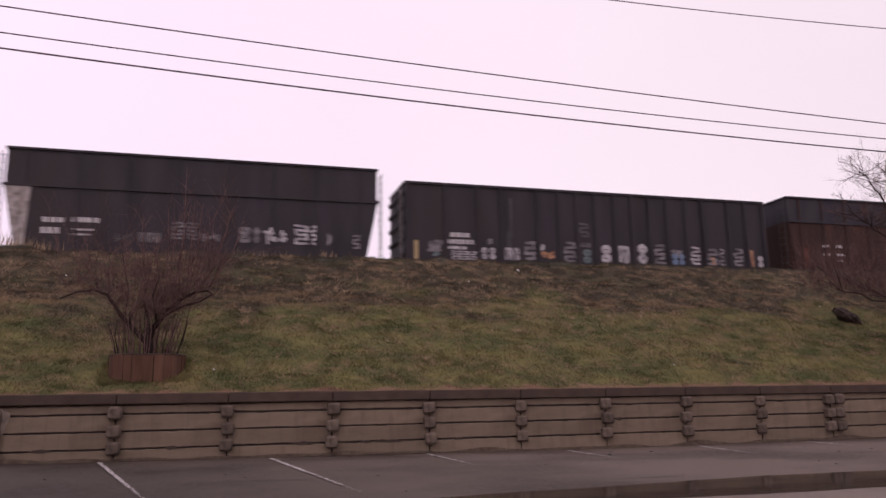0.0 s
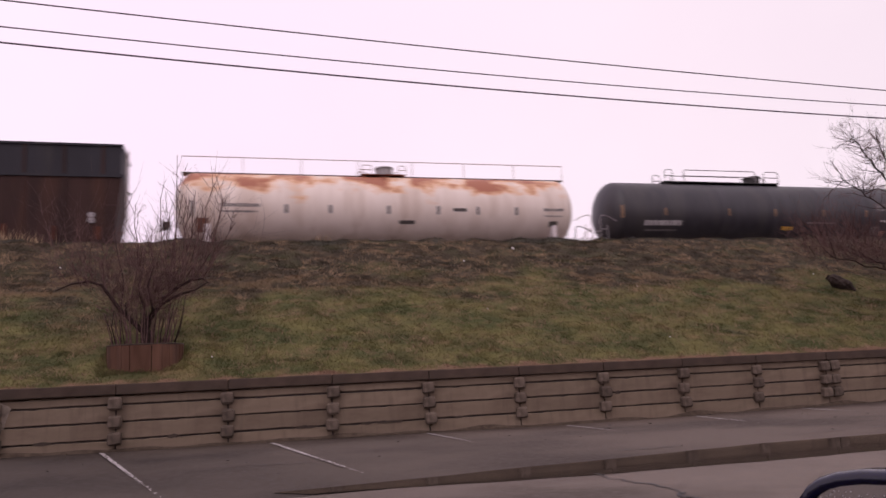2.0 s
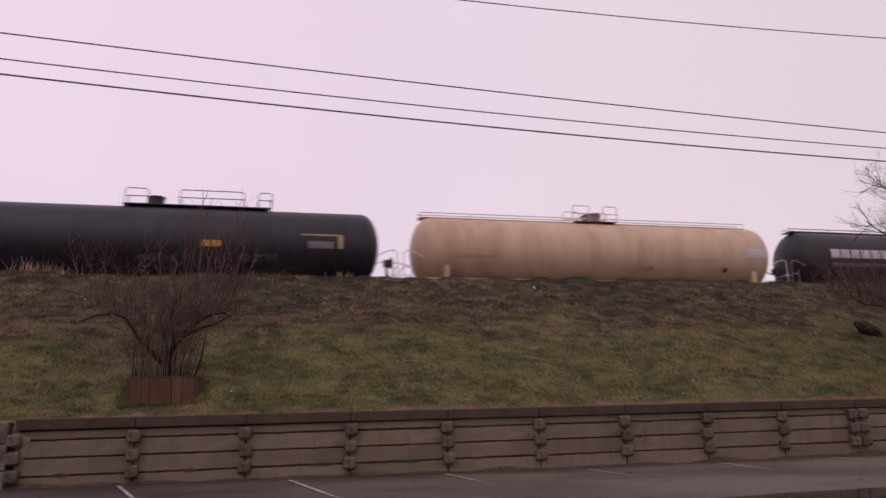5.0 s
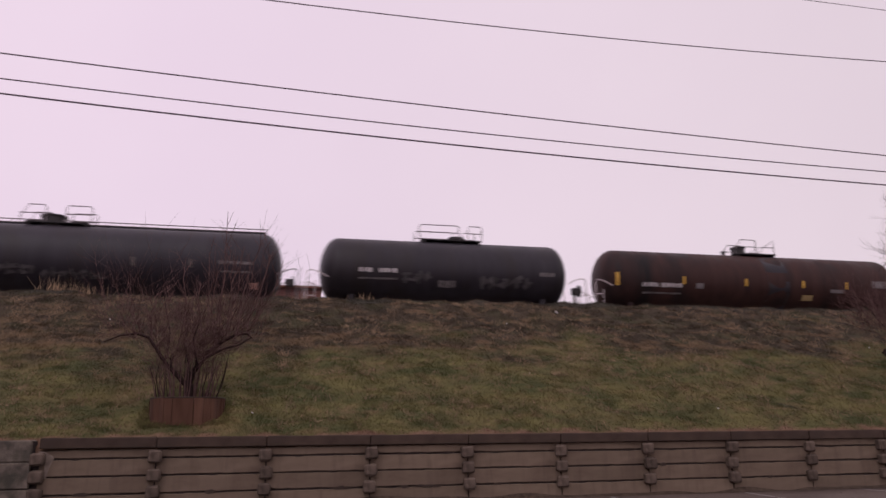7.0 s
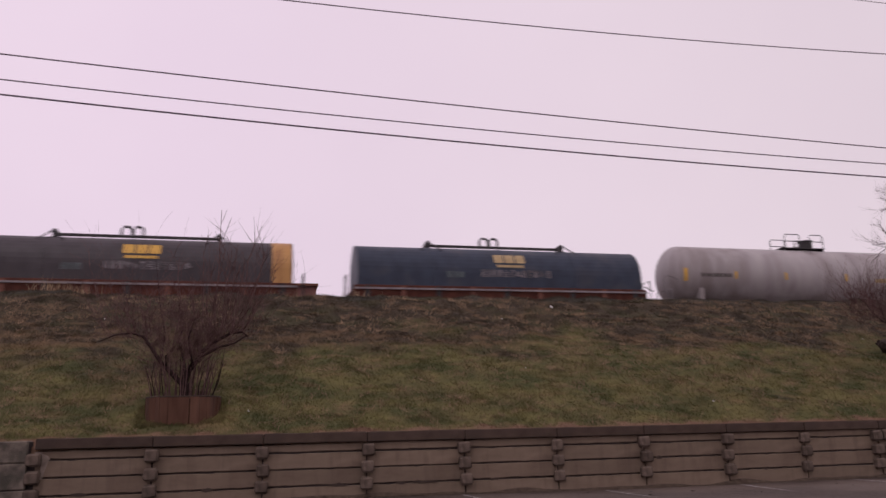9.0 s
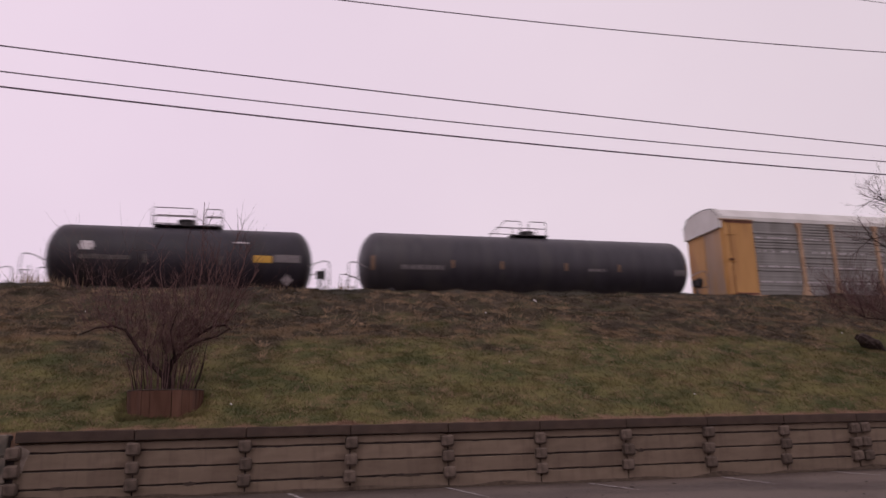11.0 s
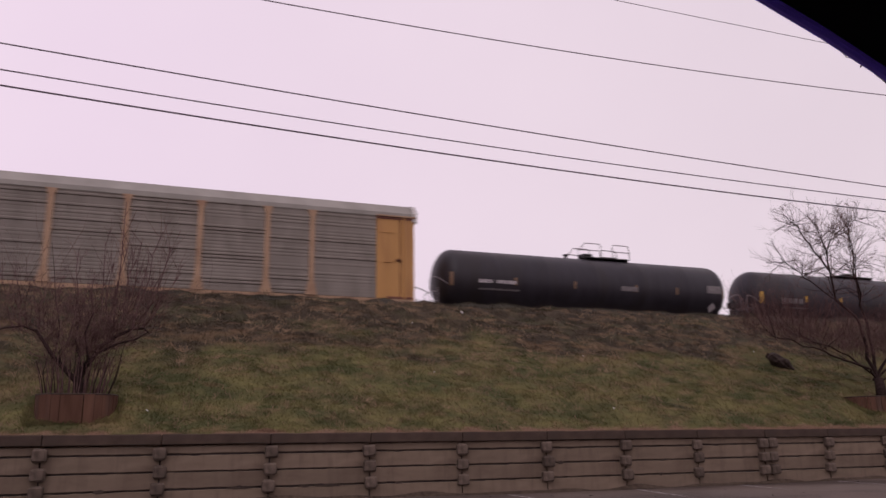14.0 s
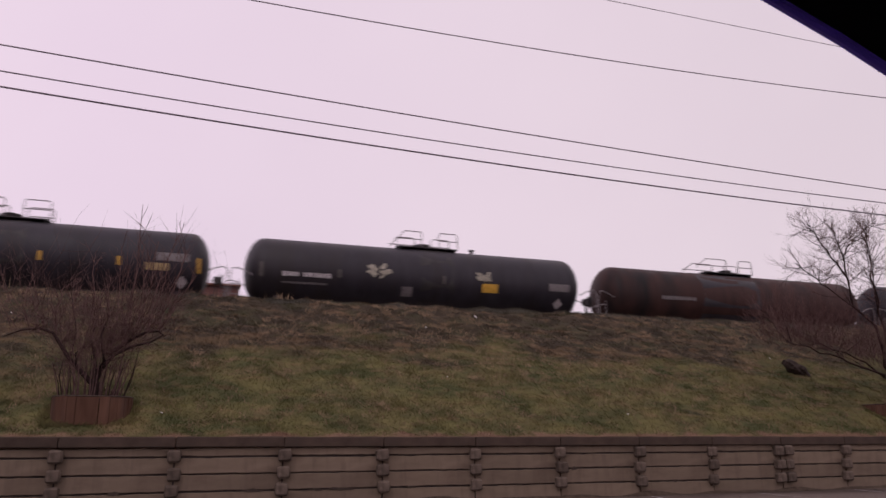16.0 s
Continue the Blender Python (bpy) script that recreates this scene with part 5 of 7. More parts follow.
def autorack(label, L, posts, ends, sign, seed):
    """An enclosed auto rack: galvanised louvred panels between yellow posts, a pale roof, yellow end doors."""
    rnd = random.Random(seed)
    car = thing("autorack_car", label, "railway car", "cars of the freight train")
    W, z0, z1 = 1.5, 1.62, 5.46
    part("deck_frame", boxes((0, L, -W - 0.03, W + 0.03, 1.2, z0)), "post_tan", car)
    part("core", boxes((0.4, L - 0.4, -W + 0.16, W - 0.16, z0, z1)), "black_steel", car)
    # roof with sloped shoulders
    bm = bmesh.new()
    ring = [(-W - 0.04, z1), (-W - 0.04, z1 + 0.2), (-W + 0.36, z1 + 0.66), (-0.4, z1 + 0.8), (0.4, z1 + 0.8), (W - 0.36, z1 + 0.66), (W + 0.04, z1 + 0.2), (W + 0.04, z1)]
    n = 19
    rows = [[bm.verts.new((-0.1 + (L + 0.2) * i / n, y, z)) for y, z in ring] for i in range(n + 1)]
    for a, c in zip(rows, rows[1:]):
        for k in range(len(ring)):
            bm.faces.new((a[k], c[k], c[(k + 1) % len(ring)], a[(k + 1) % len(ring)]))
    bm.faces.new(rows[0][::-1])
    bm.faces.new(rows[-1])
    bmesh.ops.recalc_face_normals(bm, faces=bm.faces[:])
    part("roof", bm, "rack_roof" if sign == "stripes" else "rack_roof_dull", car, "galvanised roof with sloped shoulders")
    for xa, xb, low in ((-0.14, 0.06, 0.42), (L - 0.06, L + 0.14, 0.2)):
        bm = bmesh.new()
        lip = [(y * 1.02, z + (0.015 if z > z1 else -low)) for y, z in ring]
        caps = [[bm.verts.new((x, y, z)) for y, z in lip] for x in (xa, xb)]
        for k in range(len(lip)):
            bm.faces.new((caps[0][k], caps[1][k], caps[1][(k + 1) % len(lip)], caps[0][(k + 1) % len(lip)]))
        bm.faces.new(caps[0][::-1])
        bm.faces.new(caps[1])
        bmesh.ops.recalc_face_normals(bm, faces=bm.faces[:])
        cap = part("roof_cap", bm, "rack_roof", car, "pale flared cap at the roof end")
        for x in (xa, xb):
            part("cap_edge", tubes([(x, y, z) for y, z in lip[1:-1]], r=0.022, seg=5), "mark_dark", cap)
    edges = [ends[0]] + list(posts) + [ends[1]]
    for x0, x1 in zip(edges, edges[1:]):
        for y in (-W, W):
            s = -1 if y < 0 else 1
            bm = bmesh.new()
            z, prof = z0 + 0.02, []
            while z < z1 - 0.03:
                deep = rnd.choice((0.002, 0.008, 0.012, 0.02, 0.045))
                prof += [(0.0, z), (deep * s, z + 0.035), (deep * s, z + 0.1), (0.0, z + 0.135)]
                z += 0.15
            prof = [(d, min(zz, z1)) for d, zz in prof]
            cols = [[bm.verts.new((x, y + d, zz)) for d, zz in prof] for x in (x0 + 0.01, (x0 + x1) / 2, x1 - 0.01)]
            for a, c in zip(cols, cols[1:]):
                for k in range(len(prof) - 1):
                    f = (a[k], c[k], c[k + 1], a[k + 1])
                    bm.faces.new(f if s < 0 else f[::-1])
            part("side_panel", bm, "rack_panel" if sign == "stripes" else "rack_panel_warm", car)
            if s < 0 and sign == "stripes":
                slots = bmesh.new()
                for zz in (2.25, 3.05, 3.85, 4.55):
                    if rnd.random() < 0.75:
                        x = x0 + 0.15
                        while x < x1 - 0.25:
                            if rnd.random() < 0.72:
                                box(slots, x, x + 0.09, y - 0.058, y - 0.052, zz, zz + 0.1)
                            x += 0.17
                if len(slots.verts):
                    part("vent_holes", slots, "mark_white", car, "rows of small pale perforations")
                else:
                    slots.free()
    for x in posts:
        for y in (-W, W):
            s = -1 if y < 0 else 1
            lo, hi = sorted((y - s * 0.05, y + s * 0.1))
            p = part("post", boxes((x - 0.11, x + 0.11, lo, hi, z0, z1), bevel=0.01), "post_tan", car)
            yf = hi if s > 0 else lo
            for za, zb, wa, wb in ((z0 + 0.001, z0 + 0.62, 0.26, 0.115), (z1 - 0.3, z1 - 0.002, 0.115, 0.2)):
                bm = bmesh.new()
                q = [bm.verts.new((x + u, yy, zz)) for yy in (yf + s * 0.004, yf - s * 0.1) for u, zz in ((-wa, za), (wa, za), (wb, zb), (-wb, zb))]
                for f in ((0, 1, 2, 3), (0, 4, 5, 1), (1, 5, 6, 2), (2, 6, 7, 3), (3, 7, 4, 0)):
                    bm.faces.new([q[k] for k in f])
                bmesh.ops.recalc_face_normals(bm, faces=bm.faces[:])
                part("gusset", bm, "post_tan", p)
    for x0, x1, edge in ((0.0, ends[0], 0), (ends[1], L, 1)):
        body = part("end_door", boxes((x0, x1, -W - 0.02, -W + 0.08, z0, z1), bevel=0.01), "yellow_steel", car, "yellow end door panel")
        part("end_door", boxes((x0, x1, W - 0.08, W + 0.02, z0, z1), bevel=0.01), "yellow_steel", car, "yellow end door panel")
        xa = x0 if edge == 0 else x1
        lo, hi = sorted((xa, xa + (0.1 if edge == 0 else -0.1)))
        part("end_leaf", boxes((lo, hi, -W + 0.082, -0.03, z0, z1)), "faded_leaf" if edge == 0 else "yellow_steel", body)
        part("end_leaf", boxes((lo, hi, 0.03, W - 0.082, z0, z1)), "yellow_steel", body)
        for zg in (3.3, 4.7):
            part("grab_iron", tubes([(x0 + 0.3, -W - 0.06, zg), (x0 + 0.75, -W - 0.06, zg)], r=0.02), "yellow_steel", body)
        part("hinge_bar", tubes([(xa + (0.12 if edge == 0 else -0.5), -W - 0.06, z0), (xa + (0.12 if edge == 0 else -0.5), -W - 0.06, z1)], r=0.04), "yellow_steel", body)
        part("door_header", boxes((x0, x1, -W - 0.05, -W - 0.022, z1 - 0.12, z1 - 0.01)), "rust_steel", body)
        xs = x0 + (0.5 if edge == 0 else (x1 - x0) * 0.62)
        part("door_seam", boxes((xs - 0.018, xs + 0.018, -W - 0.034, -W - 0.021, z0 + 0.02, z1 - 0.13)), "rust_dull", body)
        part("door_latch", boxes((xs - 0.2, xs + 0.06, -W - 0.09, -W - 0.035, 3.36, 3.46), bevel=0.012), "rust_dull", body)
        part("eave_strip", boxes((x0 - 0.1 * (edge == 0), x1 + 0.1 * (edge == 1), -W - 0.12, -W - 0.045, z1 - 0.008, z1 + 0.05)), "post_tan", body)
        part("kick_plate", boxes((x0 + 0.5, x1 - 0.1, -W - 0.05, -W - 0.022, z0 + 0.01, z0 + 0.1)), "rust_steel", body)
    if sign == "stripes":
        b = part("emblem", boxes((18.08, 20.6, -W - 0.075, -W - 0.06, 3.55, 4.3)), "rack_roof", car, "white plate with red and dark stripes")
        part("emblem_stripe", boxes((18.08, 20.6, -W - 0.085, -W - 0.076, 4.02, 4.14)), "mark_red", b)
        part("emblem_stripe", boxes((18.08, 20.6, -W - 0.085, -W - 0.076, 3.82, 3.92)), "mark_red", b)
        part("emblem_stripe", boxes((18.08, 20.6, -W - 0.085, -W - 0.076, 3.62, 3.7)), "mark_dark", b)
    else:
        b = part("emblem", boxes((4.62, 6.72, -W - 0.115, -W - 0.06, 3.45, 5.28)), "post_tan", car, "yellow plate with a blue shield shape")
        part("emblem_field", boxes((5.05, 6.25, -W - 0.125, -W - 0.116, 3.75, 4.62)), "mark_pink", b)
        bm = bmesh.new()
        ring = [bm.verts.new((5.65 + 0.62 * u, -W - 0.13, 4.9 + 0.3 * v)) for u, v in ((-0.95, -0.9), (0.95, -0.9), (0.9, 0.2), (1.0, 0.6), (0.7, 1.0), (-0.7, 1.0), (-1.0, 0.6), (-0.9, 0.2))]
        bm.faces.new(ring)
        part("emblem_shield", bm, "mark_blue", b)
        part("emblem_band", boxes((5.2, 6.1, -W - 0.14, -W - 0.131, 4.87, 4.95), (5.15, 6.15, -W - 0.14, -W - 0.131, 4.68, 4.74)), "mark_white", b)
        part("panel_cover", boxes((4.7, 6.66, -W - 0.075, -W - 0.055, 1.66, 3.45)), "rack_panel_warm", car, "plain grey repair panel")
        part("corner_strip", boxes((0.02, 0.62, -W - 0.045, -W - 0.022, z0, z1)), "rust_steel", car, "rust-brown corner strip")
    part("centre_sill", boxes((-0.5, L + 0.5, -0.35, 0.35, 0.85, 1.2)), "black_steel", car)
    running_gear(car, L, 3.2)
    return car


def coil_car(label, L, hood, ends_paint, mark, seed):
    """A coil car with a rounded hood and lifting gear on top."""
    rnd = random.Random(seed)
    car = thing("coil_car", label, "railway car", "cars of the freight train")
    R, cz, foot = 1.4, 2.7, 2.06
    def arch(x0, x1, r, name, paint, lab=""):
        bm = bmesh.new()
        prof = [(-r, foot)] + [(r * math.cos(a), cz + r * math.sin(a)) for a in (math.pi - math.pi * k / 20 for k in range(21))] + [(r, foot)]
        rows = [[bm.verts.new((x, y, z)) for y, z in prof] for x in (x0, x1)]
        for k in range(len(prof)):
            bm.faces.new((rows[0][k], rows[1][k], rows[1][(k + 1) % len(prof)], rows[0][(k + 1) % len(prof)]))
        bm.faces.new(rows[0])
        bm.faces.new(rows[1][::-1])
        bmesh.ops.recalc_face_normals(bm, faces=bm.faces[:])
        return part(name, bm, paint, car, lab)
    arch(0.05, L - 0.05, R, "hood", hood)
    if ends_paint:
        arch(0.04, 0.86, R + 0.012, "hood_end", ends_paint, "yellow painted hood end")
        arch(L - 0.86, L - 0.04, R + 0.012, "hood_end", ends_paint, "yellow painted hood end")
    for x0, x1 in ((-0.02, 0.037), (L - 0.037, L + 0.02)):
        arch(x0, x1, R + 0.014, "end_cap", hood)
    for x in (L * 0.25, L * 0.5, L * 0.75):
        arch(x - 0.04, x + 0.04, R + 0.02, "hood_band", hood)
    part("trough", boxes((-0.2, L + 0.2, -1.45, 1.45, 1.15, 2.055), bevel=0.02), "rust_dull", car)
    for i in range(9):
        x = 0.4 + (L - 0.8) * i / 8
        part("side_pocket", boxes((x - 0.1, x + 0.1, -1.52, -1.452, 1.2, 2.0)), "rust_steel" if i % 2 else "black_steel", car)
    part("side_walk", boxes((-0.2, L + 0.2, -1.58, -1.53, 1.84, 1.92)), "grey_rail", car)
    top = cz + R
    gear = part("lifting_beam", boxes((3.3, 10.2, -0.08, 0.08, top + 0.1, top + 0.2), (3.35, 3.5, -0.3, 0.3, top - 0.02, top + 0.32), (10.0, 10.15, -0.3, 0.3, top - 0.02, top + 0.32)), "black_steel", car)
    part("lifting_hook", tubes([(6.0, 0, top + 0.15), (6.02, 0, top + 0.48), (6.12, 0, top + 0.58), (6.32, 0, top + 0.58), (6.42, 0, top + 0.48), (6.44, 0, top + 0.15)], [(6.48, 0, top + 0.15), (6.5, 0, top + 0.48), (6.6, 0, top + 0.58), (6.8, 0, top + 0.58), (6.9, 0, top + 0.48), (6.92, 0, top + 0.15)], r=0.06), "black_steel", gear)
    for x in (3.42, 10.07):
        part("beam_brace", tubes([(x, -0.25, top + 0.3), (x - 0.5, -0.9, top - 0.28)], [(x, -0.25, top + 0.3), (x + 0.5, -0.9, top - 0.28)], r=0.03), "black_steel", gear)
    bm = bmesh.new()
    for k in range(3):
        curved_patch(bm, R, cz, 6.3 + 0.52 * k, 6.75 + 0.52 * k, 3.2, 3.62, 0.026)
    curved_patch(bm, R, cz, 6.4, 7.7, 2.98, 3.1, 0.026)
    part("emblem", bm, mark, car, "plain yellow painted shapes")
    for p, x0, x1, z0, z1 in (("spray_grey", 5.6, 9.2, 2.5, 2.88), ("spray_teal", 4.0, 5.0, 2.45, 2.75)):
        part("spray_paint", spray(rnd, x0, x1, z0, z1, lambda x, z: (x, -math.sqrt(max(0.01, (R + 0.014) ** 2 - max(0, cz - z) ** 2 * 0 - max(0, z - cz) ** 2)), z)), p, car, "sprayed paint shapes")
    for s, x in ((-1, 0.0), (1, L)):
        part("end_handrail", tubes([(x + s * 0.5, -1.3, 1.2), (x + s * 0.5, -1.3, 2.5), (x + s * 0.5, -0.5, 2.5), (x + s * 0.5, -0.5, 1.2)], r=0.03), "black_steel", car)
        lo, hi = sorted((x, x + s * 0.6))
        part("end_platform", boxes((lo, hi, -1.4, 1.4, 1.02, 1.14)), "black_steel", car)
    running_gear(car, L, 1.6)
    return car


# ---------------------------------------------------------------- the train
TRAIN = []


def build_train():
    def put(car, s):
        car.matrix_basis = pose(s, TRACK_Y, RAIL_Z)
        TRAIN.append((car, s))
    put(hopper_car("black open hopper car with raised sides and graffiti", 15.1, 4.04, 5.5, "hopper_black", "hopper_black", 8, 0.6, True,
                   [(1.53, 2.3, 2.56, 2.76), (1.5, 2.2, 2.1, 2.35), (2.6, 3.6, 2.6, 2.8), (2.62, 3.45, 2.26, 2.34), (2.62, 3.3, 2.06, 2.14)],
                   [("spray_grey", 5.1, 6.1, 1.85, 2.3), ("spray_grey", 6.35, 7.45, 2.0, 2.8), ("spray_grey", 7.55, 8.55, 1.9, 2.4), ("spray_grey", 9.0, 9.95, 1.95, 2.7), ("spray_white", 10.1, 11.1, 1.95, 2.7),
                    ("spray_white", 11.3, 12.35, 1.95, 2.9), ("spray_grey", 12.6, 13.3, 2.0, 2.6), ("spray_grey", 13.87, 14.3, 1.85, 2.55), ("spray_faint", 4.2, 5.0, 1.85, 2.2)], 11), -8.2)
    put(gondola_car(19.1, 5.02, 12), 8.1)
    put(hopper_car("rust-brown open hopper car with slate-black raised sides", 14.65, 4.2, 5.45, "hopper_brown", "hopper_slate", 10, 0.4, False,
                   [(2.1, 2.45, 2.85, 3.0), (2.95, 3.4, 2.85, 3.0), (2.1, 2.5, 2.4, 2.55), (2.95, 3.4, 2.4, 2.55), (2.95, 3.3, 2.1, 2.2)], [("spray_white", 13.3, 13.6, 2.2, 2.7)], 13), 28.67)
    def add(**spec):
        car = tank_car(spec)
        if "badge" in spec:
            bx, bz = spec["badge"]
            bm = bmesh.new()
            curved_patch(bm, spec["R"], spec["cz"], bx - 0.22, bx + 0.22, bz - 0.12, bz + 0.26)
            curved_patch(bm, spec["R"], spec["cz"], bx - 0.28, bx + 0.28, bz - 0.02, bz + 0.14, 0.014)
            part("badge", bm, "mark_white", car, "round pale badge")
        put(car, spec["S"])

    add(S=45.23, L=18.5, R=1.6, cz=3.15, paint="white_tank", label="white tank car with rust streaks along its top", dome=9.3, dome_r=0.4, dome_paint="grey_tank", single_rail=True, deck=(8.1, 10.2), rail_paint="white_rail",
        rails=[(8.1, 8.6, "box"), (9.85, 10.2, "box")], rail_h=0.55, brake=-1, top_rail=(0.3, 18.3, 0.85), trim="rust_steel", sill="white_rail", end_rail="white_rail", stripe_paint="mark_grey", stripe_z=-0.25,
        stripes=(0.75, 4.6, 6.5, 9.1, 11.4, 13.3, 15.2), fine_bars=[(1.9, 3.5, 2.95, 3.12), (1.9, 3.4, 2.72, 2.82), (16.6, 17.6, 2.9, 3.05), (16.6, 17.5, 2.65, 2.72)], fine_paint="mark_grey",
        plates=(("mark_dark", 12.1, 12.75, 2.85, 3.0), ("mark_dark", 9.6, 10.3, 2.3, 2.45), ("mark_dark", 16.9, 17.3, 2.2, 2.45), ("rust_steel", 0.9, 1.4, 1.95, 2.5)))
    add(S=65.48, L=18.74, R=1.6, cz=3.15, paint="lighter_tank", label="long glossy black tank car with guard rails on top", dome=9.42, dome_r=0.42, deck=(3.6, 10.7), rails=[(3.7, 4.15, "box"), (4.8, 9.2, "box"), (9.75, 10.65, "box")],
        rail_h=0.75, stripes=(0.55, 2.9, 6.6, 9.4, 12.45, 15.25), stripe_paint="mark_dull", bars=[(1.76, 3.85, 2.3, 2.55)], fine_bars=[(1.8, 3.6, 2.05, 2.15), (16.0, 17.3, 3.1, 3.5)],
        plates=(("mark_yellow", 9.9, 10.6, 2.12, 2.28), ("mark_grey", 11.4, 13.2, 2.42, 2.5), ("mark_white", 16.2, 16.7, 2.52, 2.62), ("mark_grey", 15.7, 16.3, 1.9, 2.3), ("mark_pink", 16.4, 16.7, 1.8, 2.1)))
    put(boxcar(15.65, 5.1, 14), 86.1)
    add(S=103.85, L=19.2, R=1.58, cz=3.1, paint="black_tank", label="black tank car with a yellow placard and long top rails", dome=9.5, deck=(8.2, 14.3), rails=[(8.3, 9.2, "box"), (10.5, 13.2, "box"), (13.8, 14.4, "box")], rail_h=0.8,
        plates=(("mark_yellow", 11.5, 12.25, 2.72, 2.98), ("mark_gold", 15.6, 17.3, 3.3, 3.36), ("mark_grey", 15.9, 17.0, 2.75, 3.05), ("mark_gold", 17.2, 17.4, 2.75, 3.35), ("mark_white", 2.0, 2.4, 4.1, 4.2)),
        spray=(("spray_faint", 9.0, 11.0, 2.0, 2.5), ("spray_faint", 13.0, 14.6, 2.0, 2.6)), end_rail="white_rail")
    add(S=124.65, L=18.78, R=1.6, cz=3.04, paint="tan_tank", label="tan beige tank car with a rust-stained dome", dome=9.3, dome_r=0.46, dome_paint="grey_rail", deck=(8.2, 10.4), rails=[(8.05, 8.95, "box"), (9.7, 10.45, "box")], rail_h=0.9,
        top_rail=(0.4, 17.9, 0.36), rail_paint="white_rail", trim="rust_steel", sill="tan_tank", side_sill=True, fine_bars=[(1.8, 3.6, 2.5, 2.7), (13.5, 15.4, 2.6, 2.68)], fine_paint="mark_gold",
        plates=(("mark_white", 17.0, 18.1, 2.85, 3.3), ("mark_dark", 15.6, 15.9, 2.1, 2.3), ("mark_gold", 11.1, 11.8, 2.1, 2.3)), end_rail="white_rail")
    add(S=145.0, L=19.26, R=1.56, cz=3.02, paint="black_tank", label="black tank car with a row of white block shapes", dome=9.7, dome_r=0.5, dome_h=0.36, deck=(8.7, 11.2), rails=[(8.5, 9.5, "slope"), (10.3, 11.3, "box")], rail_h=0.86,
        top_rail=(0.35, 18.5, 0.3), stripes=(6.5, 13.2, 15.45), stripe_paint="mark_dark", plates=tuple(("mark_white", 1.75 + 0.64 * k, 2.29 + 0.64 * k, 2.95, 3.42) for k in range(6)) + (("mark_pink", 17.9, 18.2, 1.9, 2.15),),
        fine_bars=[(1.8, 5.2, 2.5, 2.72), (16.6, 18.0, 2.85, 3.0), (16.7, 17.9, 2.5, 2.6)], spray=(("spray_faint", 7.4, 9.6, 2.1, 2.7), ("spray_faint", 9.7, 12.2, 2.0, 2.5)), end_rail="grey_rail")
    add(S=165.91, L=11.66, R=1.5, cz=3.06, paint="black_tank", label="short black tank car with faded spray paint", dome=6.4, dome_h=0.14, dome_r=0.4, deck=(4.6, 7.5), rails=[(4.5, 6.4, "box"), (6.85, 7.5, "box")], rail_h=0.82,
        bars=[(1.6, 2.2, 2.75, 2.95), (2.5, 3.3, 2.75, 2.95)], fine_bars=[(1.6, 3.3, 2.45, 2.55), (5.2, 6.0, 2.2, 2.5), (10.0, 10.7, 2.8, 3.0)], spray=(("spray_faint", 7.0, 9.6, 2.1, 2.9), ("spray_faint", 8.2, 9.3, 2.3, 2.7), ("spray_faint", 3.5, 5.0, 2.3, 2.9)), end_rail="white_rail")
    add(S=179.36, L=16.66, R=1.5, cz=3.05, paint="brown_tank", label="dark brown tank car with upright yellow strips", spill=(8.6, 9.8), dome=8.1, deck=(7.6, 9.9), rails=[(7.5, 8.75, "slope"), (9.1, 9.8, "slope_back")], rail_h=0.85, valves=(7.3,),
        stripes=(0.5, 3.95, 7.35, 10.6, 13.15, 16.1), bars=[(1.75, 2.6, 2.52, 2.72), (2.75, 3.9, 2.52, 2.72)], fine_bars=[(1.8, 3.8, 2.2, 2.3)],
        plates=(("mark_grey", 4.6, 5.0, 2.5, 2.75), ("mark_grey", 12.2, 13.0, 2.5, 2.66), ("mark_gold", 10.6, 11.2, 2.1, 2.35), ("mark_grey", 14.7, 15.8, 2.8, 3.15)), end_rail="white_rail")
    put(coil_car("coil car with a dark hood and yellow ends", 13.2, "coil_dark", "yellow_steel", "mark_yellow", 21), 198.05)
    put(coil_car("coil car with a dull blue hood", 13.6, "coil_blue", None, "mark_gold", 22), 214.1)
    add(S=229.6, L=16.34, R=1.52, cz=3.05, paint="grey_tank", label="pale grey tank car with yellow strips", dome=8.7, dome_h=0.5, deck=(6.8, 9.4), rails=[(7.0, 7.9, "box"), (8.5, 9.3, "box")], rail_h=0.85, rail_paint="black_steel",
        sill="grey_tank", side_sill=True, stripes=(0.53, 3.24, 6.1, 9.66, 12.5, 15.75), fine_bars=[(1.3, 3.0, 2.75, 2.95)], fine_paint="mark_dark",
        plates=(("mark_gold", 11.4, 12.3, 2.65, 2.85), ("mark_dark", 14.0, 14.35, 2.2, 2.4), ("mark_pink", 15.0, 15.3, 1.8, 2.2)), end_rail="grey_rail")
    add(S=248.18, L=10.93, R=1.5, cz=2.84, paint="black_tank", label="short black tank car with a yellow placard", dome=5.5, dome_h=0.3, deck=(4.15, 7.0), rails=[(4.1, 5.85, "box"), (6.25, 7.0, "box")], rail_h=0.88,
        plates=(("mark_yellow", 8.35, 9.1, 2.62, 2.92), ("mark_grey", 9.2, 10.3, 2.65, 2.98), ("mark_white", 7.5, 8.1, 3.45, 3.52)), diamonds=((9.75, 1.95),), fine_bars=[(1.5, 3.4, 2.6, 2.8)], fine_paint="mark_dark", badge=(1.75, 3.1),
        stripes=(4.0, 7.0), stripe_paint="mark_dark", end_rail="grey_rail")
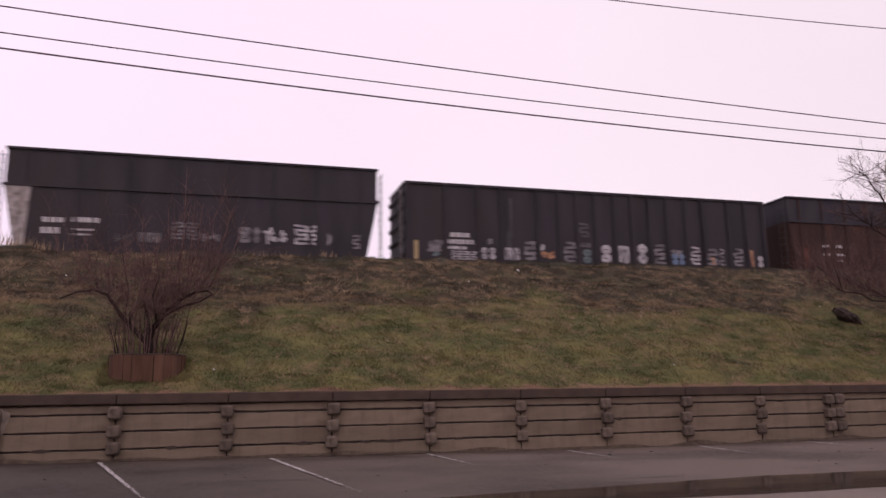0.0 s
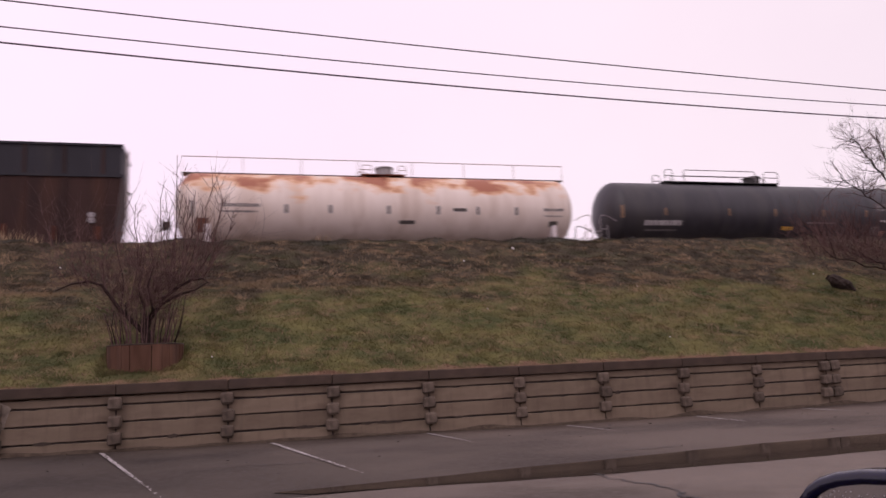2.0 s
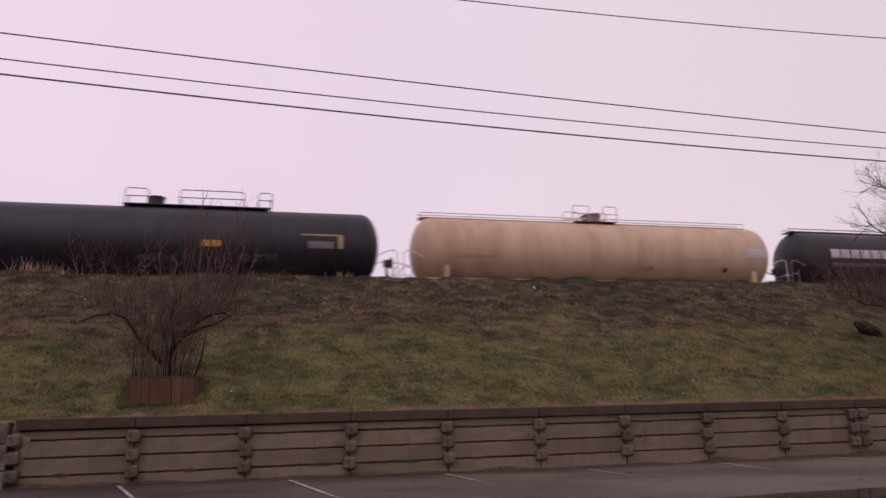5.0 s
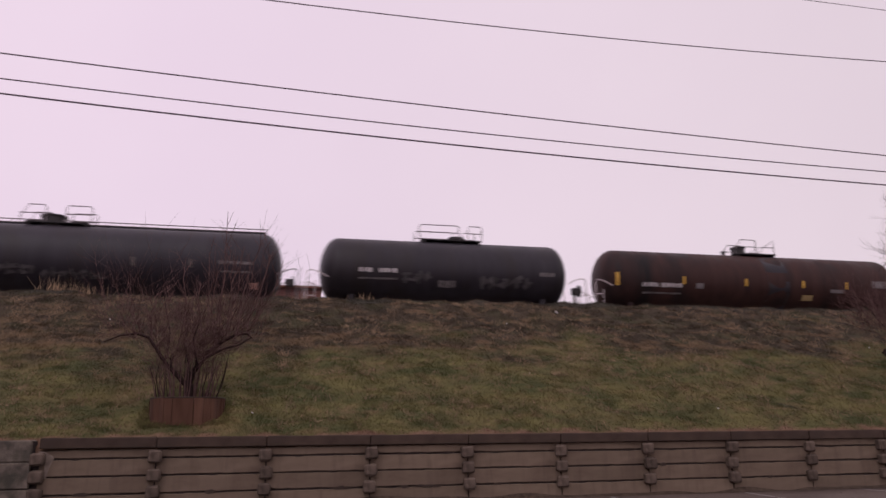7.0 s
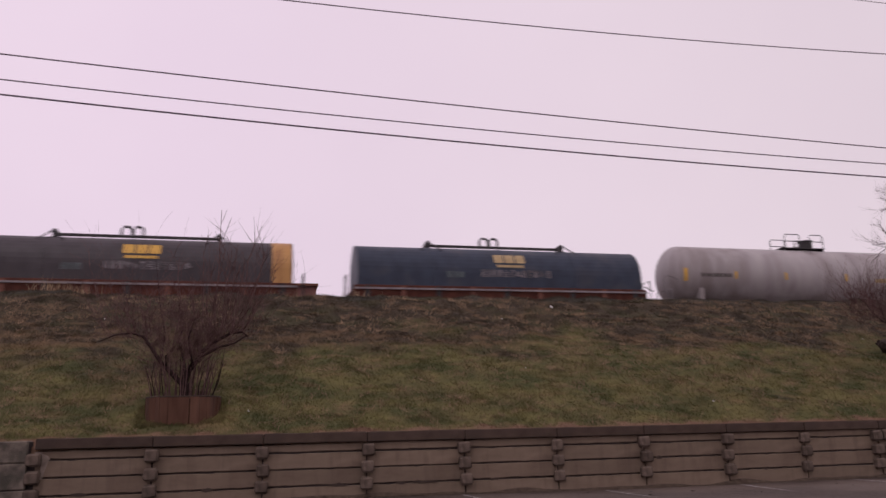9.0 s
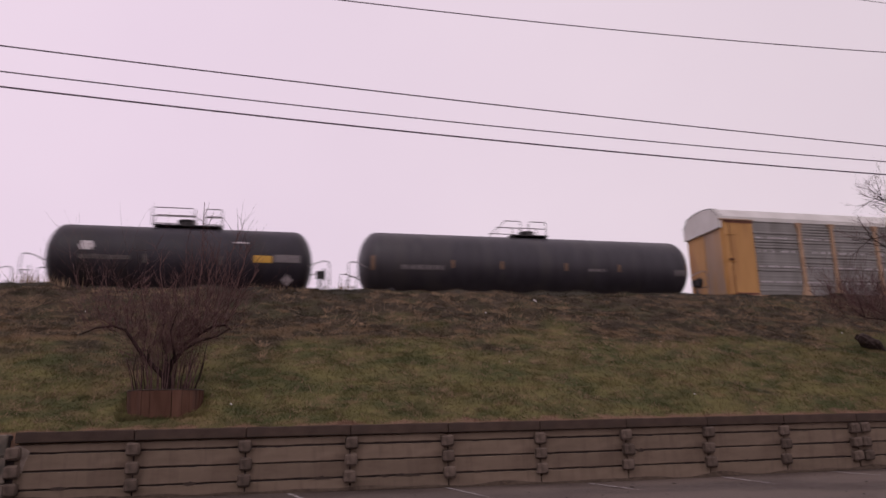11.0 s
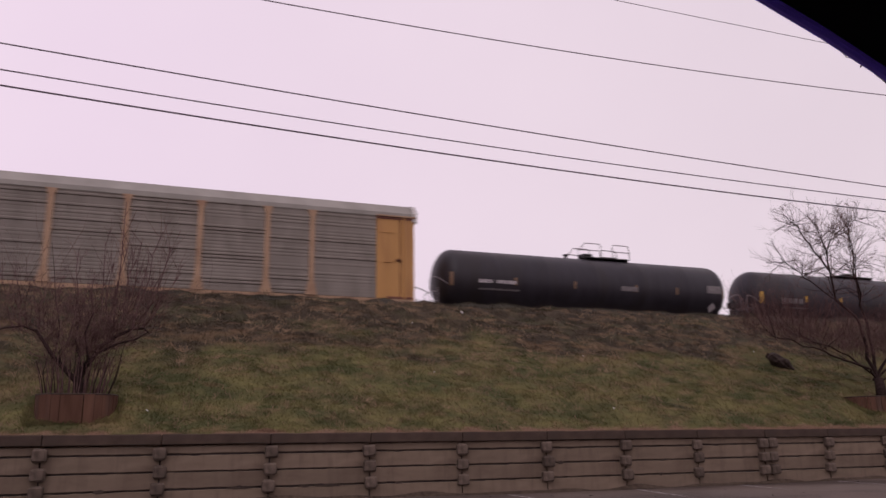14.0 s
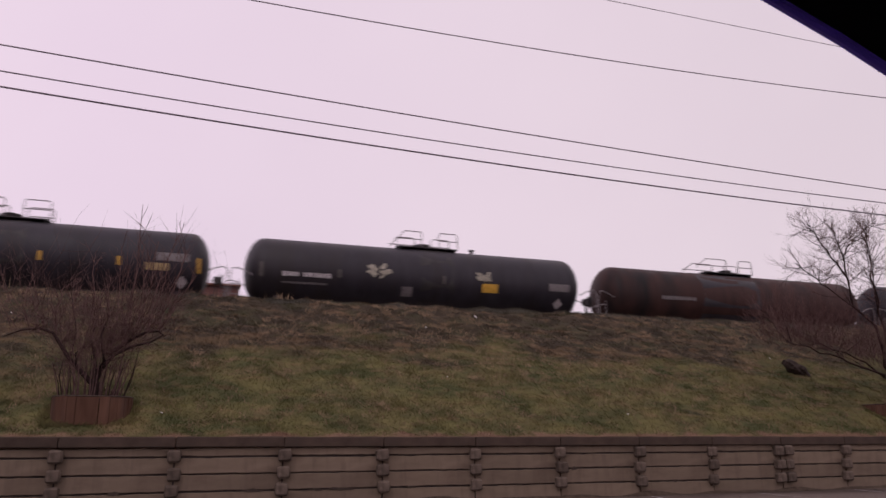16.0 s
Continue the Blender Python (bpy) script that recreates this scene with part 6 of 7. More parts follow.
    add(S=261.23, L=16.6, R=1.5, cz=2.97, paint="lighter_tank", label="long black tank car with dull orange strips", dome=8.3, dome_h=0.25, deck=(7.3, 9.2), rails=[(6.6, 7.8, "slope"), (8.2, 9.1, "box")], rail_h=0.8,
        stripes=(0.45, 4.1, 6.45, 9.65, 12.4, 16.1), stripe_paint="mark_dull", fine_bars=[(1.7, 3.7, 2.5, 2.72), (10.8, 11.7, 2.6, 2.75), (15.4, 16.3, 2.5, 2.8)])
    put(autorack("grey louvred auto rack car with yellow posts and striped plate", 27.5, (4.65, 6.65, 9.45, 12.3, 15.1, 17.95, 20.75, 22.7), (1.9, 25.5), "stripes", 31), 279.43)
    put(autorack("grey louvred auto rack car with yellow posts and shield plate", 27.55, (4.65, 6.7, 9.45, 12.3, 15.15, 18.05, 20.85, 22.8), (1.95, 25.75), "shield", 32), 308.2)
    add(S=337.21, L=16.55, R=1.5, cz=2.95, paint="black_tank", label="long black tank car with dull gold strips", dome=8.5, dome_h=0.2, deck=(8.0, 10.8), rails=[(7.7, 9.1, "slope"), (9.8, 10.8, "box")], rail_h=0.86, valves=(7.4,),
        stripes=(0.45, 3.7, 6.95, 10.5, 13.0, 16.0), stripe_paint="mark_dull", bars=[(1.8, 2.5, 2.62, 2.8), (2.7, 3.7, 2.62, 2.8)], fine_bars=[(1.8, 3.9, 2.3, 2.4)],
        plates=(("mark_grey", 9.6, 10.6, 2.62, 2.85), ("mark_grey", 14.9, 16.0, 2.75, 3.15)), diamonds=((15.3, 2.05),))
    add(S=355.41, L=16.12, R=1.5, cz=2.93, paint="black_tank", label="long black tank car with bright yellow strips", dome=8.2, dome_h=0.2, deck=(6.5, 9.7), rails=[(6.4, 8.0, "slope"), (8.7, 9.7, "box")], rail_h=0.9, valves=(5.3,),
        stripes=(0.45, 3.45, 5.95, 9.6, 12.5, 15.6), fine_bars=[(1.7, 3.3, 2.45, 2.75), (1.9, 3.6, 2.2, 2.28)], spill=(7.6, 9.0),
        plates=(("mark_grey", 13.9, 15.2, 2.85, 3.2), ("mark_gold", 13.5, 14.4, 2.45, 2.75)), diamonds=((14.95, 2.05),))
    add(S=372.98, L=16.31, R=1.5, cz=2.98, paint="black_tank", label="black tank car with pale and yellow painted patches", spill=(7.8, 9.4), dome=8.3, dome_h=0.2, deck=(6.9, 9.9), rails=[(6.8, 8.1, "slope"), (8.95, 9.9, "box")], rail_h=0.88, valves=(10.9,),
        stripes=(0.6, 4.0, 8.9), stripe_paint="mark_dark", bars=[(1.5, 2.2, 2.55, 2.75), (2.4, 3.6, 2.55, 2.75)], fine_bars=[(1.5, 3.5, 2.25, 2.35)],
        spray=(("mark_cream", 5.2, 6.4, 2.6, 3.5), ("mark_cream", 10.5, 11.5, 2.75, 3.45)), plates=(("mark_yellow", 10.8, 11.6, 2.35, 2.75), ("mark_grey", 6.9, 7.4, 2.0, 2.4), ("mark_grey", 14.3, 15.4, 2.6, 2.95)), diamonds=((14.85, 2.05),))
    add(S=390.71, L=16.6, R=1.5, cz=2.86, paint="brown_tank", label="dull red-brown tank car with a dark spill below its dome", spill=(5.6, 9.2), dome=8.2, dome_h=0.2, deck=(6.4, 9.6), rails=[(5.9, 7.9, "slope"), (8.7, 9.6, "box")], rail_h=0.86, fine_bars=[(3.0, 5.1, 2.55, 2.75)], fine_paint="mark_grey")
    add(S=408.95, L=16.6, R=1.5, cz=2.9, paint="black_tank", label="black tank car at the back of the view", dome=8.4, dome_h=0.2, deck=(5.9, 9.6), rails=[(5.9, 7.0, "box"), (8.3, 9.4, "box")], rail_h=0.8)


# ---------------------------------------------------------------- planters and bare trees
def planter(x, y, w, depth, h):
    """A tub of upright staves with a bowed front, slightly flared, filled with soil; y is its front."""
    z = float(bank_z(x, y)) - 0.03
    tub = thing("planter", "weathered brown wooden stave planter with a bowed front", "planter", "planters on the bank")
    tub.matrix_basis = pose(x, y, z)
    rnd = random.Random(int(x * 7))
    ry = depth / 2
    n = round(4.2 * (w + ry) / 0.25 / 1.15)
    def rim_at(t, e=0.0):
        c, q = math.cos(t), math.sin(t)
        return (math.copysign(abs(c) ** 0.6, c) * (w + e), ry + math.copysign(abs(q) ** 0.75, q) * (ry + e))
    cuts = [2 * math.pi * (k + rnd.uniform(-0.16, 0.16)) / n for k in range(n)]
    cuts.append(cuts[0] + 2 * math.pi)
    for a, b in zip(cuts, cuts[1:]):
        o = rnd.uniform(-0.012, 0.01)
        top = h + rnd.uniform(-0.014, 0.01)
        bm = bmesh.new()
        rows = []
        for t in (a + 0.006, (a + b) / 2, b - 0.006):
            rows.append([bm.verts.new((*rim_at(t, o + e), zz)) for e, zz in ((-0.03, -0.9), (0.0, top), (-0.045, top), (-0.075, -0.9))])
        for p, q in zip(rows, rows[1:]):
            for k in range(3):
                bm.faces.new((p[k], q[k], q[k + 1], p[k + 1]))
        bm.faces.new(rows[0])
        bm.faces.new(rows[-1][::-1])
        bmesh.ops.recalc_face_normals(bm, faces=bm.faces[:])
        part("stave", bm, "wood", tub)
    turn = [2 * math.pi * k / 40 for k in range(41)]
    part("rim", tubes([(*rim_at(t, -0.01), h) for t in turn], r=0.02, seg=5), "soil", tub)
    bm = bmesh.new()
    bm.faces.new([bm.verts.new((*rim_at(t, -0.03), h - 0.07)) for t in turn[:-1]])
    part("soil", bm, "soil", tub)
    return z + h


def grow(rnd, limbs, twigs, p, d, length, r, level, most, droop, upward, thin, wig=0.17):
    """Adds a branch and its children; thick ones go to limbs, thin ones to twigs."""
    pts = [p.copy()]
    n = 5 if level < 2 else 4
    dd = d.copy()
    for i in range(n):
        dd = (dd + Vector((rnd.gauss(0, wig), rnd.gauss(0, wig), rnd.gauss(0, wig * 0.8) + upward - droop * i / n))).normalized()
        pts.append(pts[-1] + dd * length / n)
    tube(limbs if level < thin else twigs, pts, r, 7 if level < 2 else 4 if level < thin else 3, r * (0.5 if level < most else 0.35), caps=False)
    if level >= most:
        return
    kids = rnd.randint(3, 4) if level < thin else rnd.randint(3, 5)
    for k in range(kids):
        f = rnd.uniform(0.25, 1.0)
        i = min(n - 1, int(f * n))
        base = pts[i].lerp(pts[i + 1], f * n - i)
        side = Vector((rnd.gauss(0, 1), rnd.gauss(0, 1), rnd.gauss(0.25, 0.7))).normalized()
        nd = (dd * 0.85 + side * rnd.uniform(0.55, 1.0)).normalized()
        grow(rnd, limbs, twigs, base, nd, length * rnd.uniform(0.48, 0.75), max(r * (1 - 0.55 * f) * 0.62, 0.0036), level + 1, most, droop, upward, thin, wig)


def haze(rnd, limbs, twigs, n, xs, ys, low, tall, spread):
    """Fine upright shoots spread over a crown whose underside is at low(x)."""
    for k in range(n):
        x = rnd.uniform(*xs)
        b = Vector((x, rnd.uniform(*ys), low(x) + rnd.uniform(0, 0.9) * rnd.random()))
        d = Vector((spread * x * 0.25 + rnd.gauss(0, 0.4), rnd.gauss(0, 0.4), rnd.uniform(0.4, 1.1))).normalized()
        grow(rnd, limbs, twigs, b, d, tall * rnd.uniform(0.4, 1.1), 0.0056, 3, 4, 0.0, 0.05, 2, 0.15)


def bush_tree(x, y, z):
    """A many-stemmed bare shrub that stands in the first planter."""
    rnd = random.Random(41)
    tree = thing("shrub", "bare leafless shrub with dense purple-brown twigs in a planter", "shrub")
    tree.matrix_basis = pose(x, y, z)
    limbs, twigs = bmesh.new(), bmesh.new()
    tube(limbs, [(0, 0, -0.1), (0.02, 0, 0.25), (0.04, 0, 0.5)], 0.14, 9, 0.1)
    def limb(pts, r0, r1, kids, ln, rise=0.0):
        pts = [Vector(p) for p in pts]
        tube(limbs, pts, r0 * 1.2, 7, r1, caps=False)
        for k in range(int(kids * (1.0 if rise else 1.35))):
            f = rnd.uniform(0.2, 0.93) * (len(pts) - 1)
            i = min(len(pts) - 2, int(f))
            b = pts[i].lerp(pts[i + 1], f - i)
            d = Vector((rnd.gauss(0, 0.75), rnd.gauss(0, 0.7), rnd.uniform(-0.1, 0.9) + rise)).normalized()
            grow(rnd, limbs, twigs, b, d, ln * rnd.uniform(0.5, 1.05), 0.0095 * (1 - 0.5 * f / (len(pts) - 1)), 2, 4, 0.0, 0.05 + 0.06 * rise, 2, 0.13)
    limb([(0.0, 0, 0.4), (-0.3, 0, 0.72), (-0.62, -0.1, 1.05), (-0.85, -0.1, 1.4), (-1.05, -0.1, 1.68), (-1.35, -0.12, 1.78), (-1.75, -0.15, 1.72), (-2.15, -0.1, 1.55)], 0.06, 0.012, 26, 0.95)
    limb([(-0.45, -0.05, 0.9), (-0.5, 0.1, 1.2), (-0.35, 0.15, 1.42)], 0.03, 0.016, 8, 0.8)
    limb([(0.03, 0, 0.45), (0.12, 0, 0.85), (0.4, 0.1, 1.3), (0.8, 0.1, 1.62), (1.15, 0.1, 1.82), (1.45, 0.1, 1.85), (1.6, 0.1, 1.72)], 0.065, 0.016, 28, 1.0)
    limb([(0.1, 0, 0.75), (0.4, -0.1, 1.15), (0.85, -0.2, 1.4), (1.25, -0.2, 1.5), (1.55, -0.2, 1.7)], 0.045, 0.014, 18, 0.9)
    limb([(0.0, 0, 0.45), (-0.02, 0.25, 1.0), (-0.2, 0.4, 1.6), (-0.1, 0.5, 2.2)], 0.04, 0.012, 22, 0.9)
    limb([(0.0, 0, 0.45), (0.2, -0.3, 1.0), (0.1, -0.5, 1.6), (0.25, -0.6, 2.1)], 0.035, 0.012, 22, 0.9)
    limb([(-0.6, 0, 1.0), (-0.55, 0.2, 1.8), (-0.75, 0.3, 2.7), (-0.84, 0.3, 3.4), (-0.95, 0.3, 4.05)], 0.013, 0.004, 7, 0.4, 0.6)
    # long stems that fan out above the rest
    for x0, z0, x1, z1, kids in ((0.55, 1.45, 0.5, 3.6, 8), (0.7, 1.55, 0.78, 5.3, 9), (0.9, 1.7, 1.25, 4.3, 10), (1.1, 1.8, 1.75, 4.5, 10), (1.3, 1.84, 2.2, 4.6, 8), (1.4, 1.84, 2.3, 3.4, 10), (0.3, 1.2, 0.15, 3.3, 10), (-0.2, 1.5, -0.3, 3.9, 9), (1.0, 1.75, 0.95, 3.9, 9),
                                 (0.6, 1.5, 0.85, 4.2, 9), (0.8, 1.6, 1.1, 3.7, 9), (1.2, 1.8, 1.45, 3.9, 9), (1.35, 1.84, 1.95, 4.1, 9), (0.45, 1.35, 0.3, 4.1, 8), (0.1, 1.3, -0.05, 2.9, 9), (-0.9, 1.5, -1.1, 3.0, 9), (-1.3, 1.78, -1.6, 2.7, 9)):
        pts = [(x0 + (x1 - x0) * f + rnd.gauss(0, 0.045), 0.1 + rnd.gauss(0, 0.08), z0 + (z1 - z0) * f) for f in (0, 0.25, 0.5, 0.75, 1)]
        pts = [Vector(p) for p in pts]
        tube(twigs, pts, 0.021, 5, 0.007, caps=False)
        for k in range(kids):
            f = rnd.uniform(0.8, 3.9)
            b = pts[int(f)].lerp(pts[int(f) + 1], f - int(f))
            d = Vector((rnd.choice((-1, 1)) * rnd.uniform(0.2, 0.75), rnd.gauss(0, 0.4), 1)).normalized()
            grow(rnd, limbs, twigs, b, d, rnd.uniform(0.35, 0.95), 0.0085, 3, 4 if rnd.random() < 0.4 else 3, 0.0, 0.03, 2, 0.1)
    haze(rnd, limbs, twigs, 100, (-2.2, 1.9), (-0.8, 0.8), lambda x: 1.15 + 0.32 * abs(x + 0.2), 2.0, 0.25)
    # straight suckers round the base
    for k in range(54):
        a = rnd.uniform(0, 2 * math.pi)
        rr = rnd.uniform(0.15, 0.78)
        b = Vector((rr * math.cos(a), 0.7 * rr * math.sin(a), -0.05))
        t = b + Vector((math.cos(a) * rnd.uniform(0.0, 0.38) + 0.05, math.sin(a) * rnd.uniform(0, 0.3), rnd.uniform(0.8, 1.7)))
        m = b.lerp(t, 0.5) + Vector((rnd.gauss(0, 0.07), rnd.gauss(0, 0.07), 0))
        tube(limbs if k % 4 == 1 else twigs, [b, m, t], 0.018, 4, 0.006, caps=False)
        for q in range(2):
            grow(rnd, limbs, twigs, m.lerp(t, rnd.random()), Vector((rnd.gauss(0, 0.6), rnd.gauss(0, 0.6), 1)).normalized(), rnd.uniform(0.3, 0.75), 0.006, 3, 4, 0, 0.06, 2, 0.11)
    part("trunk", limbs, "bark", tree, smooth=True)
    part("crown", twigs, "twig", tree, "haze of thin purple-brown twigs")


def right_tree(x, y, z):
    """A spreading bare tree with low drooping limbs."""
    rnd = random.Random(77)
    tree = thing("tree", "bare leafless spreading tree with dark twigs in a planter", "tree")
    tree.matrix_basis = pose(x, y, z)
    limbs, twigs = bmesh.new(), bmesh.new()
    tube(limbs, [(0, 0, -0.1), (-0.03, 0, 0.4), (-0.05, 0, 0.8)], 0.2, 10, 0.15)
    def bough(pts, r0, r1, kids, ln, up, start=0.25):
        """A crooked bough through points, set with short knobbly side shoots."""
        pts = [Vector(p) for p in pts]
        fine = []
        for p, q in zip(pts, pts[1:]):
            for f in (0, 0.33, 0.66):
                fine.append(p.lerp(q, f) + Vector((rnd.gauss(0, 0.035), rnd.gauss(0, 0.05), rnd.gauss(0, 0.035))))
        fine.append(pts[-1])
        tube(limbs, fine, r0 * 0.6, 7, r1 * 0.7, caps=False)
        n = len(fine) - 1
        for k in range(int(kids * 0.85)):
            f = rnd.uniform(start, 1.0) * n
            i = min(n - 1, int(f))
            d = ((fine[i + 1] - fine[i]).normalized() * 0.4 + Vector((rnd.gauss(0, 0.95), rnd.gauss(0, 0.6), rnd.gauss(up, 0.6)))).normalized()
            grow(rnd, limbs, twigs, fine[i].lerp(fine[i + 1], f - i), d, ln * rnd.uniform(0.55, 1.5), 0.0125, 2, 4, 0.0, 0.04, 3, 0.16)
    o = (-0.1, 0, 0.7)
    bough([o, (-0.5, 0, 1.1), (-1.6, -0.1, 1.35), (-2.7, -0.1, 1.68), (-3.9, 0, 2.05), (-4.9, 0, 2.25)], 0.09, 0.018, 10, 0.8, 0.3)
    bough([(-0.3, 0, 0.95), (-1.1, 0.3, 1.6), (-2.1, 0.4, 2.05), (-3.3, 0.5, 2.3), (-5.2, 0.5, 3.1)], 0.06, 0.016, 12, 0.9, 0.35)
    bough([o, (-0.35, 0.1, 1.9), (-0.45, 0.1, 2.85), (-1.35, 0.15, 3.65), (-1.5, 0.2, 5.1), (-1.65, 0.2, 6.0), (-1.9, 0.2, 6.7)], 0.12, 0.014, 46, 0.85, 0.3, 0.5)
    bough([(-1.5, 0.2, 4.9), (-2.2, 0.1, 5.5), (-2.75, 0.0, 5.95), (-3.05, 0, 6.35), (-3.3, 0, 6.7)], 0.06, 0.012, 32, 0.75, 0.2, 0.1)
    bough([(-1.2, 0.1, 3.5), (-2.2, 0.5, 4.4), (-2.9, 0.6, 4.9), (-3.5, 0.6, 5.3)], 0.045, 0.012, 30, 0.75, 0.25, 0.1)
    bough([(-1.55, 0.2, 5.6), (-1.2, 0.1, 6.15), (-0.6, 0.1, 6.6), (0.2, 0.1, 7.2)], 0.05, 0.013, 26, 0.7, 0.25, 0.1)
    bough([o, (0.1, 0.3, 2.4), (-0.1, 0.3, 4.0), (0.0, 0.35, 5.4), (-0.05, 0.4, 6.9)], 0.11, 0.014, 40, 0.85, 0.25, 0.4)
    bough([(-0.05, 0.3, 3.6), (-0.8, -0.3, 4.6), (-1.0, -0.5, 5.6), (-1.2, -0.6, 6.8)], 0.05, 0.013, 30, 0.75, 0.25, 0.1)
    bough([o, (0.9, -0.3, 2.3), (1.2, -0.4, 4.4), (1.4, -0.5, 6.6)], 0.1, 0.014, 30, 0.85, 0.25, 0.3)
    bough([o, (1.6, 0.3, 1.8), (3.0, 0.3, 3.0), (4.4, 0.3, 4.5)], 0.08, 0.014, 24, 0.9, 0.25)
    bough([o, (1.8, -0.4, 1.1), (3.4, -0.4, 1.7), (5.0, -0.4, 2.4)], 0.07, 0.014, 18, 0.9, 0.25)
    # thicket of fine shoots under the crown
    haze(rnd, limbs, twigs, 680, (-5.7, 1.5), (-0.9, 0.9), lambda x: 1.35 + 0.17 * abs(x), 1.4, 0.3)
    part("trunk", limbs, "bark", tree, smooth=True)
    part("crown", twigs, "twig", tree, "fine dark bare twigs")


def far_brush(x, y, z, tall, n, seed):
    rnd = random.Random(seed)
    b = thing("brush", "thin bare brush growing beside the railway track", "shrub", "brush beside the track")
    b.matrix_basis = pose(x, y, z)
    limbs, twigs = bmesh.new(), bmesh.new()
    for k in range(n):
        a = rnd.uniform(0, 6.28)
        grow(rnd, limbs, twigs, Vector((rnd.gauss(0, 0.35), rnd.gauss(0, 0.3), -0.1)), Vector((0.35 * math.cos(a), 0.35 * math.sin(a), 1)).normalized(), tall * rnd.uniform(0.45, 0.75), 0.022, 1, 3, 0, 0.06, 2)
    part("stems", limbs, "bark", b)
    part("twigs", twigs, "twig", b)


# ---------------------------------------------------------------- grass
def blades(name, xy, tall, width, lean, mat, label, seed):
    """One triangle a blade, standing on the bank."""
    r = np.random.RandomState(seed)
    n = len(xy)
    z = bank_z(xy[:, 0], xy[:, 1])
    base = np.stack([xy[:, 0], xy[:, 1], z - 0.012], -1)
    a = r.normal(0, 0.5, n)
    w = width * r.uniform(0.6, 1.4, n)
    h = tall * r.uniform(0.45, 1.35, n)
    side = np.stack([np.cos(a) * w, np.sin(a) * w, np.zeros(n)], -1)
    tip = base + np.stack([r.normal(0, lean, n) * h, np.abs(r.normal(0, lean, n)) * h + 0.25 * h, h], -1)
    co = np.stack([base - side, base + side, tip], 1).reshape(-1, 3)
    me = bpy.data.meshes.new(name)
    me.vertices.add(3 * n)
    me.vertices.foreach_set("co", co.ravel())
    me.loops.add(3 * n)
    me.loops.foreach_set("vertex_index", np.arange(3 * n))
    me.polygons.add(n)
    me.polygons.foreach_set("loop_start", np.arange(n) * 3)
    me.update(calc_edges=True)
    me.materials.append(M[mat])
    return tagged(new(name, me), label, kind="stuff")


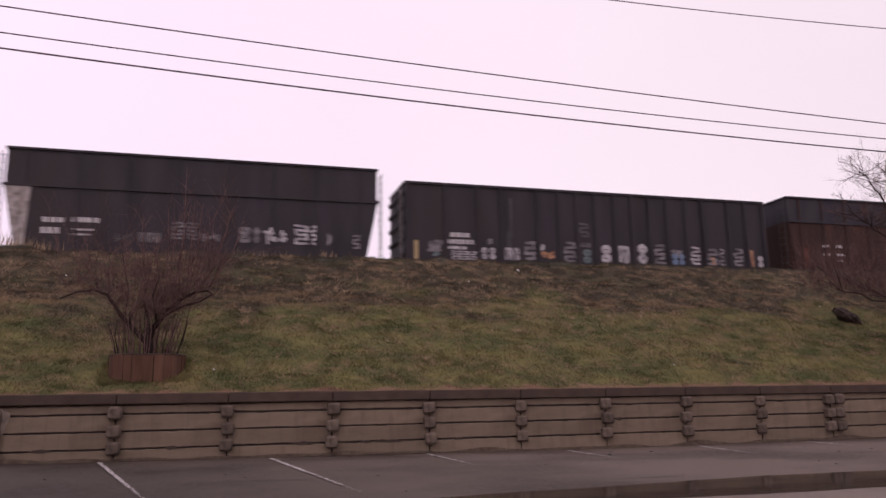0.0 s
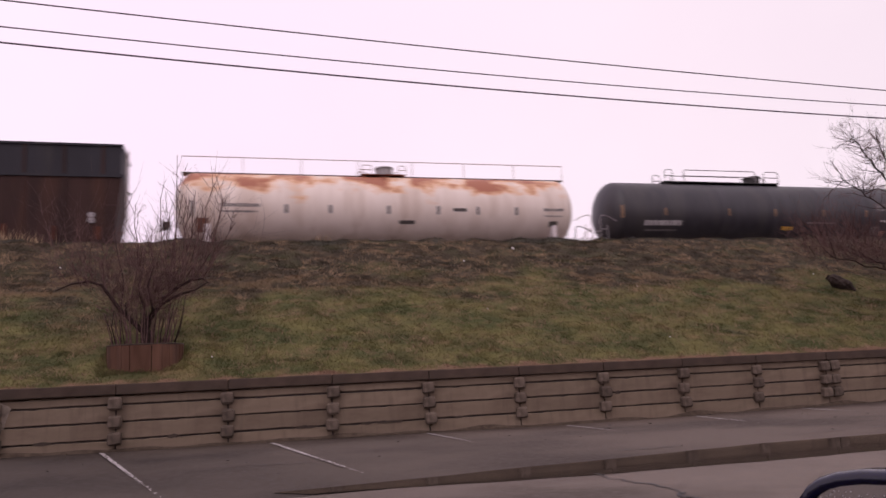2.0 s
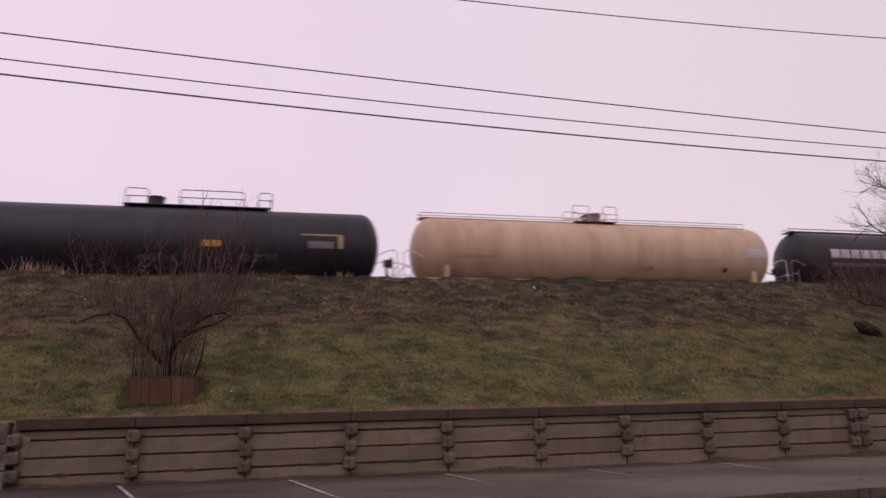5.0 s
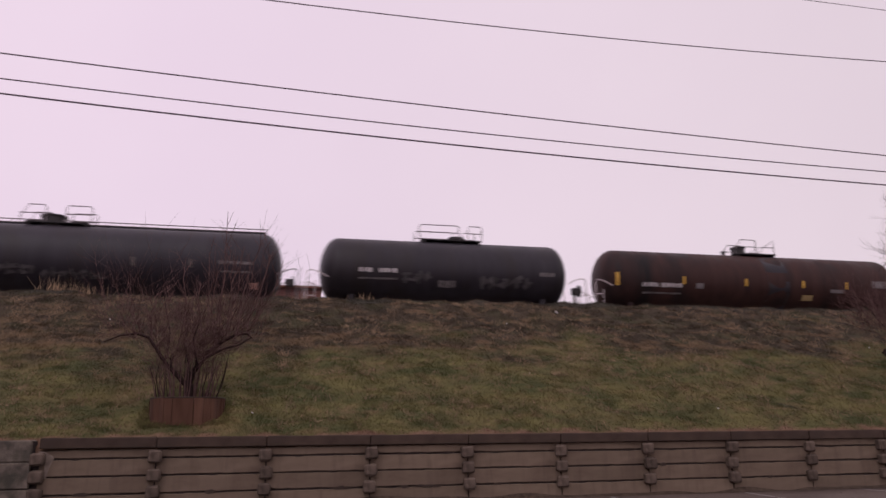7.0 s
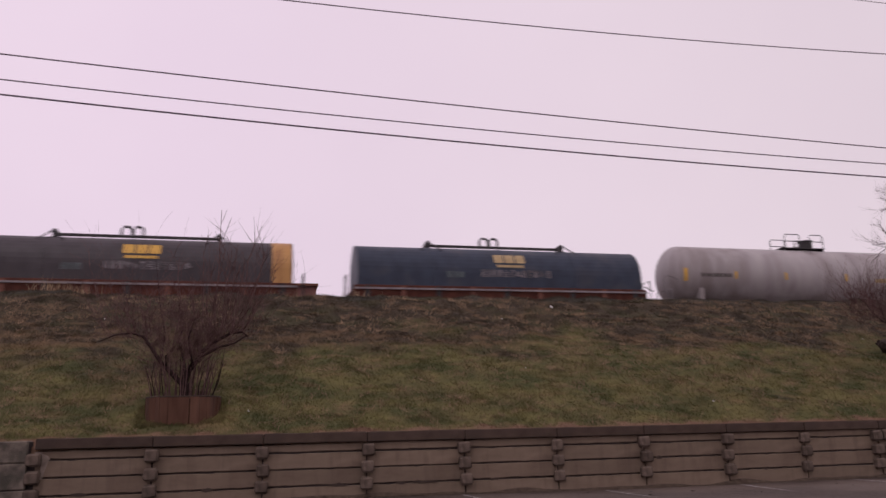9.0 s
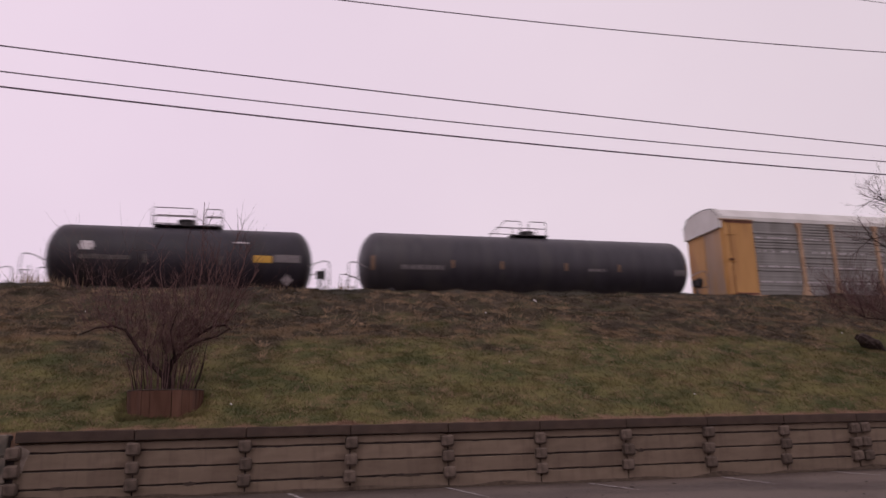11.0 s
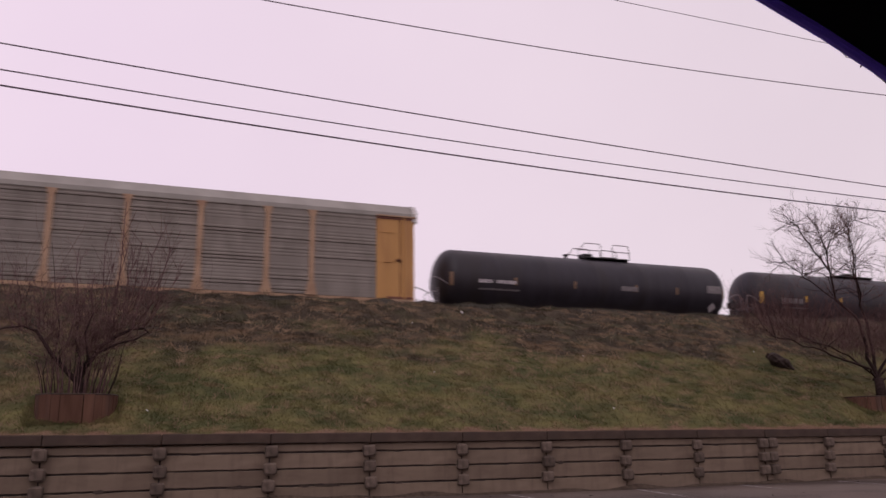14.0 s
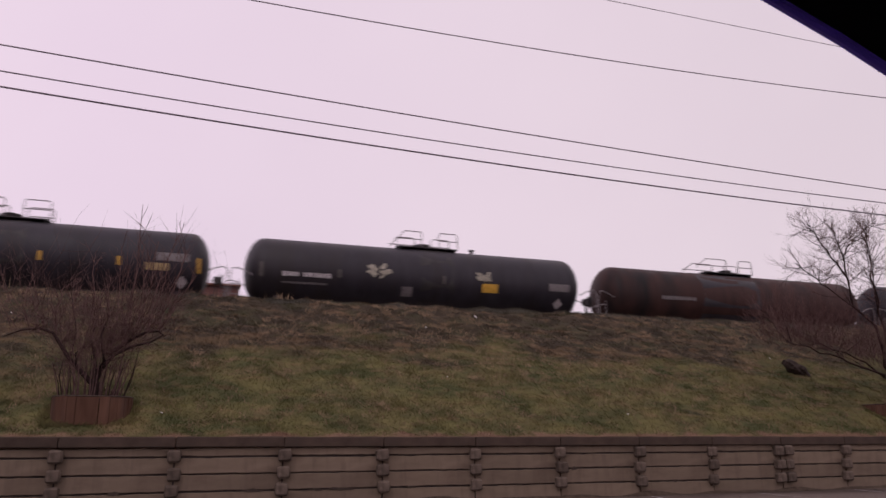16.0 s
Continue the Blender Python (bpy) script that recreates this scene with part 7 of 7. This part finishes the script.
def grass():
    r = np.random.RandomState(12)
    n = 420000
    y = r.uniform(20.1, 31.6, n)
    x = y * r.uniform(-0.30, 1.36, n)
    keep = r.uniform(0, 1, n) < np.clip(0.7 + 0.4 * lumps(x, y, 6, 0.33), 0.6, 1)
    blades("grass", np.stack([x, y], -1)[keep], 0.055, 0.014, 0.9, "grass", "short damp winter grass with straw tufts on the bank", 1)
    # tufts
    k = 4600
    cy = r.uniform(20.4, 31.3, k)
    cx = cy * r.uniform(-0.28, 1.34, k)
    m = 26
    x = np.repeat(cx, m) + r.normal(0, 0.13, k * m)
    y = np.repeat(cy, m) + r.normal(0, 0.08, k * m)
    blades("grass_tufts", np.stack([x, np.clip(y, 20.15, 31.6)], -1), 0.115, 0.01, 0.85, "grass", "longer tufts of pale dead and green grass", 2)
    # flattened clumps of dead straw, most of them high on the bank
    k, m = 1200, 30
    cy = 30.2 - np.abs(r.normal(0, 4.2, k)) % 9.5
    cx = cy * r.uniform(-0.28, 1.34, k)
    keep = lumps(cx, cy, 77, 2.0) > 0.42
    cx, cy = cx[keep], cy[keep]
    size = np.repeat(r.uniform(0.04, 0.16, len(cx)), m)
    x = np.repeat(cx, m) + r.normal(0, 1.3, len(cx) * m) * size
    y = np.repeat(cy, m) + r.normal(0, 0.7, len(cx) * m) * size
    blades("straw_clumps", np.stack([x, np.clip(y, 20.3, 31.2)], -1), 0.17, 0.008, 1.0, "straw", "flattened clumps of pale dead straw on the bank", 6)
    # single pale stalks and small tufts scattered through the green
    k, m = 1500, 9
    cy = r.uniform(20.4, 28.5, k)
    cx = cy * r.uniform(-0.28, 1.34, k)
    x = np.repeat(cx, m) + r.normal(0, 0.07, k * m)
    y = np.repeat(cy, m) + r.normal(0, 0.06, k * m)
    blades("dead_stalks", np.stack([x, np.clip(y, 20.3, 29)], -1), 0.15, 0.008, 0.9, "straw", "pale dead stalks scattered through the grass", 16)
    # ragged crest and the straw fringe over the wall
    x = r.uniform(-10, 44, 16000)
    keep = wobble(x, x * 0, 33, 2.2) + r.uniform(-0.7, 0.7, len(x)) > 0.45
    blades("crest_weeds", np.stack([x, r.normal(30.75, 0.25, len(x))], -1)[keep], 0.12, 0.009, 0.6, "grass", "dead weeds along the crest of the bank", 3)
    x = r.uniform(-8, 34, 26000)
    blades("straw_fringe", np.stack([x, r.uniform(20.06, 20.32, len(x))], -1), 0.1, 0.009, 0.9, "grass", "dry straw fringe along the wall cap", 4)
    x = r.uniform(-8, 34, 26000)
    keep = lumps(x, x * 0, 91, 0.7) + r.uniform(-0.3, 0.3, len(x)) > 0.45
    blades("straw_thatch", np.stack([x, r.uniform(20.08, 20.62, len(x))], -1)[keep], 0.07, 0.009, 1.2, "straw", "matted pale straw behind the wall cap", 14)
    # longer grass against the planters
    for cx, wd, cy in ((-1.62, 1.05, 21.05), (25.6, 1.95, 21.15)):
        x = r.uniform(cx - wd, cx + wd, 900)
        xy = np.stack([x, cy - np.abs(r.normal(0, 0.07, 900))], -1)
        e = r.choice([-1, 1], 400)
        side = np.stack([cx + e * (wd - 0.1 + np.abs(r.normal(0, 0.08, 400))), cy + r.uniform(0, 0.9, 400)], -1)
        blades("grass_edge", np.concatenate([xy, side]), 0.15, 0.011, 0.5, "grass", "uncut grass round the foot of a planter", int(cx) + 60)
    for cx, n, tall in ((-7.0, 60, 0.6), (1.5, 50, 0.3), (4.2, 40, 0.3), (-6.2, 60, 0.4)):
        xy = np.stack([r.normal(cx, 0.4, n), r.normal(30.7, 0.12, n)], -1)
        blades("tall_grass", xy, tall, 0.012, 0.35, "straw", "tall dry grass stalks on the crest of the bank", int(n + cx * 10 + 200))


M["straw"] = surf("dry_straw", (0.13, 0.088, 0.05), (0.25, 0.17, 0.098), 2.5, 0.9)


# ---------------------------------------------------------------- litter, wires, shed
def lump(name, label, category, x, y, size, mat, seed):
    rnd = random.Random(seed)
    bm = bmesh.new()
    bmesh.ops.create_icosphere(bm, subdivisions=3, radius=1.0)
    for q in bm.verts:
        f = 1 + 0.35 * noise.noise(q.co * 1.6 + Vector((seed, 0, 0))) + 0.18 * noise.noise(q.co * 4.5)
        q.co = Vector((q.co.x * size[0], q.co.y * size[1], q.co.z * size[2])) * f
        q.co.z -= 0.55 * q.co.x
    tagged(part(name, bm, mat, at=pose(x, y, float(bank_z(x, y)) + size[2] * 0.45)), label, category)


def wires():
    y = 14.5
    curves = [(6.34 + EYE, 27.0, 0.00072, 0.013), (6.035 + EYE, 17.5, 0.00108, 0.0125), (5.70 + EYE, 18.0, 0.00112, 0.0162), (8.71 + EYE, 4.0, 0.0019, 0.0115), (10.36 + EYE, 12.0, 0.0004, 0.0078)]
    for z0, xm, c, r in curves:
        bm = bmesh.new()
        tube(bm, [(x, y, z0 + c * (x - xm) ** 2) for x in np.linspace(-22, 62, 60)], r, 6)
        line = tagged(part("overhead_wire", bm, "wire"), "dark sagging overhead utility wire above the lot", "wire", "overhead wires")
    # the topmost wire carries a slack loop and a clamp
    part("slack_loop", tubes([(17.0, y, 11.7), (17.1, y, 11.63), (17.2, y, 11.47), (17.34, y, 11.36), (17.52, y, 11.35), (17.7, y, 11.42)], r=0.011, seg=5), "wire", line)
    bm = tubes([(17.5, y, 11.42), (17.6, y, 11.49), (17.72, y, 11.44), (17.84, y, 11.5)], r=0.05, seg=8)
    tube(bm, [(17.97, y, 11.36), (17.8, y, 11.14)], 0.022, 6)
    tube(bm, [(17.84, y, 11.5), (18.0, y, 11.7)], 0.03, 6)
    part("clamp", bm, "wire", line, "dark splice clamp on the wire")
    for x in (-22, 62):
        pole = thing("utility_pole", "weathered wooden utility pole carrying the overhead wires", "utility pole", "utility poles")
        pole.matrix_basis = pose(x, y, 0)
        bm = bmesh.new()
        tube(bm, [(0, 0.2, -0.5), (0, 0.2, 13.0)], 0.17, 12, 0.12)
        part("pole", bm, "pole", pole)
        part("crossarm", boxes((-0.06, 0.06, -1.0, 1.2, 11.6, 11.75), (-0.05, 0.05, -0.05, 0.2, 7.5, 8.8)), "pole", pole)


def shed():
    s = thing("shed", "low red-brown metal equipment shed behind the track", "shed")
    s.matrix_basis = pose(2.1, 42.0, float(bank_z(2.1, 42)) - 0.1)
    top = 0.1985 * 41 + EYE - s.matrix_basis.translation.z
    part("wall", boxes((-1.2, 1.2, -1.4, 1.4, 0, top - 0.12)), "shed", s)
    part("roof", boxes((-1.3, 1.3, -1.55, 1.55, top - 0.12, top)), "rust_steel", s)
    part("door", boxes((-0.45, 0.45, -1.43, -1.402, 0.05, 2.05)), "boxcar_door", s)


# ---------------------------------------------------------------- road vehicles
def wheel_mesh(r=0.33, w=0.22):
    bm = lathe_x([(0, r * 0.62), (0, r * 0.93), (w * 0.15, r), (w * 0.85, r), (w, r * 0.93), (w, r * 0.62)], 28)
    bmesh.ops.rotate(bm, verts=bm.verts[:], matrix=Matrix.Rotation(math.pi / 2, 3, "Z"))
    return bm


def rim_mesh(r=0.33, w=0.22):
    bm = lathe_x([(w * 0.3, 0), (w * 0.25, r * 0.15), (w * 0.3, r * 0.2), (w * 0.3, r * 0.55), (0.01, r * 0.63), (w - 0.01, r * 0.63), (w * 0.7, 0)], 28)
    bmesh.ops.rotate(bm, verts=bm.verts[:], matrix=Matrix.Rotation(math.pi / 2, 3, "Z"))
    return bm


def loft(sections, close=True):
    """A skin through sections, each a list of points of equal number."""
    bm = bmesh.new()
    rows = [[bm.verts.new(p) for p in s] for s in sections]
    for a, c in zip(rows, rows[1:]):
        for k in range(len(a) - 1):
            bm.faces.new((a[k], c[k], c[k + 1], a[k + 1]))
    if close:
        bm.faces.new(rows[0])
        bm.faces.new(rows[-1][::-1])
    bmesh.ops.recalc_face_normals(bm, faces=bm.faces[:])
    return bm


def road_car(name, label, paint, length=4.6):
    """A four-door sedan that faces +x, its front wheels' ground contact at z = 0."""
    car = thing(name, label, "car")
    half = 0.89
    # lower body: x, belt height, width factor, bottom
    st = [(-2.3, 0.7, 0.8, 0.4), (-2.22, 0.84, 0.93, 0.28), (-1.9, 0.88, 0.98, 0.2), (-1.0, 0.86, 1.0, 0.18), (0.0, 0.84, 1.0, 0.18), (0.85, 0.83, 1.0, 0.18), (1.4, 0.8, 0.98, 0.2), (1.95, 0.73, 0.94, 0.22), (2.2, 0.66, 0.86, 0.26), (2.3, 0.52, 0.72, 0.34)]
    secs = []
    for x, zt, wf, zb in st:
        w = half * wf
        h = zt - zb
        secs.append([(x, -w * 0.93, zb), (x, -w, zb + h * 0.28), (x, -w, zb + h * 0.62), (x, -w * 0.965, zb + h * 0.88), (x, -w * 0.87, zt), (x, -w * 0.4, zt + 0.035), (x, w * 0.4, zt + 0.035), (x, w * 0.87, zt),
                     (x, w * 0.965, zb + h * 0.88), (x, w, zb + h * 0.62), (x, w, zb + h * 0.28), (x, w * 0.93, zb)])
    body = part("body", loft(secs), paint, car, smooth=True)
    sub = body.modifiers.new("smooth", "SUBSURF")
    sub.levels = sub.render_levels = 2
    # roof and pillars from a side profile of the cabin: (x, z, half width)
    prof = [(-1.85, 0.9, 0.74), (-1.2, 1.15, 0.64), (-0.7, 1.245, 0.59), (-0.25, 1.27, 0.58), (0.1, 1.25, 0.585), (0.45, 1.165, 0.61), (0.85, 1.0, 0.69), (1.15, 0.86, 0.74)]
    # the screen bows forward between the pillars
    bow = dict(zip((4, 5, 6, 7), (0.16, 0.22, 0.27, 0.3)))
    top = [[(x + bow.get(i, 0) * (1 - u * u), w * u, z + 0.045 * (1 - u * u) - 0.22 * bow.get(i, 0) * (1 - u * u)) for u in (-1, -0.8, -0.45, 0, 0.45, 0.8, 1)] for i, (x, z, w) in enumerate(prof)]
    roof = part("roof", loft(top[1:5], close=False), paint, car, smooth=True)
    solid = roof.modifiers.new("thickness", "SOLIDIFY")
    solid.thickness, solid.offset = 0.03, -1
    part("windscreen", loft([[Vector(p) - Vector((0, 0, 0.006)) for p in s] for s in top[4:]], close=False), "car_glass", car, smooth=True)
    part("rear_window", loft([[Vector(p) - Vector((0, 0, 0.006)) for p in s] for s in top[:2]], close=False), "car_glass", car, smooth=True)
    for s in (-1, 1):
        rail = [(x, s * (w + 0.004), z - 0.012) for x, z, w in prof]
        bm = bmesh.new()
        tube(bm, rail, 0.042, 8)
        part("pillar", bm, paint, car, smooth=True)
        # side glass between the belt and the rail
        bm = bmesh.new()
        lo = [bm.verts.new((x, s * 0.775, 0.845)) for x, z, w in prof]
        hi = [bm.verts.new((x, s * (w - 0.012), max(z - 0.03, 0.85))) for x, z, w in prof]
        for k in range(len(prof) - 1):
            bm.faces.new((lo[k], lo[k + 1], hi[k + 1], hi[k]))
        part("side_window", bm, "car_glass", car)
        bm = bmesh.new()
        tube(bm, [(x + (0.05 if x < 0 else -0.05), s * (w + 0.033), max(z - 0.068, 0.86)) for x, z, w in prof], 0.011, 6)
        tube(bm, [(-1.7, s * 0.795, 0.865), (1.05, s * 0.795, 0.855)], 0.012, 6)
        part("window_trim", bm, "chrome", car, "bright chrome window moulding")
        part("door_post", tubes([(-0.35, s * 0.765, 0.86), (-0.32, s * 0.59, 1.235)], r=0.035), "rubber", car)
        mir = part("side_mirror", boxes((0.66, 0.8, min(s * 0.84, s * 1.0), max(s * 0.84, s * 1.0), 0.76, 0.87), bevel=0.03), paint, car)
        part("mirror_glass", boxes((0.648, 0.659, min(s * 0.86, s * 0.98), max(s * 0.86, s * 0.98), 0.78, 0.855)), "mirror", mir)
        for x in (-0.95, 0.35):
            part("door_handle", boxes((x - 0.1, x + 0.1, min(s * 0.875, s * 0.905), max(s * 0.875, s * 0.905), 0.7, 0.735), bevel=0.008), "chrome", car)
        part("headlight", boxes((1.95, 2.2, min(s * 0.5, s * 0.82), max(s * 0.5, s * 0.82), 0.58, 0.7), bevel=0.03), "lamp_glass", car)
        part("tail_light", boxes((-2.31, -2.1, min(s * 0.5, s * 0.8), max(s * 0.5, s * 0.8), 0.7, 0.86), bevel=0.03), "tail_red", car)
    part("grille", boxes((2.2, 2.31, -0.45, 0.45, 0.36, 0.56), bevel=0.02), "rubber", car)
    for x in (-1.38, 1.42):
        for s in (-1, 1):
            tyre = part("wheel", wheel_mesh(), "rubber", car, at=pose(x, s * 0.9, 0.33, 0, 0, 0 if s < 0 else 180))
            part("rim", rim_mesh(), "alloy", tyre)
    return car


def own_vehicle():
    """The parked car from whose side window the view is taken: dark blue, black inside."""
    v = thing("parked_car", "dark blue parked car with an open side window", "car")
    v.matrix_basis = pose(0, 0, EYE)
    # roof edge over the side window, running down into the front pillar
    edge = [(-1.6, 0.46, 0.30), (-0.9, 0.45, 0.39), (-0.2, 0.45, 0.435), (0.2, 0.45, 0.418), (0.44, 0.45, 0.351), (0.512, 0.45, 0.325), (0.58, 0.45, 0.2965), (0.72, 0.455, 0.223), (1.0, 0.48, 0.04), (1.25, 0.51, -0.13)]
    bm = bmesh.new()
    rows = []
    for x, y, z in edge:
        rows.append([bm.verts.new(p) for p in ((x, y, z), (x, y + 0.012, z + 0.012), (x + 0.01, y + 0.01, z + 0.05), (x + 0.01, y - 0.1, z + 0.085), (x + 0.02, y - 0.13, z + 0.03), (x, y - 0.06, z + 0.008))])
    for a, c in zip(rows, rows[1:]):
        for k in range(6):
            bm.faces.new((a[k], c[k], c[(k + 1) % 6], a[(k + 1) % 6]))
    bm.faces.new(rows[0])
    bm.faces.new(rows[-1][::-1])
    bmesh.ops.recalc_face_normals(bm, faces=bm.faces[:])
    part("door_frame", bm, "cabin_black", v, "black window frame running into the front pillar")
    # the lens's blue fringe, added as a thin tube along the frame
    bm = bmesh.new()
    tube(bm, [(x, y - 0.004, z + 0.0014) for x, y, z in edge], 0.0054, 10)
    part("gutter_edge", bm, "blue_edge", v, "thin blue strip imitating a lens colour fringe")
    part("headliner", boxes((-1.6, 0.5, -0.95, 0.36, 0.44, 0.455)), "cabin_black", v)
    part("roof", boxes((-1.7, 0.48, -1.0, 0.36, 0.457, 0.5), bevel=0.015), "blue_paint", v)
    # windscreen header and far side
    bm = bmesh.new()
    q = [bm.verts.new(p) for p in ((0.5, 0.36, 0.43), (0.5, -0.95, 0.43), (1.27, -1.05, -0.13), (1.27, 0.44, -0.13))]
    bm.faces.new(q)
    part("windscreen", bm, "car_glass", v)
    part("far_pillar", tubes([(0.5, -0.95, 0.44), (1.27, -1.05, -0.13)], [(-0.6, -0.95, 0.44), (-0.6, -1.02, -0.15)], [(-1.6, -0.95, 0.44), (-1.75, -1.02, -0.15)], r=0.05), "blue_paint", v)
    part("door_shell", boxes((-1.2, 1.25, 0.43, 0.53, -1.0, -0.34), (-2.0, -1.2, 0.43, 0.53, -1.0, -0.16), bevel=0.02), "blue_paint", v)
    part("far_side", boxes((-2.0, 1.25, -1.12, -1.02, -1.0, -0.16), bevel=0.02), "blue_paint", v)
    part("bonnet", boxes((1.25, 2.4, -1.1, 0.5, -1.0, -0.32), bevel=0.06), "blue_paint", v)
    part("tail", boxes((-2.6, -2.0, -1.1, 0.5, -1.0, -0.16), bevel=0.06), "blue_paint", v)
    part("cabin_floor", boxes((-2.0, 1.25, -1.02, 0.43, -1.02, -0.95)), "cabin_black", v)
    for x in (-1.4, 1.75):
        for y, a in ((0.5, 180), (-1.1, 0)):
            w = part("wheel", wheel_mesh(0.33), "rubber", v, at=pose(x, y, -0.97, 0, 0, a))
            part("rim", rim_mesh(0.33), "alloy", w)
    # door mirror
    rnd = random.Random(3)
    def oval(w, h, x, k=28, p=3.2):
        return [Vector((x, math.copysign(abs(math.cos(t)) ** (2 / p), math.cos(t)) * w, math.copysign(abs(math.sin(t)) ** (2 / p), math.sin(t)) * h)) for t in (2 * math.pi * j / k for j in range(k))]
    m = pose(0.699, 0.679, -0.206, 0, -3, 24)
    bm = bmesh.new()
    secs = [oval(0.118, 0.072, 0.0), oval(0.128, 0.082, -0.006), oval(0.132, 0.086, 0.012), oval(0.128, 0.082, 0.05), oval(0.1, 0.062, 0.085), oval(0.05, 0.03, 0.1)]
    rws = [[bm.verts.new(p) for p in s] for s in secs]
    for a, c in zip(rws, rws[1:]):
        for k in range(len(a)):
            bm.faces.new((a[k], c[k], c[(k + 1) % len(a)], a[(k + 1) % len(a)]))
    bm.faces.new(rws[-1])
    bmesh.ops.recalc_face_normals(bm, faces=bm.faces[:])
    mir = part("door_mirror", bm, "blue_paint", v, "dark blue door mirror wet with rain", smooth=True, at=m)
    bm = bmesh.new()
    bm.faces.new([bm.verts.new(p) for p in oval(0.118, 0.072, 0.006)])
    part("mirror_glass", bm, "mirror", mir)
    bm = bmesh.new()
    for k in range(520):
        y, z = rnd.uniform(-0.108, 0.108), rnd.uniform(-0.062, 0.062)
        s = rnd.uniform(0.0003, 0.0009)
        g = bmesh.ops.create_icosphere(bm, subdivisions=1, radius=s)
        for q in g["verts"]:
            q.co.x *= 0.5
            q.co += Vector((0.005, y, z))
    part("rain_drops", bm, "drop", mir, "beads of rain on the mirror")
    part("mirror_arm", boxes((0.6, 0.72, 0.5, 0.6, -0.34, -0.25), bevel=0.02), "blue_paint", v)


# ---------------------------------------------------------------- assembly
puddle()
painted_lines()
retaining_wall()
track()
build_train()
zt = planter(-1.6, 20.98, 0.93, 1.5, 0.74)
bush_tree(-1.64, 21.9, zt - 0.08)
zt = planter(25.6, 21.1, 1.8, 1.9, 0.7)
right_tree(25.5, 22.0, zt - 0.08)
far_brush(-2.9, 38.6, 5.5, 3.6, 16, 5)
far_brush(0.0, 38.8, 5.5, 4.4, 18, 6)
far_brush(2.0, 39.0, 5.5, 3.0, 9, 7)
lump("plastic_sheet", "crumpled black plastic sheet lying on the grass", "rubbish", 23.5, 24.72, (0.56, 0.3, 0.3), "bag", 4)
lump("litter", "small scrap of white litter on the bank", "rubbish", 11.6, 28.9, (0.06, 0.05, 0.05), "litter", 2)
for k, (x, y) in enumerate(((14.86, 25.23), (23.37, 25.97), (9.22, 27.95), (8.58, 23.85), (0.04, 21.55), (13.65, 21.47), (-4.71, 27.91))):
    lump("litter", "small scrap of white litter on the bank", "rubbish", x, y, (0.022 + 0.005 * (k % 3), 0.018, 0.018), "litter", 3 + k)
wires()
shed()
own_vehicle()
sedan = road_car("red_sedan", "bright red sedan driving past, wet paint and tinted windows", "red_paint")
grass()


def motions():
    times = [0, 2, 4, 6, 8, 10, 12, 14, 16]
    # the train loses a little speed on the way, and lags briefly near the end
    lag = {15.5: 0.43, 16: 0.25}
    for car, s in TRAIN:
        walk(car, [(t, pose(s - 23.35 * t + 0.000833 * t ** 3 + lag.get(t, 0.0), TRACK_Y, RAIL_Z)) for t in list(range(15)) + [14.5, 15, 15.5, 16]])
    walk(sedan, [(t, pose(-0.55 + 13.6 * (t - 3.2), 4.1, 0.012)) for t in times])


motions()
